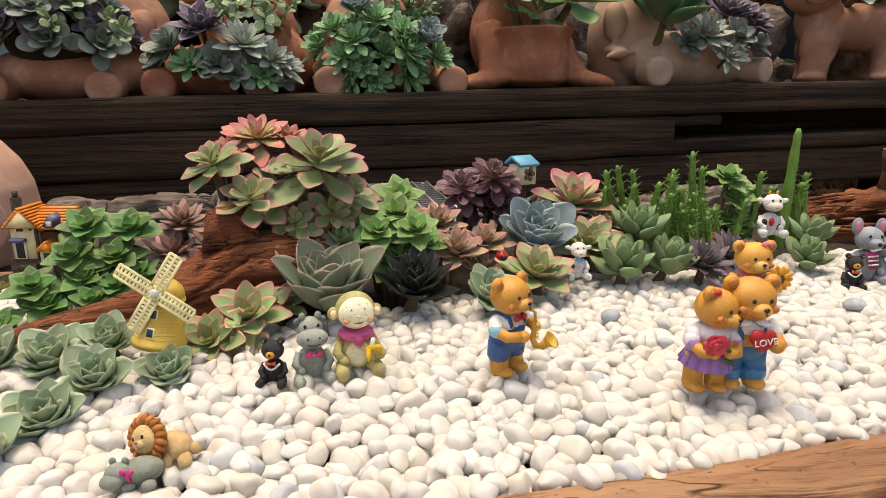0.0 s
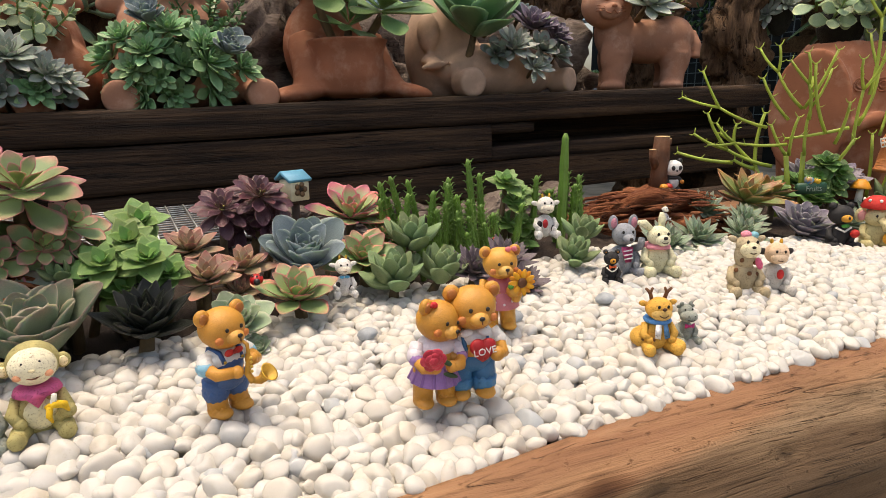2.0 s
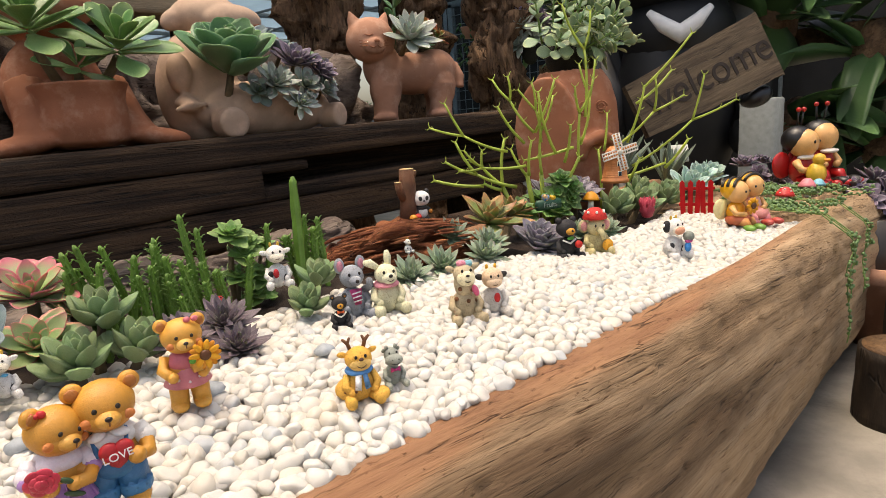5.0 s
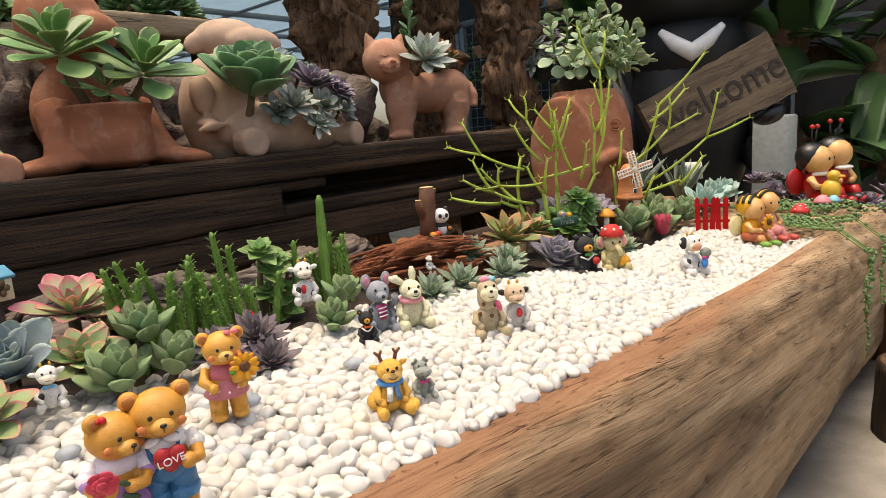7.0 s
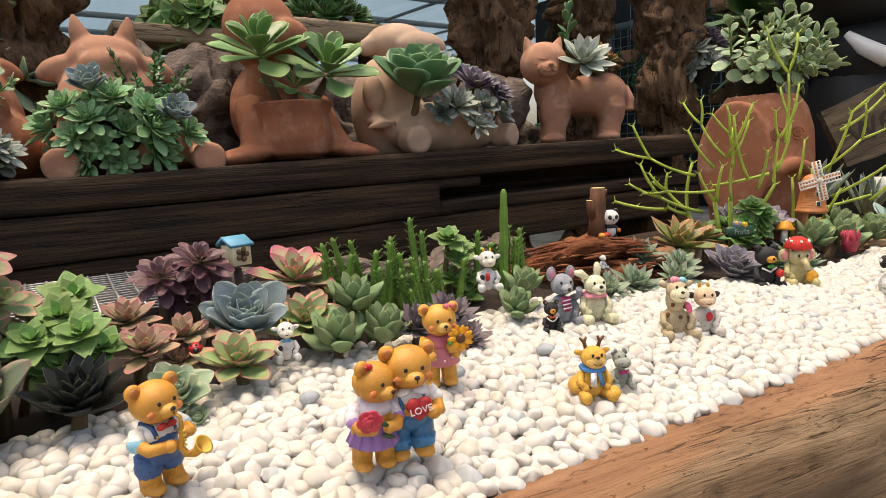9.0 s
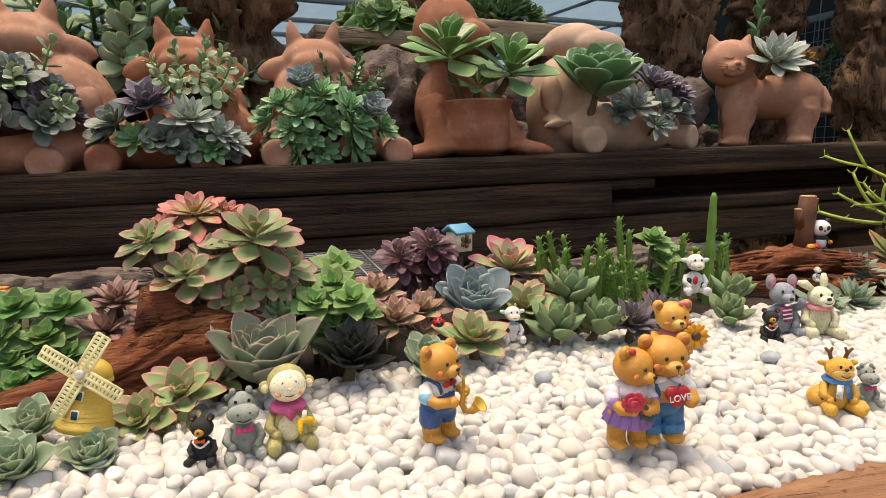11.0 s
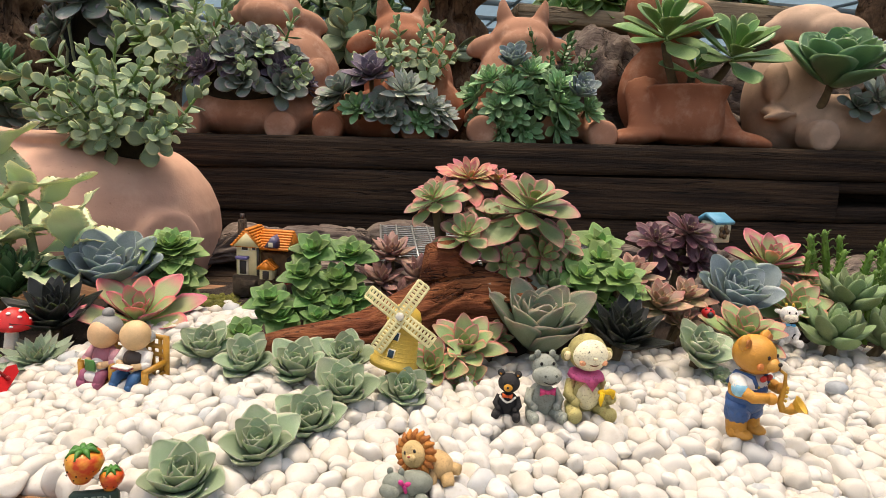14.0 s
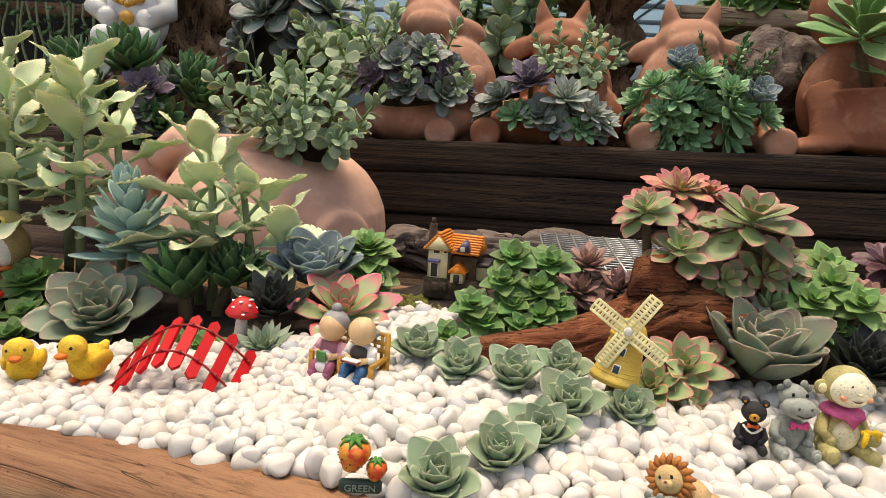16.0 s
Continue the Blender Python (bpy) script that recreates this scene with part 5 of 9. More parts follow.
rosettes("blue_rosette", "blue-grey rosettes at the edge of a planter", [(H_BLUE, 0.335, 1.35, 0.30, 0.05, 50, -70), (H_SAGE, 0.36, 1.36, 0.265, 0.045, 60, -50), (H_BLUE, 0.19, 1.37, 0.36, 0.048, 40, -110)], 6)


def leafy(name, sp, heads, base, label, seed):
    """A plant with separate large leaves; heads (x, y, z, radius, lean, toward, leaves)."""
    rng = random.Random(seed)
    ob = thing(name, Matrix.Translation(base), label, "succulent")
    s = Shape()
    for x, y, z, R, ln, tw, n in heads:
        p = Vector((x, y, z)) - Vector(base)
        M = tilt(p.x, p.y, p.z, ln, tw, rng.uniform(0, 360))
        sp.head(ob, M, R, rng, n)
        s.tube([(p.x * 0.3, p.y * 0.3, -0.01), (p.x * 0.8, p.y * 0.8, p.z * 0.6), p], [0.011, 0.01, 0.009], 0, 8)
    part("stem", s, M_STEM, ob)
    return ob


leafy("cotyledon_plant", BROAD, [(0.545, 1.40, 0.43, 0.135, 26, -110, 18), (0.70, 1.385, 0.39, 0.135, 30, -90, 18), (0.62, 1.40, 0.36, 0.085, 40, -90, 9)], (0.615, 1.41, 0.315), "tall plant with broad pale-edged green leaves", 301)
leafy("large_echeveria", BROADG, [(0.95, 1.38, 0.35, 0.15, 24, -105, 26)], (0.93, 1.42, 0.27), "large deep green echeveria in the grey planter", 302)
rosettes("mixed_rosettes", "violet, silver and grey rosettes crowding the grey planter", [(H_PLUM, 1.14, 1.39, 0.37, 0.07, 30, -90), (H_PLUM, 1.20, 1.38, 0.345, 0.06, 45, -60), (H_SILVER, 1.05, 1.35, 0.315, 0.065, 45, -95), (H_SILVER, 1.10, 1.32, 0.265, 0.048, 65, -90), (H_DUSK, 1.13, 1.34, 0.31, 0.055, 55, -80), (H_DUSK, 1.19, 1.35, 0.30, 0.05, 60, -60), (H_DUSK, 1.0, 1.35, 0.30, 0.045, 60, -110), (H_BLUE, 1.21, 1.40, 0.32, 0.055, 60, -40), (H_BLUE, 1.06, 1.46, 0.41, 0.075, 15, -90), (H_BLUE, 1.15, 1.48, 0.40, 0.06, 10, -60), (H_SAGE, 1.22, 1.46, 0.385, 0.05, 20, -40)], 7)
rosettes("mixed_rosettes", "grey-blue rosette with rusty shoots on the cat planter", [(H_SILVER, 1.595, 1.43, 0.455, 0.1, 45, -110), (H_SAGE, 1.67, 1.48, 0.44, 0.06, 30, -60), (S_DARK, 1.61, 1.53, 0.45, 0.2, 8, 20)], 8)
leafy("bronze_succulent", Species("graptoveria", leaf_mat("rusty_leaf", C("6f8048"), C("a8683f"), C("a87550"), 0.42, 0.7, 0.8, 0.1, C("7f9552")), 16, (75, -5), 0.4, 0.3, 0.85, W=0.24, T=0.06, tip=0.3, tm=0.7, wb=0.35, cup=0.25, curl=0.0), [(1.71, 1.49, 0.49, 0.065, 20, -80, 14), (1.745, 1.47, 0.46, 0.06, 40, -50, 12), (1.675, 1.51, 0.51, 0.055, 15, -100, 10)], (1.70, 1.51, 0.40), "rust and green leaved succulent on the cat planter", 303)
SITE[0] = Matrix()
dome("jade_plant", "thick bush of pale green jade leaves on the clay planter", [(ROUND, 0.105, 20)], (1.47, 0.75, 0.345), (0.07, 0.06, 0.06), 207)
# left of the round pot
dome("spiky_succulents", "grey spiky and green succulents in a planter beside the round pot", [(DUSK, 0.06, 9), (H_JADE, 0.08, 10), (PLUM, 0.05, 6)], (-0.93, 1.22, 0.19), (0.16, 0.1, 0.09), 209)
thing("clay_bowl", Matrix.Translation((-0.93, 1.24, -0.08)), "pale terracotta bowl full of succulents", "planter", data=Shape().lathe([(0.08, 0), (0.13, 0.05), (0.16, 0.15), (0.17, 0.2), (0.155, 0.205), (0.14, 0.18)], 0, 36).mesh("clay_bowl", M_TERRA_PALE))
thing("pot_plinth", Matrix.Translation((-0.93, 1.24, -0.363)), "dark wooden block under the bowl", "block", data=Shape().box((0, 0, 0.1415), (0.3, 0.28, 0.283), bevel=0.006).mesh("pot_plinth", M_BEAM))

# ---- tall cream-edged kalanchoe ----
SERR = leaf_arrays(W=0.26, T=0.02, tip=0.5, tm=0.48, wb=0.16, cup=0.28, curl=-0.24, serr=0.06, wave=0.22, seg=8, rings=tuple(i / 34 for i in range(34)) + (0.985,))
SERR_ME = mesh_uv("leaf", *SERR, L_CREAM)


M_PALESTEM = plain("pale_stem", C("8d9a72"), 0.7, 0.3, 200, 0.3, 0.001)


def kalanchoe(stems, base, label, seed):
    rng = random.Random(seed)
    ob = thing("kalanchoe_plant", Matrix.Translation(base), label, "succulent")
    for x, y, h, top, n in stems:
        p0, p1 = Vector((x - base[0], y - base[1], 0)), Vector((x - base[0] + rng.uniform(-0.01, 0.01), y - base[1], h))
        part("stem", Shape().tube([p0, p0.lerp(p1, 0.5) + Vector((0.003, 0, 0)), p1], [0.0055, 0.005, 0.0035], 0, 8), M_PALESTEM, ob)
        for i in range(n):
            t = 0.38 + 0.62 * i / (n - 1)
            for k in (0, 180):
                L = top * (0.72 + 0.4 * math.sin(math.pi * t)) * rng.uniform(0.85, 1.1)
                e = 14 + 52 * max(0, (t - 0.45) / 0.55) ** 1.2 + rng.uniform(-14, 14)
                leaf = new("leaf", SERR_ME)
                leaf.parent = ob
                leaf.matrix_basis = Matrix.Translation(p0.lerp(p1, t)) @ pose(0, 0, 0, 0, 0, i * 90 + k + rng.uniform(-15, 15) + 20) @ pose(0, 0.004, 0, e, rng.uniform(-25, 25), 0) @ Matrix.Diagonal((L, L, L, 1))
    return ob


kalanchoe([(-0.468, 0.615, 0.165, 0.085, 7), (-0.432, 0.635, 0.12, 0.078, 5), (-0.49, 0.63, 0.125, 0.066, 5), (-0.405, 0.63, 0.095, 0.07, 4)], (-0.465, 0.62, -0.01), "kalanchoe with cream toothed leaves on green stems", 401)
kalanchoe([(-0.632, 0.635, 0.235, 0.078, 8), (-0.60, 0.66, 0.19, 0.07, 6), (-0.70, 0.62, 0.21, 0.078, 7), (-0.735, 0.65, 0.245, 0.076, 8), (-0.665, 0.66, 0.22, 0.074, 7)], (-0.64, 0.64, -0.012), "tall kalanchoe with pale toothed leaves", 402)


# ---- columnar cacti and stick plants ----
M_CACTUS = plain("cactus_skin", C("5f8430"), 0.45, 0.35, 160, 0.4, 0.001)
M_STICK = plain("stick_stems", C("a3b545"), 0.5, 0.35, 60, 0.2, 0.001)
M_BEAD = plain("bead_leaf", C("62804c"), 0.4, 0.3, 200, 0.1, 0.0005)


def cactus(x, y, z, h, r, rng, ob, tips=True, ribs=5):
    r *= 0.62
    s = Shape()
    base = ob.matrix_world.translation
    p = Vector((x, y, z)) - base
    lean = Vector((rng.uniform(-0.28, 0.12), rng.uniform(-0.12, 0.06), 1)) if tips else Vector((0.02, 0.0, 1))
    n = 25
    v, f = [], []
    seg = ribs * 4
    for i in range(n + 1):
        t = i / n
        k = r * (0.8 + 0.25 * math.sin(math.pi * min(1, t * 1.05))) * (1 if t < 0.96 else 1 - ((t - 0.96) / 0.04) ** 2 * 0.6) * (1 + 0.06 * math.sin(t * 26))
        for j in range(seg):
            a = 2 * math.pi * j / seg
            q = k * (1 + 0.16 * math.cos(ribs * a + t * 2.0))
            v.append(p + lean * h * t + Vector((q * math.cos(a), q * math.sin(a), 0)))
    for i in range(n):
        for j in range(seg):
            a, b = i * seg + j, i * seg + (j + 1) % seg
            f.append((a, b, b + seg, a + seg))
    f.append(tuple(range(len(v) - seg, len(v))))
    s.add(v, f)
    if tips:
        up = lean.normalized()
        for i in range(40):
            t = 0.12 + 0.86 * (i / 39) ** 0.8
            a = (i % 4) * math.pi / 2 + (0.4 if i % 8 > 3 else 0) + t * 1.2
            o = Vector((math.cos(a), math.sin(a), 0))
            c = p + lean * h * t + o * r * 0.7
            k = r * 0.5
            s.tube([c - up * k, c + o * k, c + o * k * 1.5 + up * k * 0.7], [r * 0.22, r * 0.3, r * 0.08], 0, 5)
            if t > 0.5:
                L = 0.0009 + 0.0016 * (t - 0.5)
                e = c + o * k * 1.3 + up * k * 0.4
                s.tube([e, e + o * L + up * L * 0.9, e + o * L * 2.1 + up * L * 0.9], [r * 0.13, r * 0.14, r * 0.03], 1, 5)
    return part("column", s, [M_CACTUS, M_GREENSTEM], ob)


def cacti():
    rng = random.Random(9)
    ob = thing("cactus_clump", Matrix.Translation((0.40, 0.555, 0.01)), "clump of small green columnar cacti with leafy tips", "cactus")
    for x, y, h, r in [(0.335, 0.56, 0.085, 0.005), (0.352, 0.555, 0.1, 0.0055), (0.362, 0.565, 0.085, 0.005), (0.372, 0.55, 0.09, 0.0055), (0.345, 0.54, 0.07, 0.005), (0.388, 0.565, 0.1, 0.005), (0.40, 0.55, 0.095, 0.0055), (0.412, 0.56, 0.08, 0.005), (0.422, 0.545, 0.085, 0.0055), (0.447, 0.56, 0.115, 0.0055), (0.458, 0.565, 0.1, 0.0055), (0.438, 0.55, 0.07, 0.005), (0.43, 0.53, 0.065, 0.005), (0.405, 0.532, 0.07, 0.005), (0.385, 0.535, 0.075, 0.005), (0.365, 0.535, 0.065, 0.005), (0.418, 0.52, 0.05, 0.005), (0.45, 0.53, 0.055, 0.005), (0.342, 0.548, 0.09, 0.005), (0.357, 0.546, 0.06, 0.005), (0.368, 0.558, 0.105, 0.005), (0.38, 0.548, 0.062, 0.005), (0.393, 0.54, 0.08, 0.005), (0.408, 0.545, 0.1, 0.005), (0.416, 0.535, 0.064, 0.005), (0.428, 0.558, 0.095, 0.005), (0.44, 0.54, 0.08, 0.005), (0.452, 0.548, 0.07, 0.005), (0.465, 0.55, 0.06, 0.005)]:
        cactus(x, y, 0.008, h * 1.1, r * 1.05, rng, ob)
    ob = thing("cactus_clump", Matrix.Translation((0.57, 0.562, 0.01)), "tall smooth green cactus column with shorter ones round it", "cactus")
    cactus(0.568, 0.56, 0.0, 0.158, 0.0085, rng, ob, False, 6)
    for x, y, h, r in [(0.535, 0.575, 0.105, 0.0055), (0.60, 0.575, 0.09, 0.0075), (0.612, 0.57, 0.1, 0.006), (0.585, 0.58, 0.085, 0.009), (0.598, 0.59, 0.105, 0.005), (0.472, 0.545, 0.07, 0.006), (0.488, 0.552, 0.078, 0.006)]:
        cactus(x, y, 0.005, h, r, rng, ob, True, 5)


cacti()


def stick_plant(base, label, limbs, seed):
    """Limbs are (across, up, slope in degrees, length, forks); they fan out in an upright plane."""
    rng = random.Random(seed)
    ob = thing("pencil_plant", Matrix.Translation(base), label, "succulent")
    across, depth = Vector((0.686, -0.727, 0)), Vector((0.727, 0.686, 0))

    def stick(s, p, a, L, r, forks, out=0.0):
        bend = rng.uniform(6, 26) * (1 if math.cos(radians(a)) >= 0 else -1)
        pts = [p]
        for i in range(5):
            d = across * math.cos(radians(a)) + Vector((0, 0, math.sin(radians(a)))) + depth * out
            pts.append(pts[-1] + d.normalized() * L / 5)
            a += bend / 5
        s.tube(pts, [r * (1 - 0.05 * i) for i in range(6)], 0, 7)
        s.ball(pts[-1], r * 0.78, 0, seg=7, rings=5)
        for _ in range(rng.choice((0, 1, 1, 2))):
            q = pts[rng.choice((2, 3, 4))]
            e = Vector((rng.uniform(-1, 1), rng.uniform(-1, 0.4), rng.uniform(-0.1, 0.9))).normalized()
            s.tube([q, q + e * 0.006, q + e * 0.011 + Vector((0, 0, 0.002))], [r * 0.34, r * 0.3, r * 0.12], 0, 5)
        if forks:
            wide = rng.uniform(16, 30)
            for k in (-1, 1):
                stick(s, pts[-1], a + k * wide, L * rng.uniform(0.55, 0.95), r * 0.86, forks - 1, out + rng.uniform(-0.3, 0.2))
        else:
            # a pair of small curled leaves at each tip
            for k in (-1, 1):
                e = (across * math.cos(radians(a + k * 55)) + Vector((0, 0, math.sin(radians(a + k * 55))))) * 0.009
                s.tube([pts[-1], pts[-1] + e * 0.6, pts[-1] + e + Vector((0, 0, 0.003))], [r * 0.42, r * 0.36, r * 0.12], 0, 5)

    for u, v, a, L, forks in limbs:
        s = Shape()
        o = rng.uniform(-0.25, 0.1)
        stick(s, across * u + Vector((0, 0, v)) + depth * rng.uniform(-0.012, 0.006), a, L, 0.0036 if v < 0.09 else 0.003, forks, o)
        part("branch", s, M_STICK, ob)
    if seed == 21:
        # woody feet down into the soil
        for u, v in ((0.006, 0.05), (-0.013, 0.105), (-0.04, 0.105), (-0.086, 0.08)):
            part("foot", Shape().tube([across * u * 0.5 + Vector((0, 0, -0.012)), across * u * 0.8 + Vector((0, 0, v * 0.5)), across * u + Vector((0, 0, v))], [0.0052, 0.0046, 0.004], 0, 8), M_STICK, ob)


stick_plant((1.15, 0.595, 0.0), "pencil plant with bare yellow-green branching sticks", [(0.006, 0.045, 52, 0.099, 0), (0.058, 0.119, 92, 0.09, 1), (0.062, 0.15, 67, 0.09, 1), (-0.013, 0.1, 97, 0.081, 1), (-0.023, 0.178, 134, 0.075, 1), (-0.023, 0.178, 63, 0.1, 0), (-0.013, 0.16, 90, 0.06, 1), (-0.042, 0.1, 125, 0.058, 0), (-0.075, 0.147, 165, 0.09, 1), (0.048, 0.147, -165, 0.094, 0), (-0.042, 0.119, -174, 0.082, 1), (-0.037, 0.1, 94, 0.066, 0), (-0.042, 0.16, 134, 0.085, 0), (-0.089, 0.076, 165, 0.035, 0), (-0.122, 0.085, 178, 0.095, 0), (-0.084, 0.071, 97, 0.1, 0), (0.015, 0.137, 116, 0.12, 0), (-0.089, 0.085, 140, 0.05, 1), (0.07, 0.2, 84, 0.12, 1), (0.03, 0.12, 75, 0.07, 0), (-0.06, 0.08, 168, 0.08, 1)], 21)
stick_plant((1.37, 0.60, 0.0), "leaning pencil plant with long yellow-green sticks", [(-0.004, -0.012, 88, 0.14, 0), (0.003, 0.125, 78, 0.08, 0), (0.012, -0.012, 76, 0.16, 0), (0.05, 0.14, 70, 0.12, 0), (0.085, 0.25, 42, 0.14, 0), (0.07, 0.22, 30, 0.1, 0), (0.02, 0.13, 34, 0.11, 1), (0.016, -0.01, 60, 0.13, 0), (0.06, 0.09, 30, 0.15, 1), (0.022, 0.06, 12, 0.12, 0), (0.135, 0.08, 48, 0.075, 0)], 24)


def pearls():
    rng = random.Random(5)
    ob = thing("string_of_beads", Matrix.Translation((1.565, 0.235, 0.0)), "trailing bead-leaved plant hanging over the wooden edge", "succulent")
    for k in range(46):
        s = Shape()
        hang = k < 5
        x, y = rng.uniform(-0.12, 0.22), rng.uniform(0.0, 0.17)
        if hang:
            x = (-0.16, -0.145, -0.135, -0.015, 0.0)[k]
            pts = [Vector((x, 0.04, 0.008)), Vector((x, -0.04, 0.003)), Vector((x, -0.082, -0.03))]
            L = (0.12, 0.2, 0.06, 0.14, 0.05)[k]
            for i in range(1, 10):
                pts.append(Vector((x + 0.006 * math.sin(i * 1.1 + k), -0.088 - 0.004 * math.sin(i), -0.03 - L * i / 9)))
        else:
            a = rng.uniform(0, 6.28)
            pts = [Vector((x + 0.012 * i * math.cos(a + 0.25 * i), y + 0.012 * i * math.sin(a + 0.25 * i), 0.008 + 0.003 * math.sin(i + k))) for i in range(8)]
        s.tube(pts, 0.0011, 1, 5)
        for i in range(len(pts) - 1):
            for j in range(2 if hang else 3):
                c = pts[i].lerp(pts[i + 1], j / 3) + Vector((rng.uniform(-1, 1), rng.uniform(-1, 0.3), rng.uniform(-0.5, 1))) * 0.0045
                s.ball(c, rng.uniform(0.0026, 0.0042), 0, seg=6, rings=4)
        part("strand", s, [M_BEAD, M_GREENSTEM], ob)


pearls()

# ---- painted resin figurines ----
PAINTS = {}


def paint(h, rough=0.45):
    if (h, rough) not in PAINTS:
        if rough == 0.6:
            PAINTS[(h, rough)] = plain("cast_" + h, scaled(C(h), 1.12), 0.75, 0.24, 230, 0.45, 0.0014)
        else:
            PAINTS[(h, rough)] = plain("resin_" + h, C(h), rough, 0.16, 260, 0.3, 0.001)
    return PAINTS[(h, rough)]


def moulded(h, rough):
    """Paint on a figure modelled at unit height: brushed mottling and a fine cast grain."""
    key = (h, rough, "fig")
    if key not in PAINTS:
        if rough == 0.6:
            m = Nodes("cast_figure_" + h)
            v, c = m.coords(), scaled(C(h), 1.12)
            a = m.ramp(m.noise(v, 4.5, 4), [(0.3, scaled(c, 0.72)), (0.7, scaled(c, 1.14))])
            speck = m.ramp(m.noise(v, 46, 3, 0.7), [(0.33, (0.5, 0.46, 0.4, 1)), (0.45, (1, 1, 1, 1))])
            m.color(m.mix(1.0, a, speck, "MULTIPLY"))
            m.bump(m.noise(v, 70, 4), 0.5, 0.0012)
            PAINTS[key] = m.set(0.72)
        else:
            PAINTS[key] = plain("resin_figure_" + h, C(h), rough, 0.22, 15, 0.4, 0.001)
    return PAINTS[key]


def lettering(txt, size, depth=0.0004):
    cu = bpy.data.curves.new("letters", "FONT")
    cu.body, cu.size, cu.extrude, cu.align_x, cu.align_y = txt, size, depth, "CENTER", "CENTER"
    ob = bpy.data.objects.new("letters", cu)
    me = ob.to_mesh()
    v = [x.co.copy() for x in me.vertices]
    f = [tuple(p.vertices) for p in me.polygons]
    ob.to_mesh_clear()
    bpy.data.objects.remove(ob)
    bpy.data.curves.remove(cu)
    return v, f


class Fig(Shape):
    """A small moulded figure in unit height, facing -y; colours by hex."""

    def __init__(self, rough=0.45):
        self.v, self.f, self.m = [], [], []
        self.hex, self.rough = [], rough

    def k(self, h):
        if h not in self.hex:
            self.hex.append(h)
        return self.hex.index(h)

    def b(self, h, c, r, rot=(0, 0, 0), seg=14, rings=9):
        return self.ball(c, r, self.k(h), rot, seg, rings)

    def both(self, h, c, r, rot=(0, 0, 0), seg=12, rings=8):
        for s in (-1, 1):
            self.ball((c[0] * s, c[1], c[2]), r, self.k(h), (rot[0], rot[1] * s, rot[2] * s), seg, rings)

    def t(self, h, pts, r, seg=10):
        return self.tube(pts, r, self.k(h), seg)

    def limbs(self, h, pts, r):
        for s in (-1, 1):
            self.tube([(p[0] * s, p[1], p[2]) for p in pts], r, self.k(h), 10)
            self.ball((pts[-1][0] * s, pts[-1][1], pts[-1][2]), r[-1] * 1.05, self.k(h), (0, 0, 0), 10, 7)

    def smile(self, h, c, w, drop):
        pts = [(c[0] + w * x, c[1] + 0.55 * w * x * x, c[2] + drop * x * x) for x in (-1, -0.6, -0.2, 0.2, 0.6, 1)]
        self.t(h, pts, 0.008, 5)

    def text(self, h, txt, size, M):
        v, f = lettering(txt, size, size * 0.05)
        self.add([M @ p for p in v], f, self.k(h))

    def place(self, name, x, y, z, H, yaw, label, category, group="", lean=0.0):
        me = self.mesh(name, [moulded(h, self.rough) for h in self.hex])
        m = pose(x, y, z, lean, 0, yaw) @ Matrix.Diagonal((H, H, H, 1))
        ob = new(name, me)
        ob.matrix_world = m
        return tagged(ob, label, category, group)

    def put(self, other, M):
        """Joins another figure into this one."""
        o = len(self.v)
        self.v += [tuple(M @ Vector(p)) for p in other.v]
        self.f += [tuple(i + o for i in f) for f in other.f]
        self.m += [self.k(other.hex[i]) for i in other.m]


FUR, FUR2, DARKC = "cc9038", "d69e48", "1c1410"


def bear(fur=FUR, muz=FUR2, turn=0.0, nod=0.0, leg=None, tip=0.0):
    f = Fig()
    f.limbs(leg or fur, [(0.095, 0.0, 0.33), (0.1, 0.0, 0.16), (0.105, -0.02, 0.06)], [0.1, 0.092, 0.088])
    f.both(fur, (0.105, -0.06, 0.042), (0.085, 0.115, 0.048))
    f.b(fur, (0, 0, 0.42), (0.175, 0.15, 0.2), seg=18, rings=12)
    h = Fig()
    h.b(fur, (0, 0, 0), (0.196, 0.178, 0.172), seg=28, rings=18)
    h.b(fur, (0, -0.03, -0.06), (0.172, 0.155, 0.115), seg=24, rings=14)
    h.both(fur, (0.172, 0.01, 0.122), (0.072, 0.045, 0.072))
    h.both("a8672c", (0.176, -0.028, 0.122), (0.045, 0.018, 0.045))
    h.b(muz, (0, -0.162, -0.055), (0.082, 0.075, 0.062), seg=18, rings=12)
    h.b(DARKC, (0, -0.235, -0.028), (0.024, 0.016, 0.018))
    h.both(DARKC, (0.07, -0.168, 0.022), (0.017, 0.012, 0.019))
    h.both("cc7a3c", (0.125, -0.132, -0.062), (0.045, 0.025, 0.035))
    h.t("7a4a20", [(0, -0.24, -0.04), (0, -0.238, -0.075)], 0.006, 5)
    f.put(h, pose(0, -0.02, 0.77, nod, tip, turn))
    return f


# the bear with a saxophone
f = bear(turn=2)
f.b("33588c", (0, 0, 0.33), (0.185, 0.16, 0.13), seg=18)
f.limbs("33588c", [(0.095, 0.0, 0.33), (0.1, 0.0, 0.22)], [0.112, 0.11])
f.b("e8e6df", (0, -0.005, 0.5), (0.182, 0.152, 0.11), seg=18)
f.b("33588c", (0, -0.04, 0.45), (0.15, 0.13, 0.12), seg=16)
for k in (-1, 1):
    f.t("33588c", [(k * 0.085, -0.14, 0.5), (k * 0.095, -0.1, 0.585), (k * 0.085, 0.07, 0.585), (k * 0.07, 0.15, 0.45)], 0.02, 6)
    f.b("c8a23a", (k * 0.085, -0.15, 0.51), 0.014, (0, 0, 0), 8, 6)
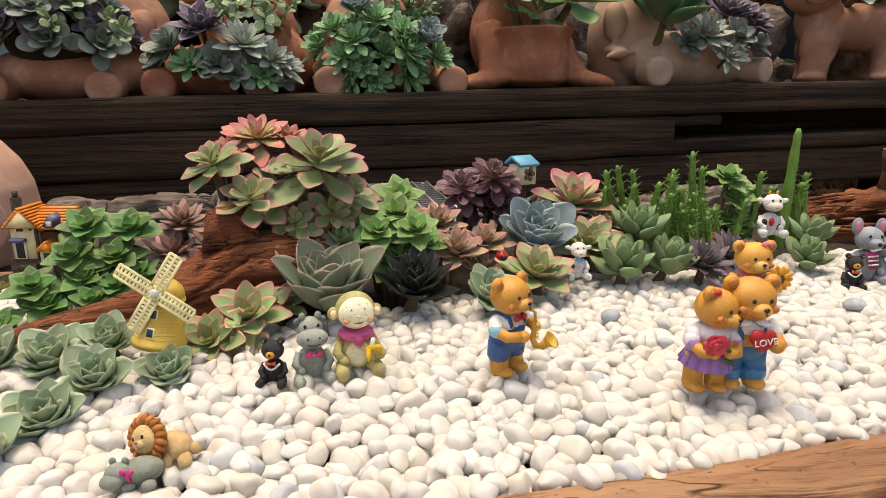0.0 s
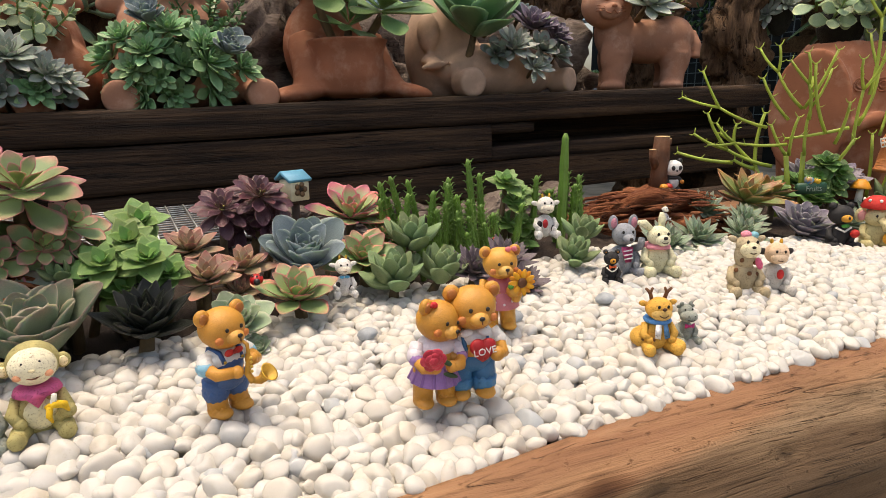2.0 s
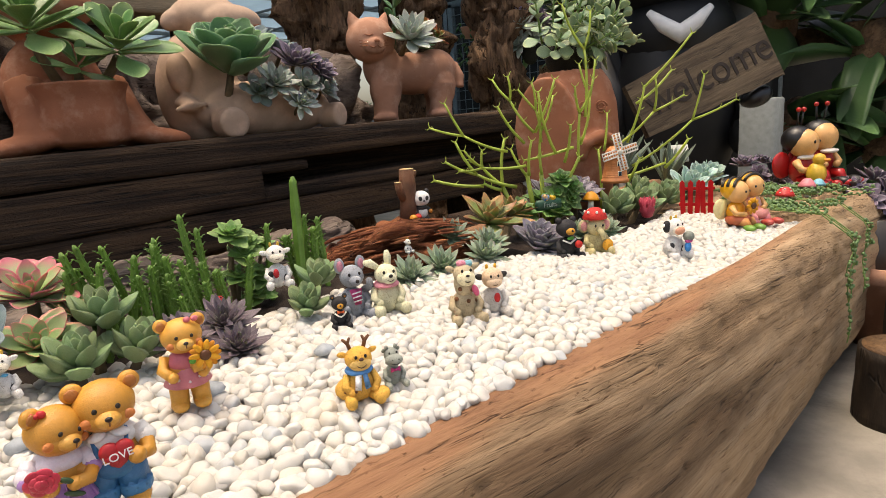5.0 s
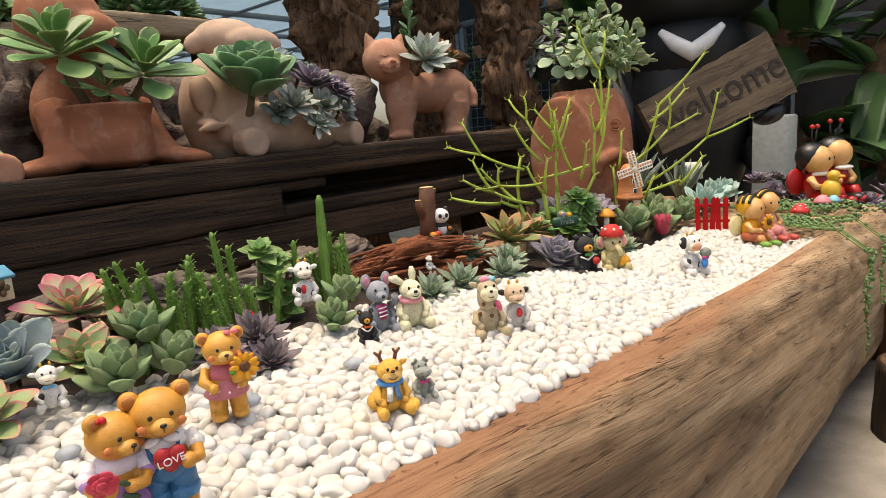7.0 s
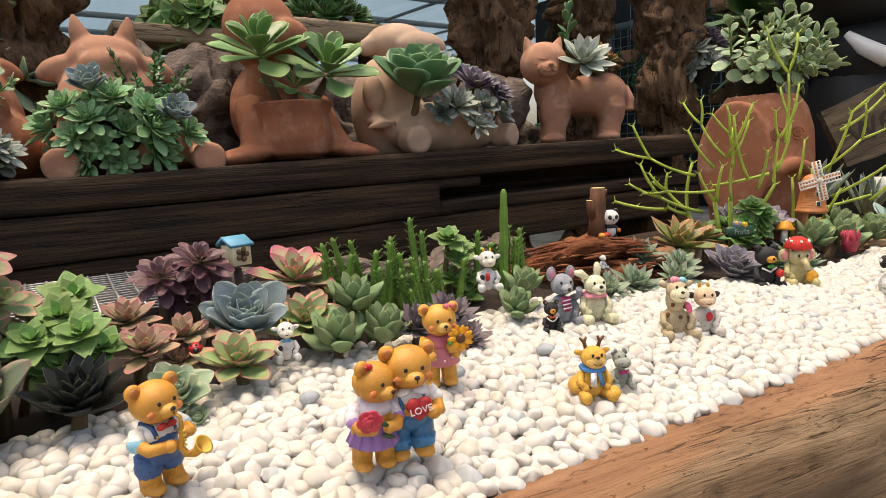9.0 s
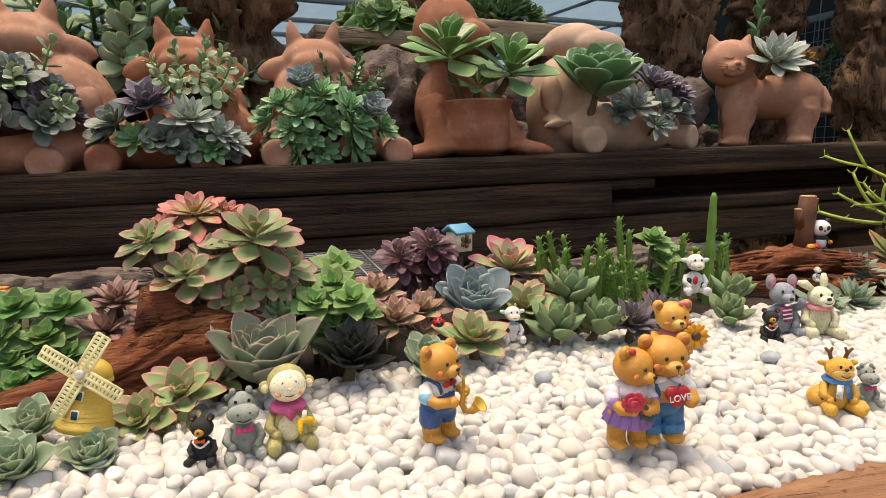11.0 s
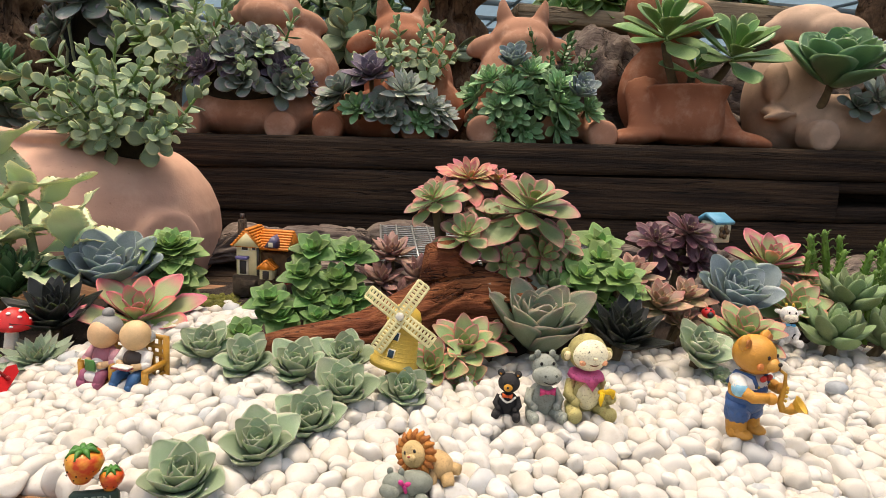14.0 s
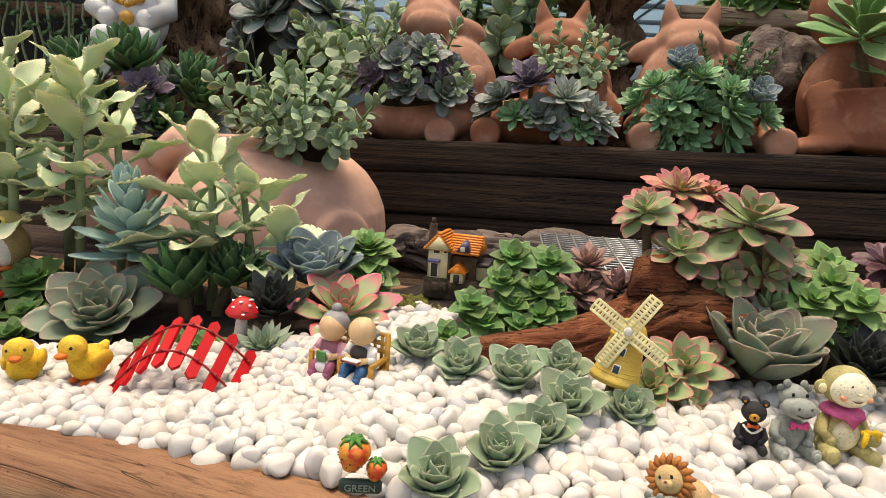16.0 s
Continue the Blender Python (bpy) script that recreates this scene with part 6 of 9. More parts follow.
f.limbs("e8e6df", [(0.165, 0, 0.555), (0.21, -0.05, 0.5)], [0.062, 0.068])
f.limbs("8fc6dc", [(0.208, -0.047, 0.5), (0.216, -0.056, 0.487)], [0.071, 0.069])
f.t(FUR, [(-0.21, -0.06, 0.485), (-0.185, -0.17, 0.44), (-0.06, -0.24, 0.44)], [0.055, 0.052, 0.048])
f.t(FUR, [(0.21, -0.06, 0.485), (0.195, -0.18, 0.46), (0.1, -0.25, 0.5)], [0.055, 0.052, 0.048])
f.b(FUR, (-0.05, -0.25, 0.44), 0.055)
f.b(FUR, (0.09, -0.26, 0.51), 0.055)
for k in (-1, 1):
    f.b("c02a22", (k * 0.045, -0.16, 0.585), (0.045, 0.02, 0.03))
f.b("a02018", (0, -0.17, 0.585), 0.02)
f.t("b8862c", [(0.02, -0.24, 0.7), (0.03, -0.3, 0.67), (0.03, -0.31, 0.55), (0.01, -0.3, 0.42), (0.04, -0.315, 0.35), (0.09, -0.35, 0.34), (0.12, -0.38, 0.38)], [0.012, 0.016, 0.022, 0.028, 0.033, 0.038, 0.05], 10)
f.lathe([(0.045, 0), (0.075, 0.05), (0.085, 0.06), (0.07, 0.055), (0.03, 0.0)], f.k("d6a83c"), 18, Matrix.Translation((0.12, -0.38, 0.38)) @ pose(0, 0, 0, 50, 0, 20))
for i in range(4):
    f.b("d8b04a", (0.03, -0.335, 0.44 + 0.04 * i), 0.014, (0, 0, 0), 8, 6)
f.place("bear_figurine", 0.132, 0.342, 0.0195, 0.0685, 26, "resin bear in blue overalls playing a golden saxophone", "figurine")

# the pair of bears
g = bear(turn=6)
g.b("2f6c9c", (0, 0, 0.35), (0.18, 0.155, 0.14), seg=18)
g.limbs("2f6c9c", [(0.088, 0, 0.36), (0.1, 0, 0.15)], [0.108, 0.106])
g.limbs("3a7aa8", [(0.1, 0, 0.165), (0.1, 0, 0.125)], [0.115, 0.113])
g.b("e9e6e0", (0, -0.005, 0.53), (0.178, 0.152, 0.095), seg=18)
for k in (-1, 1):
    g.t("2f6c9c", [(k * 0.085, -0.15, 0.45), (k * 0.1, -0.11, 0.58), (k * 0.09, 0.06, 0.59)], 0.02, 6)
    g.b("e9e6e0", (k * 0.07, -0.125, 0.59), (0.06, 0.045, 0.022), (25, k * 15, 0))
g.limbs("e9e6e0", [(0.165, 0, 0.555), (0.215, -0.04, 0.48)], [0.06, 0.068])
g.t(FUR, [(0.215, -0.05, 0.47), (0.22, -0.15, 0.41), (0.15, -0.22, 0.43)], [0.054, 0.052, 0.048])
g.t(FUR, [(-0.21, -0.05, 0.47), (-0.2, -0.13, 0.4), (-0.12, -0.17, 0.38)], [0.054, 0.052, 0.048])
g.b(FUR, (0.15, -0.235, 0.44), 0.06)
heart = Fig()
for k in (-1, 1):
    heart.b("b32026", (k * 0.043, 0, 0.03), (0.066, 0.038, 0.066), (0, k * 25, 0))
    heart.t("b32026", [(k * 0.04, 0, 0.016), (k * 0.016, 0, -0.055), (0, 0, -0.095)], [0.055, 0.036, 0.008])
heart.text("f2ecec", "LOVE", 0.078, pose(0.0, -0.05, 0.006, 90, 0, 0) @ pose(0, 0, 0, 0, 0, 8))
g.put(heart, pose(0.035, -0.235, 0.48, 0, 0, 4))
girl = bear(turn=30, nod=4, tip=8)
girl.lathe([(0.215, 0.0), (0.225, 0.012), (0.17, 0.13), (0.125, 0.24), (0.1, 0.25)], girl.k("9a72b4"), 26, Matrix.Translation((0, 0, 0.22)))
for i in range(13):
    a = i * 0.4833
    girl.t("9068ac", [(0.222 * math.cos(a), 0.222 * math.sin(a), 0.225), (0.175 * math.cos(a), 0.175 * math.sin(a), 0.34), (0.13 * math.cos(a), 0.13 * math.sin(a), 0.44)], [0.02, 0.012, 0.004], 6)
girl.b("e6dde4", (0, 0, 0.53), (0.175, 0.15, 0.105), seg=18)
girl.limbs("e6dde4", [(0.16, 0, 0.56), (0.2, -0.06, 0.48)], [0.066, 0.074])
girl.limbs("a884c0", [(0.2, -0.07, 0.475), (0.2, -0.085, 0.46)], [0.066, 0.064])
girl.limbs(FUR, [(0.2, -0.08, 0.46), (0.16, -0.18, 0.41), (0.07, -0.22, 0.42)], [0.054, 0.052, 0.05])
rose = Fig()
rose.b("8f1a2a", (0, 0, 0), (0.085, 0.05, 0.085), seg=18, rings=12)
for ring, count, size in ((0.075, 6, 0.05), (0.045, 5, 0.042), (0.018, 3, 0.034)):
    for i in range(count):
        a = i * 2 * math.pi / count + ring * 30
        rose.b("d23c52" if i % 2 else "bb2a40", (ring * math.cos(a), -0.055 + 0.5 * ring, ring * math.sin(a)), (size, 0.014, size * 0.72), (0, 90 - math.degrees(a), 0), 12, 8)
girl.put(rose, pose(-0.12, -0.29, 0.535, 10, 0, -8))
girl.b("2f4a2a", (0.02, -0.25, 0.47), (0.05, 0.016, 0.022), (0, 30, 0))
girl.b("2f4a2a", (0.06, -0.235, 0.35), (0.07, 0.018, 0.022), (0, 20, 0))
for k in (-1, 1):
    girl.b("c8262c", (-0.1 + k * 0.032, -0.12, 0.935), (0.032, 0.024, 0.028), (0, k * 30, 0))
girl.b("a81c22", (-0.1, -0.135, 0.932), 0.018)
pair = Fig()
pair.put(g, pose(0.155, 0.03, 0.0, 0, 0, 0))
pair.put(girl, pose(-0.18, -0.05, 0.0, 0, 3, 8) @ Matrix.Diagonal((0.92, 0.92, 0.92, 1)))
pair.place("bear_couple_figurine", 0.256, 0.289, 0.019, 0.075, -18, "resin bear couple holding a rose and a red heart", "figurine")

# the bear with a sunflower
f = bear(turn=4, fur="d69c40", muz="dfb05c")
f.lathe([(0.22, 0.0), (0.232, 0.012), (0.165, 0.13), (0.14, 0.2)], f.k("c9757f"), 26, Matrix.Translation((0, 0, 0.27)))
f.b("bf6672", (0, -0.01, 0.5), (0.168, 0.15, 0.13), seg=18)
f.limbs("d69c40", [(0.165, 0, 0.56), (0.22, -0.06, 0.45), (0.14, -0.18, 0.4)], [0.062, 0.058, 0.052])
f.t("d69c40", [(0.22, -0.12, 0.5), (0.12, -0.22, 0.5), (0.04, -0.24, 0.49)], [0.07, 0.07, 0.06])
for i in range(14):
    a = i * math.pi / 7
    f.b("e3a11c" if i % 2 else "d98a14", (0.17 + 0.095 * math.cos(a), -0.27 - 0.012 * (i % 2), 0.6 + 0.095 * math.sin(a)), (0.06, 0.014, 0.03), (0, -math.degrees(a), 0), 10, 6)
f.b("5a3212", (0.17, -0.29, 0.6), (0.055, 0.03, 0.055))
f.b("4a8a2c", (0.05, -0.27, 0.56), (0.035, 0.03, 0.03))
for k in (-1, 1):
    f.b("d8737c", (0.1 + k * 0.035, -0.1, 0.935), (0.035, 0.025, 0.03))
for i in range(9):
    a = -2.6 + i * 0.52
    f.b("f0e2e2", (0.197 * math.cos(a), 0.197 * math.sin(a), 0.33 + 0.03 * (i % 2)), 0.016, (0, 0, 0), 8, 5)
f.place("bear_figurine", 0.3425, 0.366, 0.022, 0.0695, -18, "resin bear in a pink dotted dress holding a sunflower", "figurine")


def sitter(body, face=None, belly=None, wide=1.0):
    """A seated animal of unit height: rounded body, legs forward."""
    f = Fig(0.6)
    f.b(body, (0, 0.02, 0.24), (0.22 * wide, 0.19, 0.26), seg=18, rings=12)
    if belly:
        f.b(belly, (0, -0.11, 0.25), (0.15, 0.09, 0.17))
    f.limbs(body, [(0.14, -0.02, 0.11), (0.2, -0.18, 0.09), (0.21, -0.27, 0.08)], [0.1, 0.088, 0.082])
    f.both(body, (0.21, -0.32, 0.1), (0.08, 0.055, 0.095))
    f.limbs(body, [(0.17, 0, 0.4), (0.24, -0.09, 0.27), (0.17, -0.17, 0.2)], [0.07, 0.062, 0.058])
    return f


def eyes(f, y, z, dx=0.085, r=0.022):
    f.both("15110f", (dx, y, z), (r, r * 0.7, r * 1.25), (0, 0, 0), 8, 6)


def bow(f, h, y, z, s=1.0):
    for k in (-1, 1):
        f.hull([(k * 0.01, y - 0.03 * s, z + 0.02 * s), (k * 0.01, y - 0.03 * s, z - 0.02 * s), (k * 0.1 * s, y - 0.02 * s, z + 0.055 * s), (k * 0.1 * s, y - 0.02 * s, z - 0.05 * s), (k * 0.09 * s, y + 0.02 * s, z + 0.04 * s), (k * 0.09 * s, y + 0.02 * s, z - 0.035 * s), (k * 0.01, y + 0.01, z)], f.k(h))
    f.b(h, (0, y - 0.03 * s, z), 0.028 * s, (0, 0, 0), 8, 6)


# small black bears
def black_bear(H, x, y, z, yaw, label):
    f = sitter("1d1b1c")
    f.b("1d1b1c", (0, -0.02, 0.7), (0.22, 0.19, 0.2), seg=18, rings=12)
    f.both("1d1b1c", (0.17, 0, 0.89), 0.075)
    f.both("b0741f", (0.17, -0.045, 0.89), (0.04, 0.03, 0.04))
    f.b("c08a2c", (0, -0.19, 0.66), (0.09, 0.07, 0.08))
    f.b("15110f", (0, -0.255, 0.68), 0.026)
    eyes(f, -0.2, 0.75, 0.08)
    f.t("e8e4da", [(-0.16, -0.13, 0.46), (-0.07, -0.185, 0.38), (0, -0.19, 0.35), (0.07, -0.185, 0.38), (0.16, -0.13, 0.46)], 0.022, 6)
    bow(f, "d9602c", -0.19, 0.49)
    return f.place("bear_figurine", x, y, z, H, yaw, label, "figurine")


black_bear(0.0315, -0.0135, 0.364, 0.02, -18, "tiny glossy black bear with an orange bow tie")
black_bear(0.035, 0.519, 0.424, 0.017, -28, "tiny black bear leaning by a grey mouse")
f = sitter("201e1f")
f.b("201e1f", (0, -0.02, 0.7), (0.24, 0.2, 0.2), seg=18, rings=12)
f.both("201e1f", (0.18, 0, 0.88), 0.075)
f.b("c08a2c", (0, -0.2, 0.65), (0.11, 0.09, 0.08))
f.b("15110f", (0, -0.28, 0.67), 0.028)
f.t("dcd8d0", [(-0.16, -0.14, 0.46), (0, -0.19, 0.38), (0.16, -0.14, 0.46)], 0.022, 6)
f.b("3f8a35", (0, -0.2, 0.5), (0.09, 0.03, 0.04))
f.b("b3241c", (0.15, -0.28, 0.36), 0.085)
f.place("bear_figurine", 0.936, 0.426, -0.002, 0.066, -28, "black bear figure holding a red apple", "figurine")


def hippo(H, x, y, z, yaw, label, tie):
    c = "8d9288"
    f = sitter(c)
    f.b(c, (0, 0.02, 0.74), (0.18, 0.17, 0.18), seg=18, rings=12)
    f.b(c, (0, -0.14, 0.66), (0.22, 0.16, 0.14), seg=18, rings=12)
    f.both(c, (0.11, 0.02, 0.93), (0.05, 0.04, 0.06))
    f.both("737a70", (0.17, 0.04, 0.86), (0.06, 0.03, 0.05))
    f.both("4a4f48", (0.08, -0.285, 0.71), (0.018, 0.012, 0.018))
    eyes(f, -0.12, 0.83, 0.09)
    f.smile("2b2b28", (0, -0.305, 0.6), 0.14, 0.05)
    f.both("a0a598", (0.21, -0.36, 0.1), (0.055, 0.02, 0.065))
    bow(f, tie, -0.2, 0.45, 1.15)
    return f.place("hippo_figurine", x, y, z, H, yaw, label, "figurine")


hippo(0.045, 0.010, 0.369, 0.0175, 4, "smiling grey hippo figure with a pink bow", "d0447a")
hippo(0.0325, 0.465, 0.289, 0.012, -22, "small grey hippo figure with a pink bow", "c23a78")

f = sitter("a89e66", belly="e4dcb4", wide=1.05)
f.b("a89e66", (0, 0.03, 0.75), (0.235, 0.21, 0.22), seg=20, rings=12)
f.both("a89e66", (0.25, 0.03, 0.72), (0.075, 0.045, 0.085))
f.both("e6d3a8", (0.255, -0.01, 0.72), (0.045, 0.03, 0.055))
f.b("eadfc0", (0, -0.07, 0.745), (0.21, 0.165, 0.195), (8, 0, 0), 22, 14)
f.both("e0a078", (0.13, -0.185, 0.69), (0.042, 0.03, 0.034))
eyes(f, -0.2, 0.82, 0.07, 0.019)
f.b("dccfa8", (0, -0.232, 0.755), (0.03, 0.018, 0.016))
f.smile("7a4a30", (0, -0.226, 0.665), 0.095, 0.045)
f.lathe([(0.22, 0.0), (0.2, 0.05), (0.13, 0.075)], f.k("cf5c8c"), 20, Matrix.Translation((0, 0, 0.455)))
f.hull([(-0.12, -0.2, 0.5), (0.12, -0.2, 0.5), (0.0, -0.235, 0.36), (-0.08, -0.18, 0.5), (0.08, -0.18, 0.5), (0, -0.2, 0.37)], f.k("cf5c8c"))
f.t("e0b51e", [(0.06, -0.26, 0.36), (0.14, -0.31, 0.4), (0.22, -0.29, 0.37), (0.25, -0.26, 0.28)], [0.02, 0.04, 0.04, 0.012])
f.t("e0b51e", [(0.1, -0.3, 0.38), (0.08, -0.31, 0.28), (0.1, -0.28, 0.2)], [0.03, 0.028, 0.01])
f.t("f1ecd6", [(0.13, -0.3, 0.4), (0.15, -0.3, 0.5)], [0.03, 0.024])
f.b("a89e66", (0.24, -0.2, 0.26), 0.075)
f.place("monkey_figurine", 0.0385, 0.37, 0.0195, 0.0545, 2, "seated monkey figure with a pink scarf and a peeled banana", "figurine")

# the lion and the sleeping hippo
f = Fig(0.6)
f.b("c0a070", (0.3, 0.12, 0.32), (0.36, 0.28, 0.27), (0, 12, -20), 20, 14)
f.t("c0a070", [(0.22, -0.05, 0.26), (0.26, -0.22, 0.12), (0.28, -0.26, 0.06)], [0.14, 0.12, 0.11])
f.t("c0a070", [(0.5, 0.0, 0.22), (0.6, -0.14, 0.12), (0.62, -0.2, 0.08)], [0.15, 0.13, 0.11])
f.t("c0a070", [(0.55, 0.15, 0.28), (0.75, 0.1, 0.3)], [0.13, 0.11])
h = Fig(0.6)
h.b("a8682e", (0, 0.06, 0), (0.38, 0.16, 0.38), seg=24, rings=14)
for i in range(18):
    a = i * math.pi / 9
    c, d = math.cos(a), math.sin(a)
    h.t("b0702f" if i % 2 else "9c5c26", [(0.24 * c, -0.04, 0.24 * d), (0.36 * c, -0.06, 0.36 * d), (0.47 * c + 0.04 * d, 0.0, 0.47 * d - 0.04 * c)], [0.06, 0.08, 0.025], 8)
h.b("c8ab76", (0, -0.08, 0), (0.27, 0.17, 0.27), seg=22, rings=14)
h.b("cdb07c", (0, -0.22, -0.07), (0.12, 0.07, 0.09), seg=16)
h.b("a8584a", (0, -0.285, -0.03), (0.035, 0.022, 0.026))
h.smile("4a2c18", (0, -0.28, -0.1), 0.06, 0.03)
eyes(h, -0.225, 0.05, 0.11, 0.032)
h.both("b0804a", (0.27, -0.06, 0.13), (0.07, 0.05, 0.08))
f.put(h, pose(-0.1, -0.12, 0.6, -18, -24, -8))
f.place("lion_figurine", -0.072, 0.305, 0.012, 0.0265, -22, "small lion figure with a brown curly mane", "figurine")
f = Fig(0.6)
f.b("7f8579", (0, 0.1, 0.34), (0.5, 0.34, 0.3), (0, 0, 15), 18, 12)
f.b("868c80", (-0.42, -0.12, 0.42), (0.3, 0.26, 0.26), seg=16)
f.b("868c80", (-0.5, -0.3, 0.34), (0.26, 0.2, 0.18), seg=16)
f.both("6e746a", (0.0, 0.0, 0.0), 0.01)
f.b("868c80", (-0.55, -0.02, 0.68), (0.08, 0.06, 0.1))
f.b("868c80", (-0.28, -0.02, 0.68), (0.08, 0.06, 0.1))
for x in (-0.2, 0.25):
    f.b("7f8579", (x, -0.22, 0.14), (0.17, 0.15, 0.13))
f.t("d03a86", [(-0.18, -0.3, 0.5), (-0.12, -0.26, 0.3)], [0.05, 0.04])
f.b("d03a86", (-0.1, -0.28, 0.52), (0.1, 0.05, 0.06), (0, -30, 0))
f.b("d03a86", (-0.24, -0.32, 0.58), (0.08, 0.05, 0.06), (0, 40, 0))
f.place("hippo_figurine", -0.078, 0.289, 0.011, 0.021, -10, "little grey hippo figure lying down with a pink ribbon", "figurine")

# grey mouse, pale rabbit
f = sitter("8c9096")
f.b("8c9096", (0, -0.03, 0.68), (0.19, 0.18, 0.18), seg=18, rings=12)
f.b("8c9096", (0, -0.2, 0.64), (0.1, 0.1, 0.08))
f.b("2a2422", (0, -0.3, 0.65), 0.03)
f.both("8c9096", (0.17, 0.02, 0.86), (0.085, 0.04, 0.125))
f.both("c08090", (0.17, -0.015, 0.86), (0.05, 0.03, 0.085))
eyes(f, -0.18, 0.74, 0.08)
f.hull([(-0.1, -0.17, 0.5), (0.1, -0.17, 0.5), (0.05, -0.24, 0.27), (-0.05, -0.24, 0.27), (-0.06, -0.14, 0.5), (0.06, -0.14, 0.5)], f.k("cc4a80"))
for i in range(3):
    f.t("e9dfe4", [(-0.07, -0.2 - 0.018 * i, 0.44 - 0.06 * i), (0.07, -0.2 - 0.018 * i, 0.46 - 0.06 * i)], 0.012, 5)
f.t("8c9096", [(0.19, 0, 0.42), (0.26, -0.12, 0.5), (0.22, -0.2, 0.62)], [0.065, 0.06, 0.055])
f.place("mouse_figurine", 0.546, 0.436, 0.017, 0.065, -20, "seated grey mouse figure with a striped pink tie", "figurine")
f = sitter("c9c6a4")
f.b("d2cfae", (0, -0.04, 0.62), (0.18, 0.18, 0.16), seg=18, rings=12)
f.b("d9d6b8", (0, -0.2, 0.58), (0.12, 0.09, 0.09))
f.b("201a18", (0, -0.28, 0.63), (0.035, 0.025, 0.028))
eyes(f, -0.2, 0.68, 0.08)
f.smile("4a3a30", (0, -0.29, 0.55), 0.08, 0.045)
f.t("d2cfae", [(0.06, 0, 0.74), (0.07, 0.02, 0.88), (0.06, 0.02, 0.98)], [0.045, 0.065, 0.03])
f.t("d2cfae", [(-0.1, 0, 0.72), (-0.24, 0.0, 0.82), (-0.33, 0.0, 0.84)], [0.045, 0.07, 0.035])
f.lathe([(0.2, 0), (0.21, 0.03), (0.17, 0.07)], f.k("d58a96"), 18, Matrix.Translation((0, -0.01, 0.43)))
f.place("rabbit_figurine", 0.573, 0.415, 0.020, 0.065, -22, "pale cream rabbit figure with long ears and a pink scarf", "figurine")

# spotted giraffe and calf
f = sitter("a89878")
f.b("b5a586", (0, 0, 0.62), (0.16, 0.16, 0.24), seg=16, rings=12)
f.b("b5a586", (0, -0.04, 0.78), (0.17, 0.17, 0.15), seg=18, rings=12)
f.b("ded4b0", (0, -0.15, 0.73), (0.15, 0.12, 0.13), seg=16)
f.b("2a201a", (0, -0.265, 0.79), (0.03, 0.02, 0.022))
f.smile("4a3626", (0, -0.27, 0.69), 0.08, 0.045)
eyes(f, -0.2, 0.86, 0.07)
f.both("b5a586", (0.2, 0.02, 0.86), (0.09, 0.03, 0.05), (0, -25, 0))
for a, b, c in [(-0.16, -0.1, 0.4), (0.02, -0.16, 0.36), (0.17, -0.08, 0.33), (-0.1, -0.13, 0.56), (0.1, -0.12, 0.52), (-0.2, -0.2, 0.15), (0.18, 0.02, 0.2), (-0.2, 0.02, 0.28)]:
    f.b("6d4526", (a, b, c), (0.036, 0.03, 0.036), (0, 0, 0), 8, 6)
f.b("e08a9c", (-0.03, -0.02, 0.94), (0.08, 0.07, 0.06))
f.b("7fb8c4", (0.09, -0.02, 0.93), (0.07, 0.06, 0.055))
f.b("d05a7c", (0.14, -0.17, 0.52), (0.05, 0.04, 0.1), (0, -20, 0))
f.place("giraffe_figurine", 0.609, 0.34, 0.013, 0.062, -32, "spotted giraffe figure with pink and blue caps", "figurine")
f = sitter("c3bfb8")
f.b("d0b394", (0, -0.06, 0.7), (0.2, 0.18, 0.19), seg=18, rings=12)
f.b("e0c4a4", (0, -0.18, 0.64), (0.15, 0.08, 0.1))
f.smile("5a3a28", (0, -0.26, 0.6), 0.08, 0.04)
eyes(f, -0.22, 0.76, 0.07)
f.both("2a2624", (0.22, 0.0, 0.72), (0.09, 0.04, 0.06), (0, -20, 0))
f.both("c99a2c", (0.08, 0.0, 0.9), (0.03, 0.03, 0.05))
f.b("b52222", (0.03, -0.22, 0.36), (0.06, 0.04, 0.09))
f.place("calf_figurine", 0.640, 0.33, 0.013, 0.055, -34, "small calf figure with a red pendant", "figurine")

# the reindeer
f = sitter("cf9e42", wide=1.0)
f.b("cf9e42", (-0.06, 0.08, 0.16), (0.3, 0.26, 0.18), seg=20, rings=12)
f.b("cf9e42", (0.26, -0.16, 0.1), (0.13, 0.15, 0.1), seg=16)
f.b("d4a042", (0, -0.03, 0.65), (0.2, 0.18, 0.17), seg=18, rings=12)
f.b("dcb468", (0, -0.14, 0.6), (0.16, 0.09, 0.11))
f.b("4a2c1c", (0, -0.22, 0.69), (0.035, 0.025, 0.025))
f.smile("5a3a1c", (0, -0.24, 0.57), 0.09, 0.05)
eyes(f, -0.19, 0.72, 0.07)
f.both("cf9e42", (0.22, 0.02, 0.72), (0.08, 0.03, 0.045), (0, -15, 0))
for k in (-1, 1):
    f.t("6b4428", [(k * 0.1, 0.02, 0.78), (k * 0.13, 0.02, 0.88), (k * 0.2, 0.02, 0.95)], [0.03, 0.03, 0.02], 7)
    f.t("6b4428", [(k * 0.13, 0.02, 0.87), (k * 0.09, 0.02, 0.96)], [0.026, 0.018], 7)
f.lathe([(0.19, 0), (0.21, 0.03), (0.18, 0.07)], f.k("4a86c0"), 18, Matrix.Translation((0, 0, 0.44)))
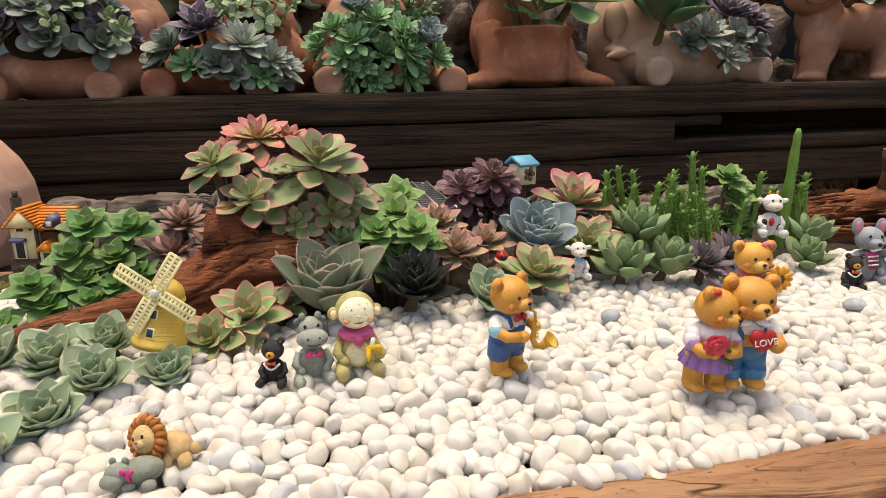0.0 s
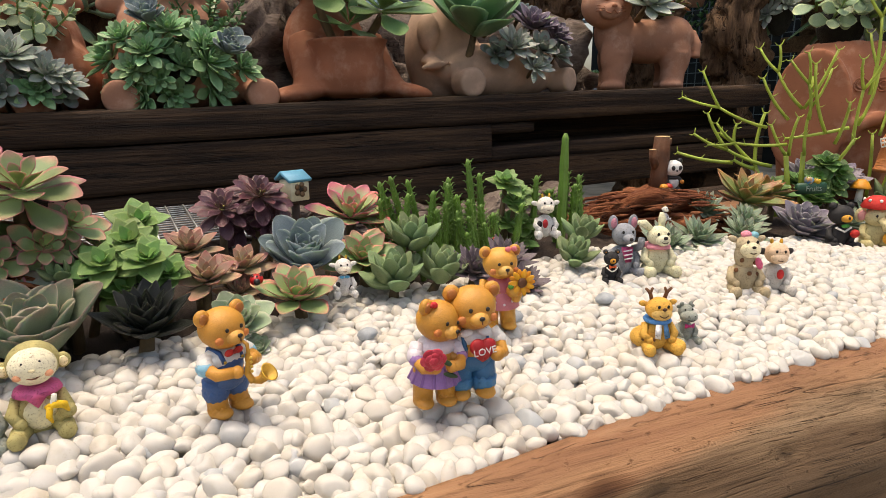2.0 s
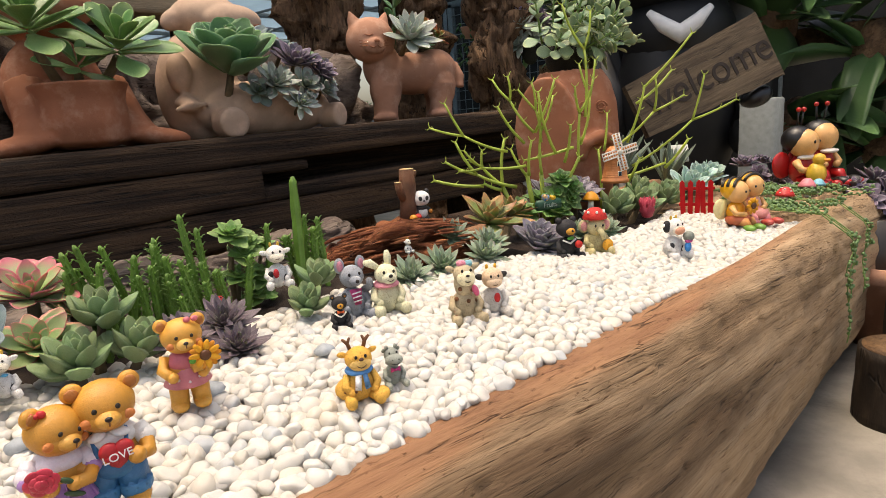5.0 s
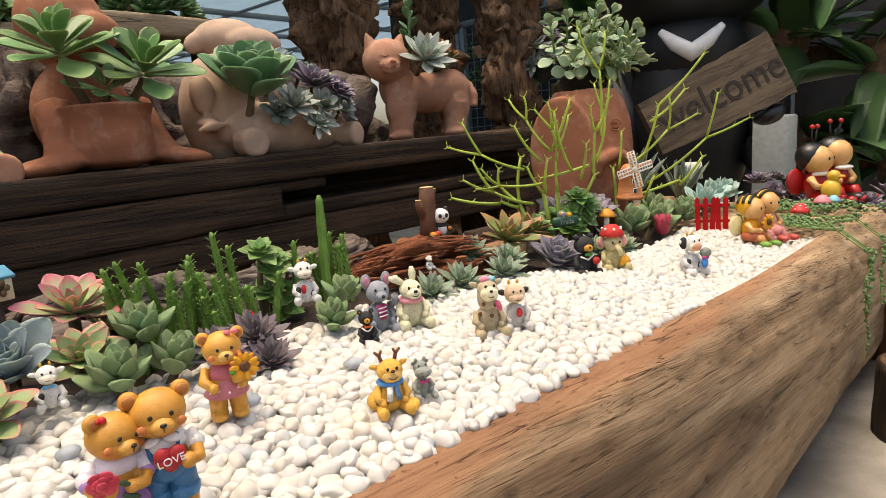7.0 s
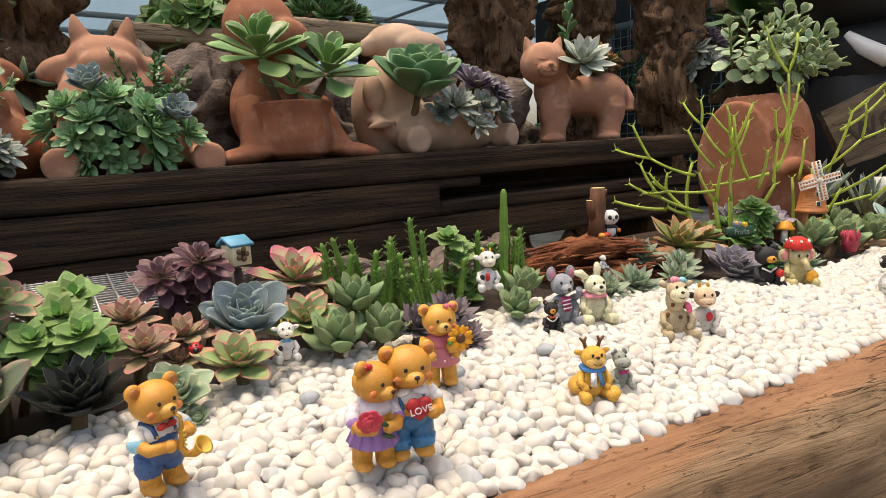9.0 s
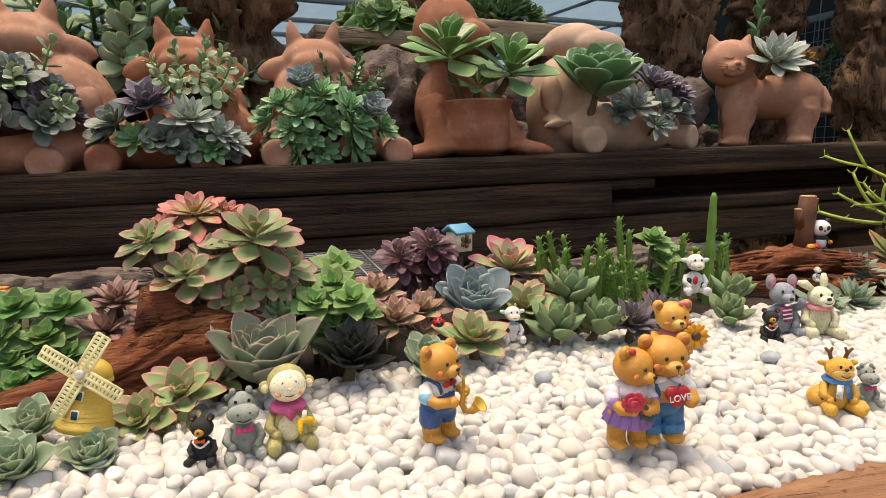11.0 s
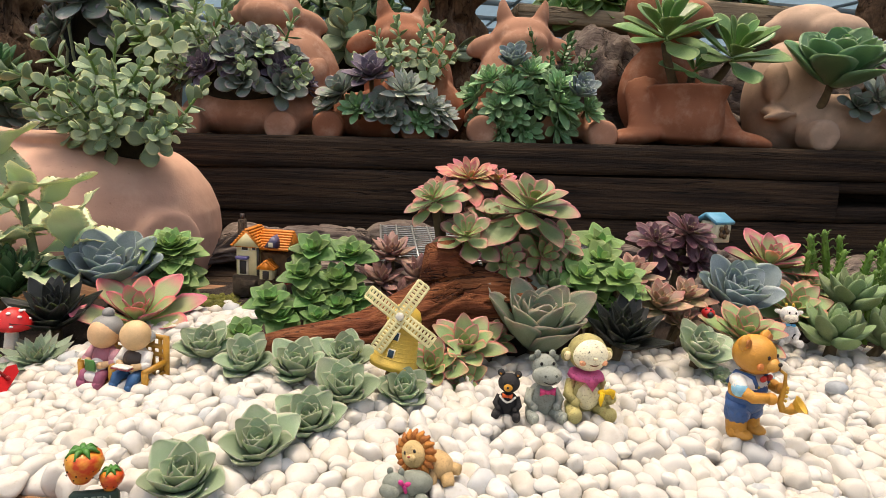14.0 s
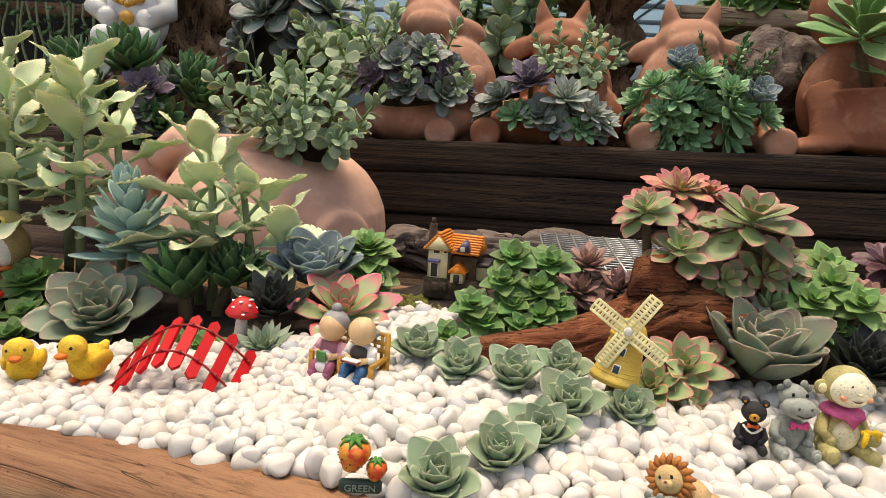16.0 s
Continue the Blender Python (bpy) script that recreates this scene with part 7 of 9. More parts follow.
f.hull([(-0.1, -0.2, 0.46), (-0.02, -0.22, 0.46), (-0.14, -0.26, 0.27), (-0.05, -0.27, 0.25), (-0.1, -0.18, 0.44), (-0.05, -0.2, 0.27)], f.k("e4e4e6"))
f.hull([(0.0, -0.21, 0.46), (0.07, -0.2, 0.46), (0.01, -0.27, 0.25), (0.1, -0.26, 0.27), (0.03, -0.18, 0.44)], f.k("5c92c6"))
for a, b, c in [(-0.24, -0.1, 0.2), (-0.12, -0.19, 0.22), (0.2, 0.0, 0.26)]:
    f.b("6b4428", (a, b, c), 0.03, (0, 0, 0), 8, 6)
f.place("reindeer_figurine", 0.433, 0.289, 0.0125, 0.05, -24, "ochre reindeer figure with a blue scarf", "figurine")


# cows
def cow(H, x, y, z, yaw, label, extra):
    f = sitter("d2d0cc")
    f.b("dcd8d0", (0, -0.03, 0.72), (0.2, 0.18, 0.19), seg=18, rings=12)
    f.b("e8dcc8", (0, -0.16, 0.66), (0.16, 0.09, 0.11))
    f.smile("6a4a3a", (0, -0.25, 0.64), 0.1, 0.04)
    eyes(f, -0.2, 0.79, 0.075)
    f.both("dcd8d0", (0.23, 0.0, 0.76), (0.1, 0.035, 0.055), (0, -15, 0))
    f.both("c9a23c", (0.08, 0.0, 0.92), (0.03, 0.03, 0.06))
    for a, b, c in [(-0.15, -0.1, 0.3), (0.16, -0.12, 0.2), (0.1, 0.05, 0.84)]:
        f.b("232225", (a, b, c), (0.07, 0.06, 0.08), (0, 0, 0), 9, 7)
    for h, c, r in extra:
        f.b(h, c, r)
    return f.place("cow_figurine", x, y, z, H, yaw, label, "figurine")


cow(0.037, 0.256, 0.478, 0.032, -12, "tiny white cow figure with a blue bow tie", [("4a9cc4", (0.06, -0.19, 0.5), (0.06, 0.03, 0.035)), ("4a9cc4", (-0.06, -0.19, 0.5), (0.06, 0.03, 0.035))])
cow(0.051, 0.519, 0.53, 0.044, -22, "white cow figure perched among cacti holding a red pepper", [("b8242a", (-0.06, -0.24, 0.34), (0.06, 0.04, 0.1))])
cow(0.065, 1.048, 0.313, -0.012, -20, "white cow figure hugging a small grey friend", [("1f1e20", (-0.2, 0.0, 0.74), (0.1, 0.08, 0.14)), ("7f857a", (0.2, -0.26, 0.5), (0.13, 0.12, 0.12)), ("2f7fc4", (0.14, -0.3, 0.28), (0.08, 0.07, 0.12)), ("d49a7c", (0, -0.19, 0.65), (0.15, 0.08, 0.1)), ("a8487c", (0.16, -0.3, 0.4), (0.1, 0.07, 0.04))])
cow(0.02, 0.705, 0.52, 0.045, 5, "tiny white cow head peeping from the driftwood", [])

# elephant under a toadstool
f = sitter("b9ad7c")
f.b("c2b688", (0, -0.04, 0.58), (0.2, 0.18, 0.18), seg=18)
f.both("c2b688", (0.24, 0.02, 0.6), (0.12, 0.04, 0.14))
f.both("c98a86", (0.24, -0.02, 0.6), (0.08, 0.03, 0.1))
f.t("c2b688", [(0, -0.2, 0.55), (0.02, -0.3, 0.48), (0.04, -0.33, 0.36)], [0.07, 0.055, 0.045])
eyes(f, -0.21, 0.62, 0.08)
f.lathe([(0.0, 0.24), (0.1, 0.225), (0.2, 0.15), (0.26, 0.03), (0.24, 0.0), (0.1, 0.02)], f.k("c0281f"), 22, Matrix.Translation((0, 0, 0.74)))
for i in range(7):
    a = i * 0.9
    f.b("efe6da", (0.2 * math.cos(a), 0.2 * math.sin(a), 0.74 + 0.155), 0.03, (0, 0, 0), 8, 5)
f.b("d89a2c", (0.16, -0.26, 0.22), (0.12, 0.05, 0.12))
f.place("elephant_figurine", 0.992, 0.41, -0.004, 0.073, -36, "cream elephant figure wearing a red toadstool hat", "figurine")


# moulded dolls in plain rounded forms
def doll(skin, body, leg, hair, hat=None):
    f = Fig(0.4)
    f.b(body, (0, 0, 0.3), (0.19, 0.16, 0.22), seg=18)
    f.limbs(leg, [(0.1, -0.02, 0.14), (0.13, -0.24, 0.14), (0.13, -0.3, 0.03)], [0.09, 0.08, 0.07])
    f.limbs(skin, [(0.18, 0, 0.42), (0.22, -0.1, 0.3), (0.1, -0.2, 0.28)], [0.06, 0.05, 0.05])
    f.b(skin, (0, -0.02, 0.67), (0.205, 0.2, 0.21), seg=20, rings=14)
    if hair:
        f.b(hair, (0, 0.045, 0.735), (0.215, 0.205, 0.185), seg=20, rings=14)
    return f


granny = doll("d9b184", "a86470", "96506a", "8b8b88")
granny.b("8b8b88", (0.0, 0.08, 0.94), (0.085, 0.085, 0.075))
granny.limbs("c08a94", [(0.17, 0, 0.44), (0.22, -0.1, 0.3)], [0.075, 0.07])
granny.t("e8e4dc", [(-0.14, -0.27, 0.36), (0.14, -0.27, 0.36)], 0.008, 5)
granny.b("e2dcd8", (0, -0.15, 0.2), (0.14, 0.08, 0.16))
granny.b("e2dcd8", (0, -0.2, 0.12), (0.17, 0.12, 0.1))
granny.b("8f4a58", (0, -0.19, 0.05), (0.19, 0.13, 0.05))
granny.box((0, -0.27, 0.29), (0.17, 0.03, 0.16), granny.k("3f7a35"), bevel=0.01)
grandpa = doll("dcb888", "dcd6cc", "2f5f8c", None)
grandpa.b("a8a8a4", (0, 0.1, 0.63), (0.205, 0.12, 0.11))
grandpa.limbs("e4e0d8", [(0.17, 0, 0.44), (0.22, -0.1, 0.3)], [0.075, 0.068])
grandpa.b("40342c", (0, -0.04, 0.34), (0.17, 0.14, 0.15))
grandpa.box((0, -0.27, 0.31), (0.26, 0.12, 0.02), grandpa.k("ece7dc"), bevel=0.005)
grandpa.box((0, -0.275, 0.29), (0.28, 0.13, 0.02), grandpa.k("7a2a30"), bevel=0.005)
couple = Fig(0.4)
couple.put(granny, pose(-0.25, -0.02, 0.12))
couple.put(grandpa, pose(0.27, 0.0, 0.16))
for x in (-0.5, 0.02, 0.56):
    couple.t("b8862c", [(x, 0.2, 0.0), (x, 0.22, 0.78)], 0.045, 8)
    couple.t("b8862c", [(x, -0.2, 0.0), (x, -0.2, 0.4)], 0.045, 8)
    couple.t("b8862c", [(x, -0.22, 0.4), (x, 0.22, 0.42)], 0.042, 8)
for z in (0.12, 0.3, 0.5, 0.62, 0.76):
    couple.t("c2913a", [(-0.5, 0.22, z), (0.56, 0.22, z)], 0.035, 8)
for x in (0.1, 0.22, 0.34, 0.46, -0.15, -0.3, -0.42):
    couple.t("c2913a", [(x, 0.22, 0.12), (x, 0.22, 0.76)], 0.025, 6)
for z in (0.12, 0.26):
    couple.t("c2913a", [(0.56, -0.2, z), (0.56, 0.22, z)], 0.03, 6)
couple.box((0.03, 0.0, 0.15), (1.05, 0.44, 0.06), couple.k("b8862c"), bevel=0.015)
couple.place("elderly_couple_figurine", -0.275, 0.436, 0.004, 0.0505, -22, "resin figurine of two small seated dolls on a yellow wicker bench", "figurine")


def bug_doll(hat1, hat2, body, x, y, z, H, yaw, label, stripes):
    out = Fig(0.35)
    for k, dx in ((0, -0.22), (1, 0.22)):
        d = doll("dba86a", body[k], body[k + 2], None)
        d.b(hat1, (0, 0.07, 0.725), (0.225, 0.21, 0.2), seg=20, rings=14)
        if stripes:
            for i in range(3):
                a = -0.5 + i * 0.5
                d.t(hat2, [(0.228 * math.cos(b) * math.cos(a), 0.07 + 0.214 * math.sin(a), 0.725 + 0.205 * math.sin(b) * math.cos(a)) for b in [0.3 + 0.28 * j for j in range(10)]], 0.03, 6)
        else:
            for s in (-1, 1):
                d.t("1b1817", [(s * 0.06, 0.05, 0.93), (s * 0.09, 0.03, 1.12)], 0.014, 6)
                d.b("b8201c", (s * 0.09, 0.03, 1.15), 0.035)
        if stripes or k == 0:
            d.both("15110f", (0.08, -0.205, 0.69), (0.018, 0.014, 0.025), (0, 0, 0), 8, 6)
        d.both(hat2 if not stripes else "e8d9a0", (0.16, 0.2, 0.36), (0.17, 0.05, 0.2), (0, 15, 25))
        out.put(d, pose(dx, 0.05 * k, 0.06 * k, 0, 0, 20 - 30 * k))
    if stripes:
        for k, dx in ((0, -0.22), (1, 0.22)):
            skirt, shoe = (("b8603c", "6f9a40"), ("d98f86", "b0463c"))[k]
            out.b(skirt, (dx, -0.06, 0.17 + 0.06 * k), (0.235, 0.22, 0.13), seg=18)
            for e in (-1, 1):
                out.b(shoe, (dx + e * 0.12 + 0.05, -0.38, 0.05 + 0.06 * k), (0.085, 0.13, 0.06))
        for i in range(10):
            a = i * math.pi / 5
            out.b("dd9a1c", (-0.1 + 0.1 * math.cos(a), -0.27, 0.43 + 0.1 * math.sin(a)), (0.06, 0.02, 0.035), (0, -math.degrees(a), 0), 8, 6)
        out.b("4a2a14", (-0.1, -0.29, 0.43), (0.06, 0.03, 0.06))
        out.b("e6dc9a", (-0.42, 0.12, 0.38), (0.1, 0.05, 0.17), (0, 20, 0))
    else:
        for k, dx in ((0, -0.22), (1, 0.22)):
            out.b("ece6dc", (dx, -0.09, 0.47 + 0.06 * k), (0.15, 0.1, 0.04))
            for e in (-1, 1):
                out.b("1b1817", (dx + e * 0.12 + 0.05, -0.36, 0.05 + 0.06 * k), (0.09, 0.13, 0.07))
                out.b("b01c1c", (dx + e * 0.12 + 0.06, -0.44, 0.09), (0.07, 0.07, 0.06))
        # the toy duck one of them holds
        out.b("dcb23c", (-0.27, -0.3, 0.25), (0.13, 0.13, 0.16), seg=16)
        out.b("dcb23c", (-0.25, -0.32, 0.45), (0.085, 0.085, 0.085))
        out.b("d58a2c", (-0.2, -0.4, 0.44), (0.06, 0.05, 0.025), (0, 0, 30))
    return out.place("doll_pair_figurine", x, y, z, H, yaw, label, "figurine")


bug_doll("e0a51c", "221a14", ("e09a1c", "e6b0a4", "c98a4c", "d98a8c"), 1.35, 0.306, -0.016, 0.098, -25, "pair of dolls in yellow bee hoods sitting together", True)
bug_doll("1b1918", "b01c1c", ("a8201e", "a8201e", "b01c1c", "b01c1c"), 1.885, 0.315, -0.01, 0.166, -28, "pair of seated dolls in red ladybird costumes", False)


# ducklings
def duck(x, y, z, H, yaw):
    f = Fig(0.6)
    f.b("d8b02c", (0, 0.08, 0.34), (0.3, 0.36, 0.32), (12, 0, 0), 18, 12)
    f.b("dcb634", (0, -0.26, 0.72), (0.24, 0.23, 0.23), seg=18, rings=12)
    f.t("d8b02c", [(0, 0.35, 0.45), (0, 0.52, 0.6)], [0.16, 0.05])
    f.both("d0a526", (0.27, 0.1, 0.42), (0.08, 0.26, 0.17))
    f.b("cf6a1c", (0, -0.5, 0.66), (0.1, 0.13, 0.045))
    f.b("c05a18", (0, -0.5, 0.62), (0.085, 0.1, 0.03))
    f.both("1c1512", (0.13, -0.43, 0.78), 0.03, (0, 0, 0), 8, 6)
    f.both("c86420", (0.14, -0.12, 0.04), (0.11, 0.17, 0.035))
    return f.place("duckling_figurine", x, y, z, H, yaw, "yellow duckling figure with an orange bill", "figurine", "ducklings")


duck(-0.513, 0.41, -0.012, 0.041, 28)
duck(-0.474, 0.424, -0.012, 0.042, -8)

# panda at a stump, owl, toadstools, ladybirds
f = Fig(0.5)
f.b("e9e7e2", (0, 0, 0.72), (0.3, 0.27, 0.26), seg=18, rings=12)
f.both("1b1a1b", (0.22, 0.02, 0.94), 0.09)
f.both("1b1a1b", (0.11, -0.24, 0.74), (0.065, 0.04, 0.08), (0, 20, 0))
f.b("1b1a1b", (0, -0.27, 0.66), 0.03)
f.b("e4e2dc", (0, 0, 0.26), (0.22, 0.2, 0.24), seg=16)
f.b("1b1a1b", (0, 0, 0.42), (0.23, 0.2, 0.1), seg=16)
f.limbs("1b1a1b", [(0.18, 0, 0.4), (0.24, -0.14, 0.28)], [0.08, 0.075])
f.limbs("1b1a1b", [(0.12, -0.05, 0.1), (0.13, -0.14, 0.05)], [0.1, 0.09])
f.b("d9862c", (0.24, -0.18, 0.3), 0.07)
f.place("panda_figurine", 0.83, 0.616, 0.062, 0.047, -22, "little panda figure holding an orange fruit", "figurine")


def stump():
    ob = thing("tree_stump_ornament", Matrix.Translation((0.811, 0.626, 0.058)), "miniature brown tree stump with sawn branches", "ornament")
    s = Shape()
    s.tube([(0, 0, 0), (0.0, 0, 0.03), (0.002, 0, 0.06), (0.003, 0, 0.084)], [0.016, 0.0125, 0.0125, 0.0115], 0, 16, wob=0.25)
    s.tube([(-0.004, 0, 0.036), (-0.016, -0.002, 0.052), (-0.019, -0.003, 0.066)], [0.007, 0.006, 0.0055], 0, 10)
    s.tube([(0.008, 0, 0.06), (0.016, 0.0, 0.074), (0.017, 0.0, 0.08)], [0.006, 0.005, 0.005], 0, 10)
    part("trunk", s, plain("stump_brown", C("6b4023"), 0.5, 0.4, 200, 0.8, 0.003), ob)
    for x, y, z, r in ((0.003, 0, 0.0845, 0.011), (-0.0195, -0.003, 0.0665, 0.0052), (0.017, 0, 0.0805, 0.0047)):
        part("cut_face", Shape().lathe([(r, 0.0), (r * 0.9, 0.0008), (0.0, 0.001)], 0, 14, Matrix.Translation((x, y, z))), paint("d6b27c"), ob, "pale sawn wood")
    for x, h in ((-0.006, "d8902c"), (0.004, "c2301f")):
        s = Shape().tube([(x, -0.016, 0.0), (x, -0.017, 0.012)], [0.003, 0.0025], 0, 8)
        part("mushroom_stalk", s, paint("e8dfc8"), ob)
        part("mushroom_cap", Shape().lathe([(0.0, 0.006), (0.004, 0.005), (0.0062, 0.001), (0.006, 0.0), (0.001, 0.0)], 0, 14, Matrix.Translation((x, -0.017, 0.011))), paint(h), ob)


stump()


def toadstool(x, y, z, H, cap, spots, label):
    ob = thing("toadstool_ornament", pose(x, y, z, 0, 6, 0), label, "ornament")
    part("stalk", Shape().lathe([(0.16 * H, -0.1 * H), (0.15 * H, 0.3 * H), (0.12 * H, 0.62 * H)], 0, 16), paint("dcdad2"), ob)
    c = part("cap", Shape().lathe([(0.0, 1.0 * H), (0.14 * H, 0.98 * H), (0.28 * H, 0.86 * H), (0.40 * H, 0.66 * H), (0.44 * H, 0.56 * H), (0.4 * H, 0.53 * H), (0.1 * H, 0.58 * H)], 0, 24), paint(cap), ob)
    if spots:
        for i in range(11):
            a, t = i * 2.4, 0.25 + 0.7 * i / 11
            r = (0.1 + 0.3 * t) * H
            part("spot", Shape().ball((r * math.cos(a), r * math.sin(a), (0.99 - 0.42 * t * t) * H), (0.055 * H, 0.055 * H, 0.03 * H), 0, seg=10, rings=6), paint("f0ece6"), c)
    return ob


toadstool(-0.392, 0.514, 0.004, 0.034, "c81f1f", True, "red toadstool ornament with white spots")
toadstool(1.20, 0.535, 0.026, 0.036, "e0941c", False, "small orange mushroom ornament")
toadstool(1.535, 0.287, -0.007, 0.042, "c42a26", True, "small red toadstool in the trailing plant")
toadstool(1.70, 0.284, -0.008, 0.042, "dc8088", False, "small pink mushroom ornament")
toadstool(1.765, 0.275, -0.008, 0.034, "78b4c4", False, "small blue mushroom ornament")


def ladybird(x, y, z, r, label="small red ladybird ornament with black dots"):
    ob = thing("ladybird_ornament", pose(x, y, z, 0, 0, random.Random(x).uniform(0, 360)), label, "ornament", "ladybirds")
    part("shell", Shape().ball((0, 0, 0), (r, r * 1.1, r * 0.85), 0, seg=16, rings=10), paint("b81c1c", 0.3), ob)
    part("head", Shape().ball((0, -r * 0.95, -r * 0.1), r * 0.5, 0, seg=12, rings=8), paint("1b1817", 0.3), ob)
    for i in range(6):
        a = 0.6 + i * 1.05
        part("dot", Shape().ball((0.62 * r * math.cos(a), 0.66 * r * math.sin(a), r * 0.6), r * 0.2, 0, seg=8, rings=6), paint("1b1817", 0.3), ob)


for x, y, z, r in ((-0.176, 0.538, 0.062, 0.0055), (0.182, 0.477, 0.058, 0.0055), (0.452, 0.535, 0.045, 0.0055), (0.70, 0.495, 0.02, 0.007), (0.757, 0.632, 0.058, 0.007), (-0.645, 0.535, 0.012, 0.0065)):
    ladybird(x, y, z, r)

f = Fig(0.6)
f.b("a08a5a", (0, 0, 0.4), (0.34, 0.3, 0.42), seg=18, rings=12)
f.b("e2ddd0", (0, -0.1, 0.36), (0.27, 0.24, 0.33), seg=16)
f.b("b09a5c", (0, -0.02, 0.84), (0.26, 0.23, 0.18), seg=16)
f.both("e0c060", (0.1, -0.2, 0.86), (0.085, 0.04, 0.085))
f.both("1c1512", (0.1, -0.24, 0.86), 0.035)
f.both("c2641c", (0.12, -0.2, 0.03), (0.1, 0.12, 0.04))
f.place("owl_figurine", -0.683, 0.60, 0.022, 0.06, -10, "small white-breasted owl figure on driftwood", "figurine")

# strawberry sign and fruit sign
def ripe(h):
    """Glossy fruit skin turning from one colour to a yellow blush in soft patches."""
    m = Nodes("berry_" + h)
    v = m.coords()
    m.color(m.mix(m.ramp(m.noise(v, 120, 3), [(0.42, (0, 0, 0, 1)), (0.6, (0.85, 0.85, 0.85, 1))]), C(h), C("dca23a")))
    m.bump(m.noise(v, 380, 3), 0.3, 0.001)
    return m.set(0.3)


def fruit_sign(x, y, z, k, yaw, txt, board, fruits, label):
    ob = thing("fruit_sign", pose(x, y, z, 0, 0, yaw), label, "sign")
    b = part("board", Shape().box((0, 0, 0.006 * k), (0.036 * k, 0.008 * k, 0.012 * k), bevel=0.003 * k), paint(board), ob)
    v, fc = lettering(txt, 0.0085 * k, 0.0003)
    part("lettering", Shape().add([pose(0, -0.0044 * k, 0.006 * k, 90, 0, 0) @ p for p in v], fc), paint("8a9a8c"), b)
    for fx, fz, r, h in fruits:
        fr = part("fruit", Shape().lathe([(0.0, -1.15 * r), (0.45 * r, -0.9 * r), (0.85 * r, -0.2 * r), (1.0 * r, 0.35 * r), (0.8 * r, 0.8 * r), (0.0, 0.95 * r)], 0, 20, pose(fx, 0, fz, 0, 12, 0)), ripe(h), ob)
        s = Shape()
        for i in range(7):
            a = i * 0.9
            s.tube([(fx, 0, fz + 0.9 * r), (fx + 0.5 * r * math.cos(a), 0.5 * r * math.sin(a), fz + 1.0 * r), (fx + 0.85 * r * math.cos(a), 0.85 * r * math.sin(a), fz + 0.72 * r)], [0.18 * r, 0.16 * r, 0.04 * r], 0, 6)
        part("leaf_crown", s, paint("3f7a2c"), fr)
        rng = random.Random(3)
        s = Shape()
        for i in range(34):
            zz = -0.8 + 1.5 * i / 34
            rr = math.sqrt(max(0.05, 1 - (zz - 0.15) ** 2)) * r * 0.93
            s.ball((fx + rr * math.cos(i * 2.4), rr * math.sin(i * 2.4), fz + zz * r), 0.05 * r, 0, seg=6, rings=4)
        part("seeds", s, paint("2a1a10"), fr)
    return ob


fruit_sign(-0.230, 0.289, 0.010, 0.6, 8, "GREEN", "1f3a2c", [(-0.004, 0.0205, 0.0085, "c8401c"), (0.0075, 0.0125, 0.0055, "c8441c")], "strawberry ornament on a dark green sign")
fruit_sign(1.072, 0.545, 0.046, 1.5, -20, "Fruits", "1f4a34", [(-0.006, 0.021, 0.0075, "2f8cc0"), (0.009, 0.019, 0.006, "d8b81c")], "little fruit ornament on a green sign")


def fruit():
    ob = thing("red_fruit_ornament", Matrix.Translation((1.29, 0.464, 0.0)) @ Matrix.Diagonal((0.68, 0.68, 0.8, 1)), "dark pink scaly fruit ornament", "ornament")
    part("body", Shape().lathe([(0.0, 0), (0.014, 0.004), (0.021, 0.02), (0.018, 0.038), (0.006, 0.05), (0.0, 0.052)], 0, 18), plain("fruit_pink", C("b03048"), 0.45, 0.4, 150, 0.8, 0.002), ob)
    for i in range(7):
        a = i * 0.9
        s = Shape().tube([(0.016 * math.cos(a), 0.016 * math.sin(a), 0.03), (0.02 * math.cos(a), 0.02 * math.sin(a), 0.042), (0.017 * math.cos(a), 0.017 * math.sin(a), 0.052)], [0.005, 0.004, 0.0008], 0, 6)
        part("scale", s, paint("b8384c"), ob)


fruit()

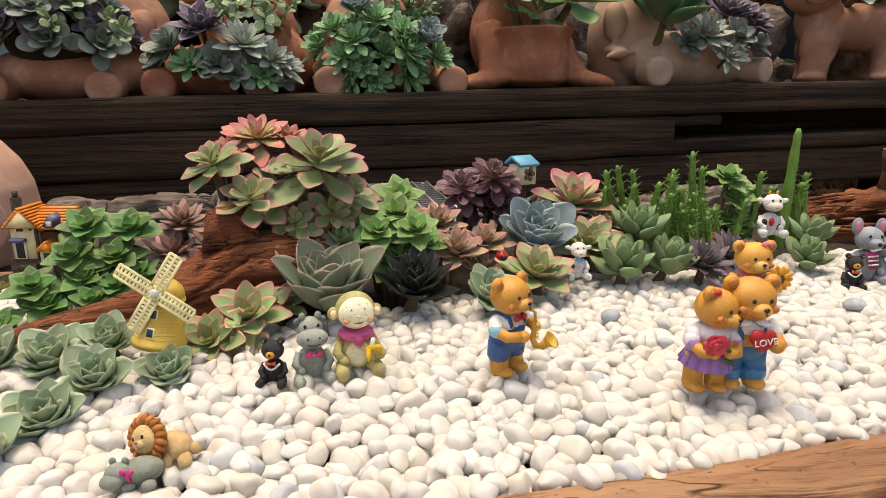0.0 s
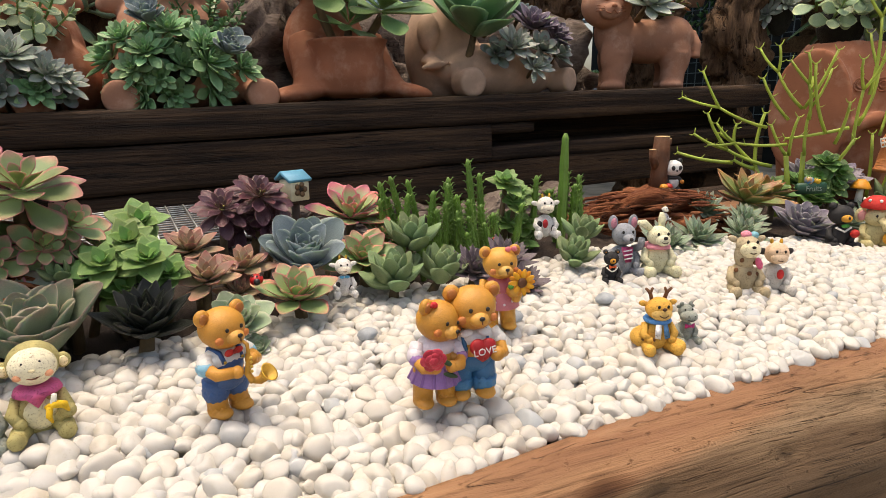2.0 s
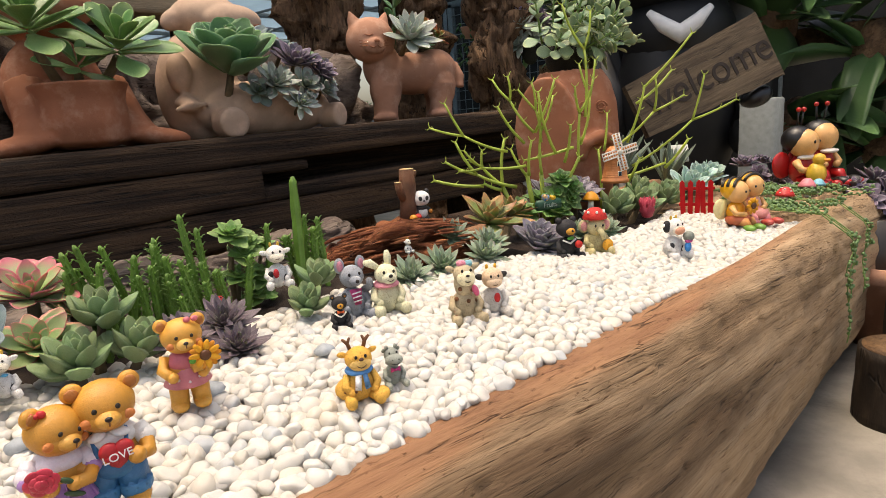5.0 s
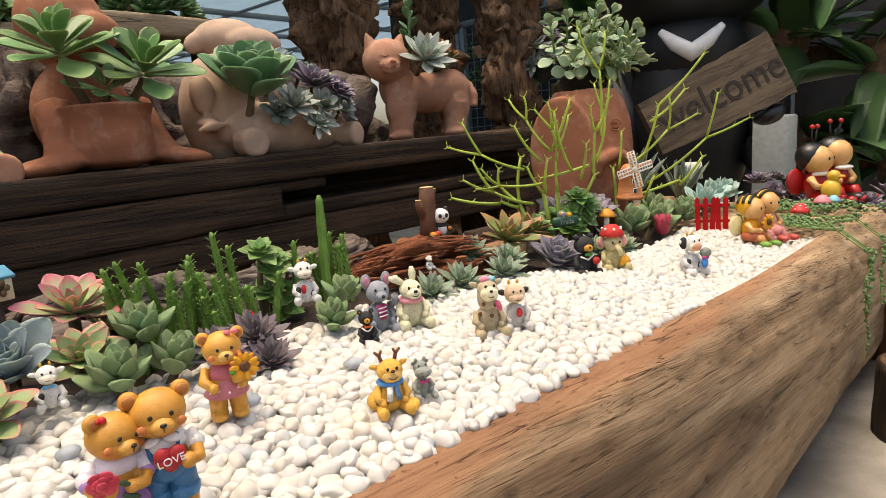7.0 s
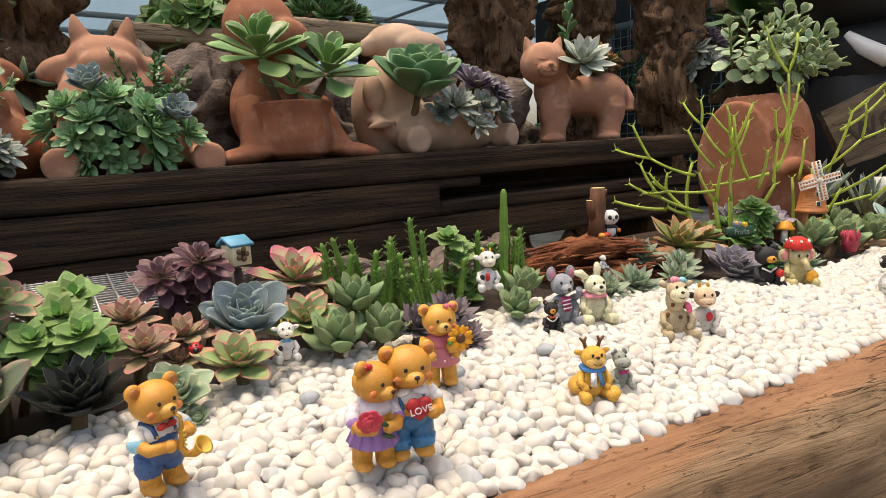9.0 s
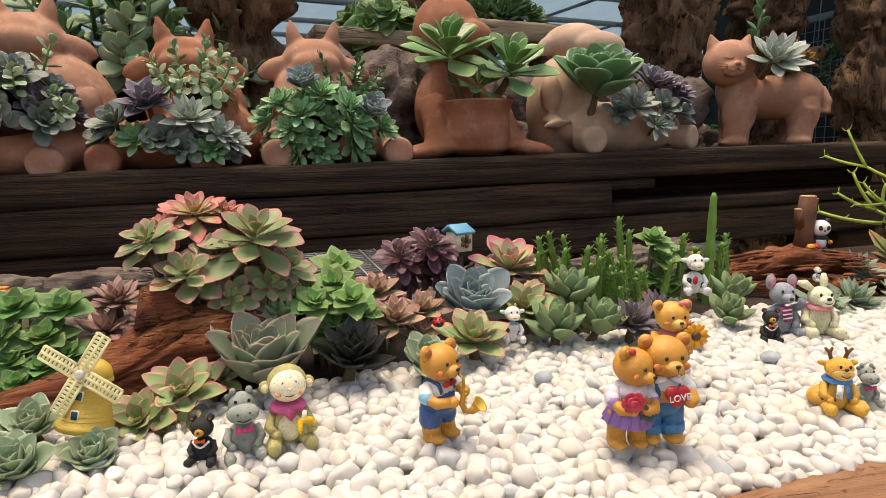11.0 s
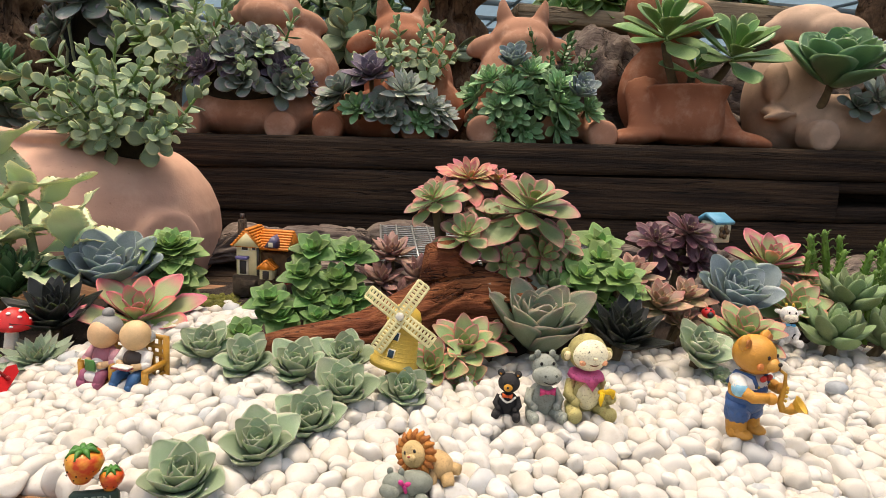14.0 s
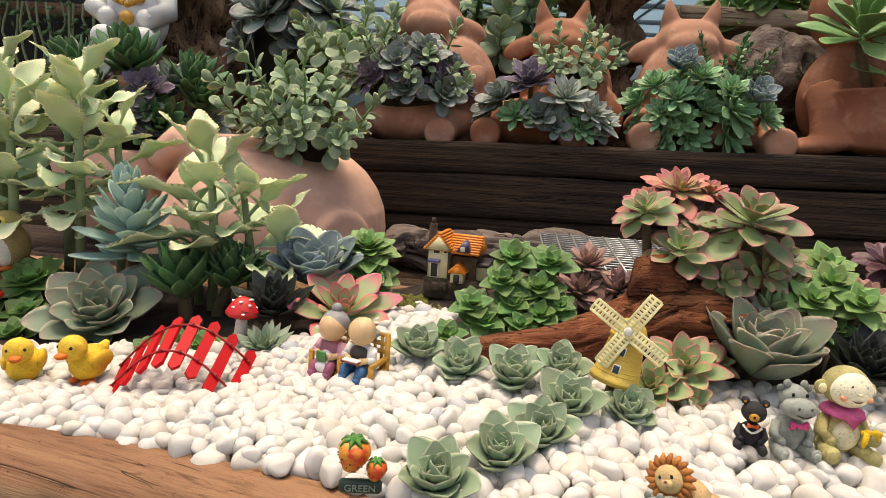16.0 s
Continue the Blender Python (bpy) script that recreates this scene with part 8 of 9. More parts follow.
# ---- windmills, houses, fences ----
def windmill(x, y, z, H, body, trim, yaw, spin, label, lattice=True, leanx=0.0, leany=0.0):
    ob = thing("windmill_ornament", pose(x, y, z, 0, leany, 0) @ pose(0, 0, 0, leanx, 0, yaw), label, "windmill")
    t = part("tower", Shape().lathe([(0.40 * H, -0.05 * H), (0.40 * H, 0.0), (0.41 * H, 0.02 * H), (0.37 * H, 0.05 * H), (0.27 * H, 0.68 * H), (0.3 * H, 0.7 * H), (0.29 * H, 0.75 * H)], 0, 24), plain("mill_" + body, C(body), 0.5, 0.2, 150, 0.3, 0.001), ob)
    for i in range(9):
        zz = (0.12 + 0.068 * i) * H
        r = (0.37 - 0.1 * (zz / H - 0.05) / 0.63) * H
        part("board_line", Shape().lathe([(r + 0.0001, 0), (r + 0.00025, 0.006 * H), (r + 0.0001, 0.012 * H)], 0, 24, Matrix.Translation((0, 0, zz))), paint(body, 0.55), t)
    part("cap", Shape().lathe([(0.28 * H, 0), (0.27 * H, 0.08 * H), (0.22 * H, 0.18 * H), (0.12 * H, 0.25 * H), (0.0, 0.27 * H)], 0, 22, Matrix.Translation((0, 0, 0.745 * H))), paint(body), ob)
    for wx, wz in ((0.0, 0.22), (0.0, 0.5)):
        w = part("window", Shape().box((wx * H, -(0.375 - 0.15 * wz) * H, wz * H), (0.09 * H, 0.04 * H, 0.12 * H), bevel=0.006 * H), paint("1f3a4a", 0.25), t)
        part("window_frame", Shape().box((wx * H, -(0.362 - 0.15 * wz) * H, wz * H), (0.12 * H, 0.035 * H, 0.15 * H), bevel=0.006 * H), paint("ece6cc"), w)
    c = Vector((0, -0.36 * H, 0.84 * H))
    part("axle", Shape().tube([c + Vector((0, 0.2 * H, 0)), c], 0.035 * H, 0, 10), paint(trim), ob)
    hub = part("hub", Shape().lathe([(0.07 * H, 0), (0.07 * H, 0.03 * H), (0.04 * H, 0.05 * H), (0.0, 0.05 * H)], 0, 16, Matrix.Translation(c) @ pose(0, 0, 0, 90, 0, 0)), paint("d8d4c8"), ob)
    for k in range(4):
        A = Matrix.Translation(c) @ Matrix.Rotation(radians(spin + 90 * k), 4, "Y")
        s = Shape()
        L, W = (0.66 if lattice else 0.54) * H, 0.2 * H
        s.box((L / 2, 0, 0), (L, 0.022 * H, 0.042 * H), 0, bevel=0.003 * H, M=A)
        off = 0.0
        for e in (-1, 1):
            s.box((L * 0.56, 0, e * W / 2), (L * 0.88, 0.02 * H, 0.042 * H), 0, bevel=0.003 * H, M=A)
        n = 9 if lattice else 6
        for i in range(n + 1):
            s.box((L * (0.13 + 0.86 * i / n), 0, 0), (0.042 * H if lattice else 0.02 * H, 0.016 * H, W), 0, bevel=0.002 * H, M=A)
        if not lattice:
            s.box((L * 0.56, 0.004 * H, W * 0.25), (L * 0.86, 0.012 * H, W * 0.5), 1, bevel=0.002 * H, M=A)
        part("sail", s, [paint(trim), paint("d9863c")], ob)
    return ob


windmill(-0.085, 0.41, 0.036, 0.042, "cbaa48", "e8dea6", -20, 112, "yellow miniature windmill with cream lattice sails", True, -6, 10)
windmill(1.327, 0.55, 0.068, 0.07, "c9804a", "ece6da", -38, 75, "orange-brown miniature windmill with white sails", False)
part("peg", Shape().tube([(0, 0, 0.0), (0, 0, -0.075)], 0.004, 0, 8), M_STEM, bpy.data.objects["windmill_ornament.001"])
part("peg", Shape().tube([(0, 0, 0.0), (0, 0, -0.034)], 0.004, 0, 8), M_STEM, bpy.data.objects["windmill_ornament"])


def cottage():
    ob = thing("cottage_ornament", pose(-0.213, 0.645, 0.034, 0, 0, -12) @ Matrix.Diagonal((0.78, 0.78, 0.78, 1)), "miniature cream cottage with an orange tiled roof and stone base", "model house")
    cream, stone, dark = paint("d8cc9c"), plain("little_stones", C("6b5a48"), 0.85, 0.5, 300, 1.0, 0.004), paint("2a2420")
    orange = plain("orange_tiles", C("d07a1c"), 0.55, 0.25, 150, 0.3, 0.001)
    part("stone_base", Shape().box((0.0, 0.0, -0.004), (0.075, 0.045, 0.03), bevel=0.003), stone, ob)
    w = part("wall", Shape().box((-0.017, 0, 0.03), (0.03, 0.04, 0.042), bevel=0.0008), cream, ob)
    w2 = part("brick_wall", Shape().box((0.015, 0.003, 0.024), (0.034, 0.034, 0.034), bevel=0.0008), plain("tiny_bricks", C("8a6a48"), 0.8, 0.4, 400, 1.0, 0.003), ob)
    part("side_wing", Shape().box((0.038, 0.008, 0.02), (0.02, 0.024, 0.022), bevel=0.0008), cream, ob)
    part("wing_roof", Shape().box((0.038, 0.006, 0.033), (0.024, 0.03, 0.005), bevel=0.0008, rot=(8, 0, 0)), dark, ob)

    def gable(cx, wd, dp, z0, h, y0, along):
        roof = Shape()
        for s in (-1, 1):
            for i in range(8):
                a = i / 8
                if along == "y":
                    roof.box((cx + s * wd / 2 * (1 - a - 0.06), y0, z0 + h * (a + 0.06)), (wd / 15, dp, 0.0035), 0, (0, s * math.degrees(math.atan2(h, wd / 2)) - s * 8, 0), 0.0006)
                else:
                    roof.box((cx, y0 + s * dp / 2 * (1 - a - 0.06), z0 + h * (a + 0.06)), (wd, dp / 15, 0.0035), 0, (-s * math.degrees(math.atan2(h, dp / 2)) + s * 8, 0, 0), 0.0006)
        if along == "y":
            e = [(cx - wd * 0.47, z0), (cx + wd * 0.47, z0), (cx, z0 + h * 0.98)]
            roof.hull([(x, y0 + k * dp * 0.49, z) for x, z in e for k in (-1, 1)])
        else:
            e = [(y0 - dp * 0.47, z0), (y0 + dp * 0.47, z0), (y0, z0 + h * 0.98)]
            roof.hull([(cx + k * wd * 0.49, y, z) for y, z in e for k in (-1, 1)])
        return roof

    r = part("roof", gable(-0.017, 0.042, 0.048, 0.048, 0.024, 0.0, "y"), orange, ob)
    part("gable_wall", Shape().hull([(-0.034, -0.0245, 0.049), (0.0, -0.0245, 0.049), (-0.017, -0.0245, 0.067), (-0.032, 0.0195, 0.05), (-0.002, 0.0195, 0.05), (-0.017, 0.0195, 0.07)]), cream, ob)
    part("roof", gable(0.016, 0.044, 0.048, 0.046, 0.023, 0.003, "x"), orange, ob)
    d = part("dormer", Shape().hull([(0.008, -0.026, 0.05), (0.026, -0.026, 0.05), (0.017, -0.026, 0.064), (0.008, 0, 0.056), (0.026, 0, 0.056), (0.017, 0, 0.065)]), paint("4f4a66"), ob)
    part("dormer_window", Shape().box((0.017, -0.0262, 0.054), (0.006, 0.002, 0.006), bevel=0.0003), paint("e4dcc0"), d)
    ch = part("chimney", Shape().box((-0.036, 0.008, 0.05), (0.009, 0.01, 0.06), bevel=0.001), stone, ob)
    part("chimney_pot", Shape().lathe([(0.003, 0), (0.0032, 0.008), (0.002, 0.008)], 0, 12, Matrix.Translation((-0.036, 0.008, 0.079))), paint("3a2c24"), ch)
    for x, z, ww, hh in ((-0.02, 0.05, 0.008, 0.012), (-0.008, 0.05, 0.004, 0.01)):
        wi = part("window", Shape().box((x, -0.0205, z), (ww, 0.002, hh), bevel=0.0004), dark, w)
        part("window_frame", Shape().box((x, -0.02, z), (ww + 0.003, 0.002, hh + 0.003), bevel=0.0004), paint("ece4cc"), wi)
    do = part("door", Shape().box((-0.022, -0.0215, 0.021), (0.009, 0.003, 0.018), bevel=0.0005), dark, w)
    part("door_frame", Shape().box((-0.022, -0.0205, 0.0215), (0.013, 0.003, 0.022), bevel=0.0005), paint("e4dcc4"), do)
    part("door_canopy", Shape().box((-0.022, -0.024, 0.034), (0.016, 0.009, 0.004), bevel=0.0008), paint("5a5488"), do)
    part("timber_strip", Shape().box((-0.002, -0.0208, 0.032), (0.0035, 0.003, 0.042), bevel=0.0005), dark, ob)
    p = part("porch", Shape().box((0.012, -0.022, 0.016), (0.017, 0.016, 0.015), bevel=0.0006), cream, ob)
    part("porch_door", Shape().box((0.012, -0.0305, 0.0145), (0.008, 0.002, 0.011), bevel=0.0005), dark, p)
    part("porch_roof", gable(0.012, 0.023, 0.02, 0.022, 0.011, -0.022, "y"), orange, p)
    part("porch_gable", Shape().hull([(0.004, -0.0295, 0.0235), (0.02, -0.0295, 0.0235), (0.012, -0.0295, 0.032), (0.004, -0.015, 0.0235), (0.02, -0.015, 0.0235), (0.012, -0.015, 0.032)]), cream, p)
    st = part("steps", Shape().box((-0.012, -0.027, 0.001), (0.02, 0.012, 0.01), bevel=0.001), stone, ob)


cottage()
moss = Shape()
mr = random.Random(2)
for i in range(260):
    a, r = mr.uniform(0, 6.28), mr.uniform(0, 1) ** 0.5
    moss.ball((0.05 * r * math.cos(a), 0.022 * r * math.sin(a), mr.uniform(0, 0.004)), mr.uniform(0.002, 0.005), 0, seg=6, rings=4)
thing("moss_patch", Matrix.Translation((-0.232, 0.628, 0.012)), "yellow-green moss in front of the cottage", "moss", kind="stuff", data=moss.mesh("moss_patch", plain("moss", C("7a7a34"), 0.95, 0.5, 200, 0.8, 0.003)))


def birdhouse():
    ob = thing("birdhouse_ornament", pose(0.252, 0.60, 0.012, 0, 0, 18), "tiny cream birdhouse with a blue roof on a branch post", "model house")
    part("post", Shape().tube([(0, 0, 0), (0.002, 0, 0.04), (0.0, 0, 0.085)], [0.006, 0.005, 0.0045], 0, 10, wob=0.3), paint("4a3526"), ob)
    part("branch", Shape().tube([(0.0, 0, 0.06), (0.012, -0.004, 0.068), (0.017, -0.004, 0.074)], [0.004, 0.0035, 0.003], 0, 8), paint("4a3526"), ob)
    b = part("box", Shape().box((0, 0, 0.099), (0.022, 0.02, 0.021), bevel=0.0008), paint("ddd5b4"), ob)
    part("hole", Shape().ball((0.0, -0.0095, 0.1), (0.004, 0.002, 0.004), 0), paint("2a201a"), b)
    for i in range(5):
        a = i * 1.2566
        part("petal", Shape().ball((0.005 * math.cos(a), -0.0112, 0.1 + 0.005 * math.sin(a)), (0.003, 0.0015, 0.003), 0, seg=8, rings=6), paint("6b5236"), b)
    part("roof", Shape().box((0, -0.004, 0.113), (0.027, 0.018, 0.0035), 0, (28, 0, 0), 0.0006).box((0, 0.009, 0.113), (0.027, 0.014, 0.0035), 0, (-35, 0, 0), 0.0006), paint("5a9cb8"), ob)
    return ob


birdhouse()


def name_plank():
    ob = thing("garden_sign", pose(0.255, 0.578, 0.06, -12, 0, 6), "small pale wooden plank sign with faint dark writing", "sign")
    part("plank", Shape().box((0, 0, 0.006), (0.05, 0.004, 0.012), bevel=0.0008), paint("b0a688", 0.7), ob)
    for i, w in enumerate((0.006, 0.004, 0.005, 0.003, 0.005)):
        part("writing", Shape().box((-0.017 + 0.0085 * i, -0.0022, 0.006), (w, 0.0006, 0.005), bevel=0.0002), paint("4a4436"), ob)
    for x in (-0.018, 0.018):
        part("peg", Shape().box((x, 0.002, -0.022), (0.004, 0.004, 0.05), bevel=0.0006), paint("8a7a5c", 0.7), ob)


name_plank()

M_RED = plain("red_painted_wood", C("b8141a"), 0.6, 0.2, 120, 0.3, 0.0006, 0.0, 0.2)
M_CORD = plain("red_wire", C("9a1216"), 0.4, 0.2, 200, 0.2, 0.0004)


def picket(w, h, t):
    s = Shape()
    pts = []
    for y in (-t / 2, t / 2):
        pts += [(-w / 2, y, 0.12 * w), (w / 2, y, 0.12 * w), (-w / 2, y, h - w * 0.55), (w / 2, y, h - w * 0.55), (0, y, h), (0, y, -0.35 * w)]
    return s.hull(pts)


def arch_fence():
    """A bent picket fence laid as a little bridge."""
    o = Vector((-0.405, 0.425, -0.012))
    shift = Vector((0.004, 0.0, 0.003))
    ob = thing("picket_arch", Matrix.Translation(o), "bright red picket fence bent into an arch over the pebbles", "fence")
    me = picket(0.0082, 1.0, 0.0028).mesh("picket", M_RED, False)
    lo, hi = [], []
    for i in range(8):
        a = i / 7
        lo.append(Vector((-0.444 + 0.086 * a, 0.403, -0.013 + 0.030 * math.sin(math.pi * a))) + shift - o)
        hi.append(Vector((-0.460 + 0.103 * a, 0.447, -0.006 + 0.017 * a + 0.031 * math.sin(math.pi * a))) + shift - o)
    length = 0.056
    me = picket(0.0082, length, 0.0028).mesh("picket", M_RED, False)
    wires = [[], []]
    for i in range(8):
        z = (hi[i] - lo[i]).normalized()
        k = min(i + 1, 7)
        x = (lo[k] - lo[max(0, i - 1)]).normalized()
        x = (x - z * x.dot(z)).normalized()
        R = Matrix((x, z.cross(x), z)).transposed().to_4x4()
        M = Matrix.Translation((lo[i] + hi[i]) / 2 - z * length / 2) @ R
        part("picket", me, None, ob, m=M)
        for w, h in zip(wires, (0.013, 0.043)):
            w.append(M @ Vector((0, -0.0026, h)))
    for pts in wires:
        part("wire", Shape().tube(pts, 0.0009, 0, 6), M_CORD, ob)
        for q in pts:
            part("wire_knot", Shape().ball(q, 0.0016, 0, seg=8, rings=5), M_CORD, ob)


arch_fence()


def straight_fence():
    ob = thing("picket_fence", pose(1.406, 0.414, -0.016, 0, 0, -66), "small upright red picket fence", "fence")
    me = picket(0.0095, 0.078, 0.004).mesh("picket", M_RED, False)
    for i in range(5):
        part("picket", me, None, ob, m=pose(-0.024 + 0.0125 * i, 0, 0.0, 4 * (i % 2), 2.5 * (i % 3 - 1), 0))
    for z in (0.028, 0.06):
        part("rail", Shape().box((0.001, 0.004, z), (0.066, 0.004, 0.006), bevel=0.0006), M_RED, ob)


straight_fence()


# ---- driftwood in the bed ----
def driftwood(name, pts, radii, x, y, z, yaw, label, seed, mat, wob=0.5, flat=0.6, knots=()):
    s = Shape()
    P = [Vector(p) for p in pts]
    fine, rad = [], []
    n = 14
    for i in range(len(P) - 1):
        for j in range(n):
            t = j / n
            fine.append(P[i].lerp(P[i + 1], t))
            rad.append(radii[i] + (radii[i + 1] - radii[i]) * sm(t))
    fine.append(P[-1]); rad.append(radii[-1])
    v, f, seg = [], [], 56
    for i, (p, r) in enumerate(zip(fine, rad)):
        d = (fine[min(i + 1, len(fine) - 1)] - fine[max(i - 1, 0)]).normalized()
        a1 = d.cross(Vector((0, 0, 1))).normalized()
        a2 = a1.cross(d)
        for j in range(seg):
            a = 2 * math.pi * j / seg
            u = Vector((math.cos(a) * 1.3, math.sin(a) * 1.3, 0))
            k = 1 + wob * noise.noise(Vector((p.x * 9, math.cos(a) * 1.1 + seed, math.sin(a) * 1.1))) - wob * 0.55 * max(0, 0.16 - abs(noise.noise(Vector((p.x * 12 + seed, math.cos(a) * 3, math.sin(a) * 3))))) / 0.16
            q = Vector((p.x * 14 + seed, math.cos(a) * 7, math.sin(a) * 7))
            k += wob * (0.16 * noise.noise(q) + 0.1 * noise.noise(q * 2.3) - 0.3 * max(0.0, 0.12 - abs(noise.noise(Vector((p.x * 7 + seed, math.cos(a) * 6, math.sin(a) * 6))))) / 0.12)
            v.append(p + (a1 * math.cos(a) + a2 * math.sin(a) * flat) * r * k)
    for i in range(len(fine) - 1):
        for j in range(seg):
            a, b = i * seg + j, i * seg + (j + 1) % seg
            f.append((a, b, b + seg, a + seg))
    f.append(tuple(range(seg))[::-1]); f.append(tuple(range(len(v) - seg, len(v))))
    s.add(v, f)
    for pts2, r2 in knots:
        s.tube(pts2, r2, 0, 14, 1.0, 0.4, seed)
    return thing(name, pose(x, y, z, 0, 0, yaw), label, "driftwood", data=s.mesh(name, mat))


driftwood("driftwood_log", [(-0.125, -0.025, 0.004), (-0.08, -0.02, 0.012), (-0.03, -0.01, 0.018), (0.01, 0.0, 0.032), (0.045, 0.01, 0.05), (0.09, 0.012, 0.045), (0.13, 0.02, 0.03)], [0.012, 0.018, 0.02, 0.024, 0.03, 0.03, 0.016], -0.075, 0.492, 0.015, 0, "reddish driftwood branch lying between the succulents", 3.0, M_DRIFT, 0.35, 0.8, [([(0.035, 0.01, 0.06), (0.03, 0.02, 0.088)], [0.022, 0.016])])
chunk = driftwood("driftwood_chunk", [(-0.12, 0.02, 0.0), (-0.07, 0.01, 0.014), (-0.02, 0, 0.022), (0.04, 0.0, 0.024), (0.09, 0.0, 0.014), (0.14, -0.01, 0.0)], [0.022, 0.046, 0.056, 0.056, 0.046, 0.022], 0.755, 0.59, 0.015, -14, "rough red-brown driftwood chunk with shredded fibres", 8.0, M_DRIFT, 1.0, 0.62)
cr = random.Random(31)
for i in range(90):
    a = cr.uniform(-0.35, 2.6)
    x0, L = cr.uniform(-0.12, 0.09), cr.uniform(0.02, 0.07)
    pts = []
    for j in range(5):
        x = x0 + L * j / 4
        e = max(0.2, 1 - (x / 0.15) ** 2) ** 0.5
        r = 1.04 + 0.1 * noise.noise(Vector((x * 40, i, 0)))
        pts.append((x, -0.056 * e * math.cos(a) * r + 0.003 * noise.noise(Vector((x * 60, i, 3))), 0.018 + 0.036 * e * math.sin(a) * r))
    w = cr.uniform(0.0016, 0.0042)
    part("splinter", Shape().tube(pts, [w * 0.3, w, w * 1.1, w * 0.9, w * 0.2], 0, 6, 0.6, 0.5, i), M_DRIFT, chunk)
driftwood("driftwood_chunk", [(-0.08, 0.02, 0.0), (-0.03, 0.0, 0.02), (0.03, 0, 0.01), (0.07, 0, -0.01)], [0.02, 0.035, 0.03, 0.015], -0.71, 0.60, -0.005, 30, "dark driftwood under the owl", 14.0, M_DRIFT, 0.6, 0.7, [([(-0.05, 0.01, 0.02), (-0.06, 0.02, 0.1)], [0.02, 0.01])])
for i, (x, y, r) in enumerate(((0.36, 0.374, 0.009), (0.245, 0.40, 0.007), (0.46, 0.37, 0.008))):
    v0 = pebble_forms(2, 1, random.Random(40 + i))
    s = Shape().add([Vector(p) * r * 1.2 for p in v0[0][0]], [tuple(int(k) for k in t) for t in v0[1]])
    thing("grey_stone", Matrix.Translation((x, y, gz(x, y) + 0.003)), "blue-grey stone among the white pebbles", "stone", "grey stones", data=s.mesh("grey_stone", plain("blue_grey_stone", C("a4aaae"), 0.6, 0.3, 120, 0.3, 0.001)))

# ---- behind the trough ----
for i, (y0, y1, z) in enumerate(((0.775, 0.95, -0.075), (0.955, 1.12, -0.08), (1.125, 1.29, -0.07))):
    thing("shelf_plank", Matrix(), "dark weathered plank between the trough and the beam", "plank", "dark planks", data=timber(-1.3, 1.1, y0, y1, z - 0.04, z, 20.0 + i, 0.004).mesh("shelf_plank", M_BEAM))
for x in (-1.1, 0.0, 0.95):
    thing("shelf_trestle", Matrix.Translation((x, 1.03, -0.363)), "dark timber bearer under the planks", "bearer", "plank bearers", data=Shape().box((0, 0, 0.12), (0.1, 0.48, 0.245), bevel=0.004).mesh("shelf_trestle", M_BEAM))


def root(x, y, z, L, r, yaw, seed):
    rng = random.Random(seed)
    pts = [(L * (t - 0.5), rng.uniform(-0.02, 0.02), r * (0.4 + rng.uniform(0, 0.5))) for t in (0, 0.2, 0.4, 0.6, 0.8, 1)]
    return driftwood("root_wood", pts, [r * 0.5, r, r * 1.1, r * 0.95, r * 1.05, r * 0.4], x, y, z, yaw, "gnarled dark root wood in the shade under the beam", seed, M_DRIFT_DARK, 0.7, 0.8)


for a in ((-0.25, 1.2, -0.07, 0.34, 0.05, 10, 31), (0.0, 1.23, -0.07, 0.3, 0.045, -12, 32), (0.3, 1.2, -0.08, 0.4, 0.045, 6, 33), (0.68, 1.15, -0.09, 0.4, 0.05, -4, 34), (0.95, 1.1, -0.09, 0.35, 0.05, 12, 35), (-0.12, 0.95, -0.08, 0.3, 0.035, 5, 36), (0.42, 0.9, -0.08, 0.45, 0.04, -4, 37), (0.8, 0.87, -0.09, 0.4, 0.045, 5, 38)):
    root(*a)


def wire_shelf():
    ob = thing("wire_shelf", pose(0.1, 1.03, 0.012, 4, 0, 0), "grey wire grid shelf behind the succulents", "shelf")
    steel = plain("galvanised_wire", C("a4a6a4"), 0.4, 0.2, 80, 0.1, 0.0005, 0.6)
    w = Shape().tube([(-0.19, 0, 0), (0.19, 0, 0)], 0.0014, 0, 6).mesh("wire", steel)
    c = Shape().tube([(0, -0.12, 0.002), (0, 0.12, 0.002)], 0.0018, 0, 6).mesh("wire", steel)
    for i in range(17):
        part("wire", w, None, ob, m=pose(0, -0.12 + 0.015 * i, 0))
    for i in range(14):
        part("wire", c, None, ob, m=pose(-0.19 + 0.0292 * i, 0, 0))
    for x in (-0.18, 0.18):
        for y in (-0.11, 0.11):
            part("leg", Shape().tube([(x, y, 0.001), (x, y, -0.088)], 0.003, 0, 8), steel, ob)


wire_shelf()

# ---- trunks and shelves behind the beam ----
M_BARK = wood_mat("rough_bark", C("33261d"), C("6a523e"), C("957658"), (8, 26, 26), 0.9, 0.95, 0.02)


def trunk(x, y, h, r, seed, lean=0.0, label="rough dark driftwood trunk standing upright"):
    P = []
    rng = random.Random(seed)
    for i in range(9):
        t = i / 8
        P.append((h * t, rng.uniform(-0.03, 0.03), rng.uniform(-0.03, 0.03) + lean * t))
    s_pts, s_r = P, [r * k for k in (1.3, 1.1, 1.0, 1.05, 0.95, 1.1, 1.2, 1.25, 1.4)]
    ob = driftwood("driftwood_post", s_pts, s_r, 0, 0, 0, 0, label, seed, M_BARK, 0.6, 1.0)
    ob.matrix_world = Matrix.Translation((x, y, -0.363)) @ pose(0, 0, 0, 0, -90, 0)
    return ob


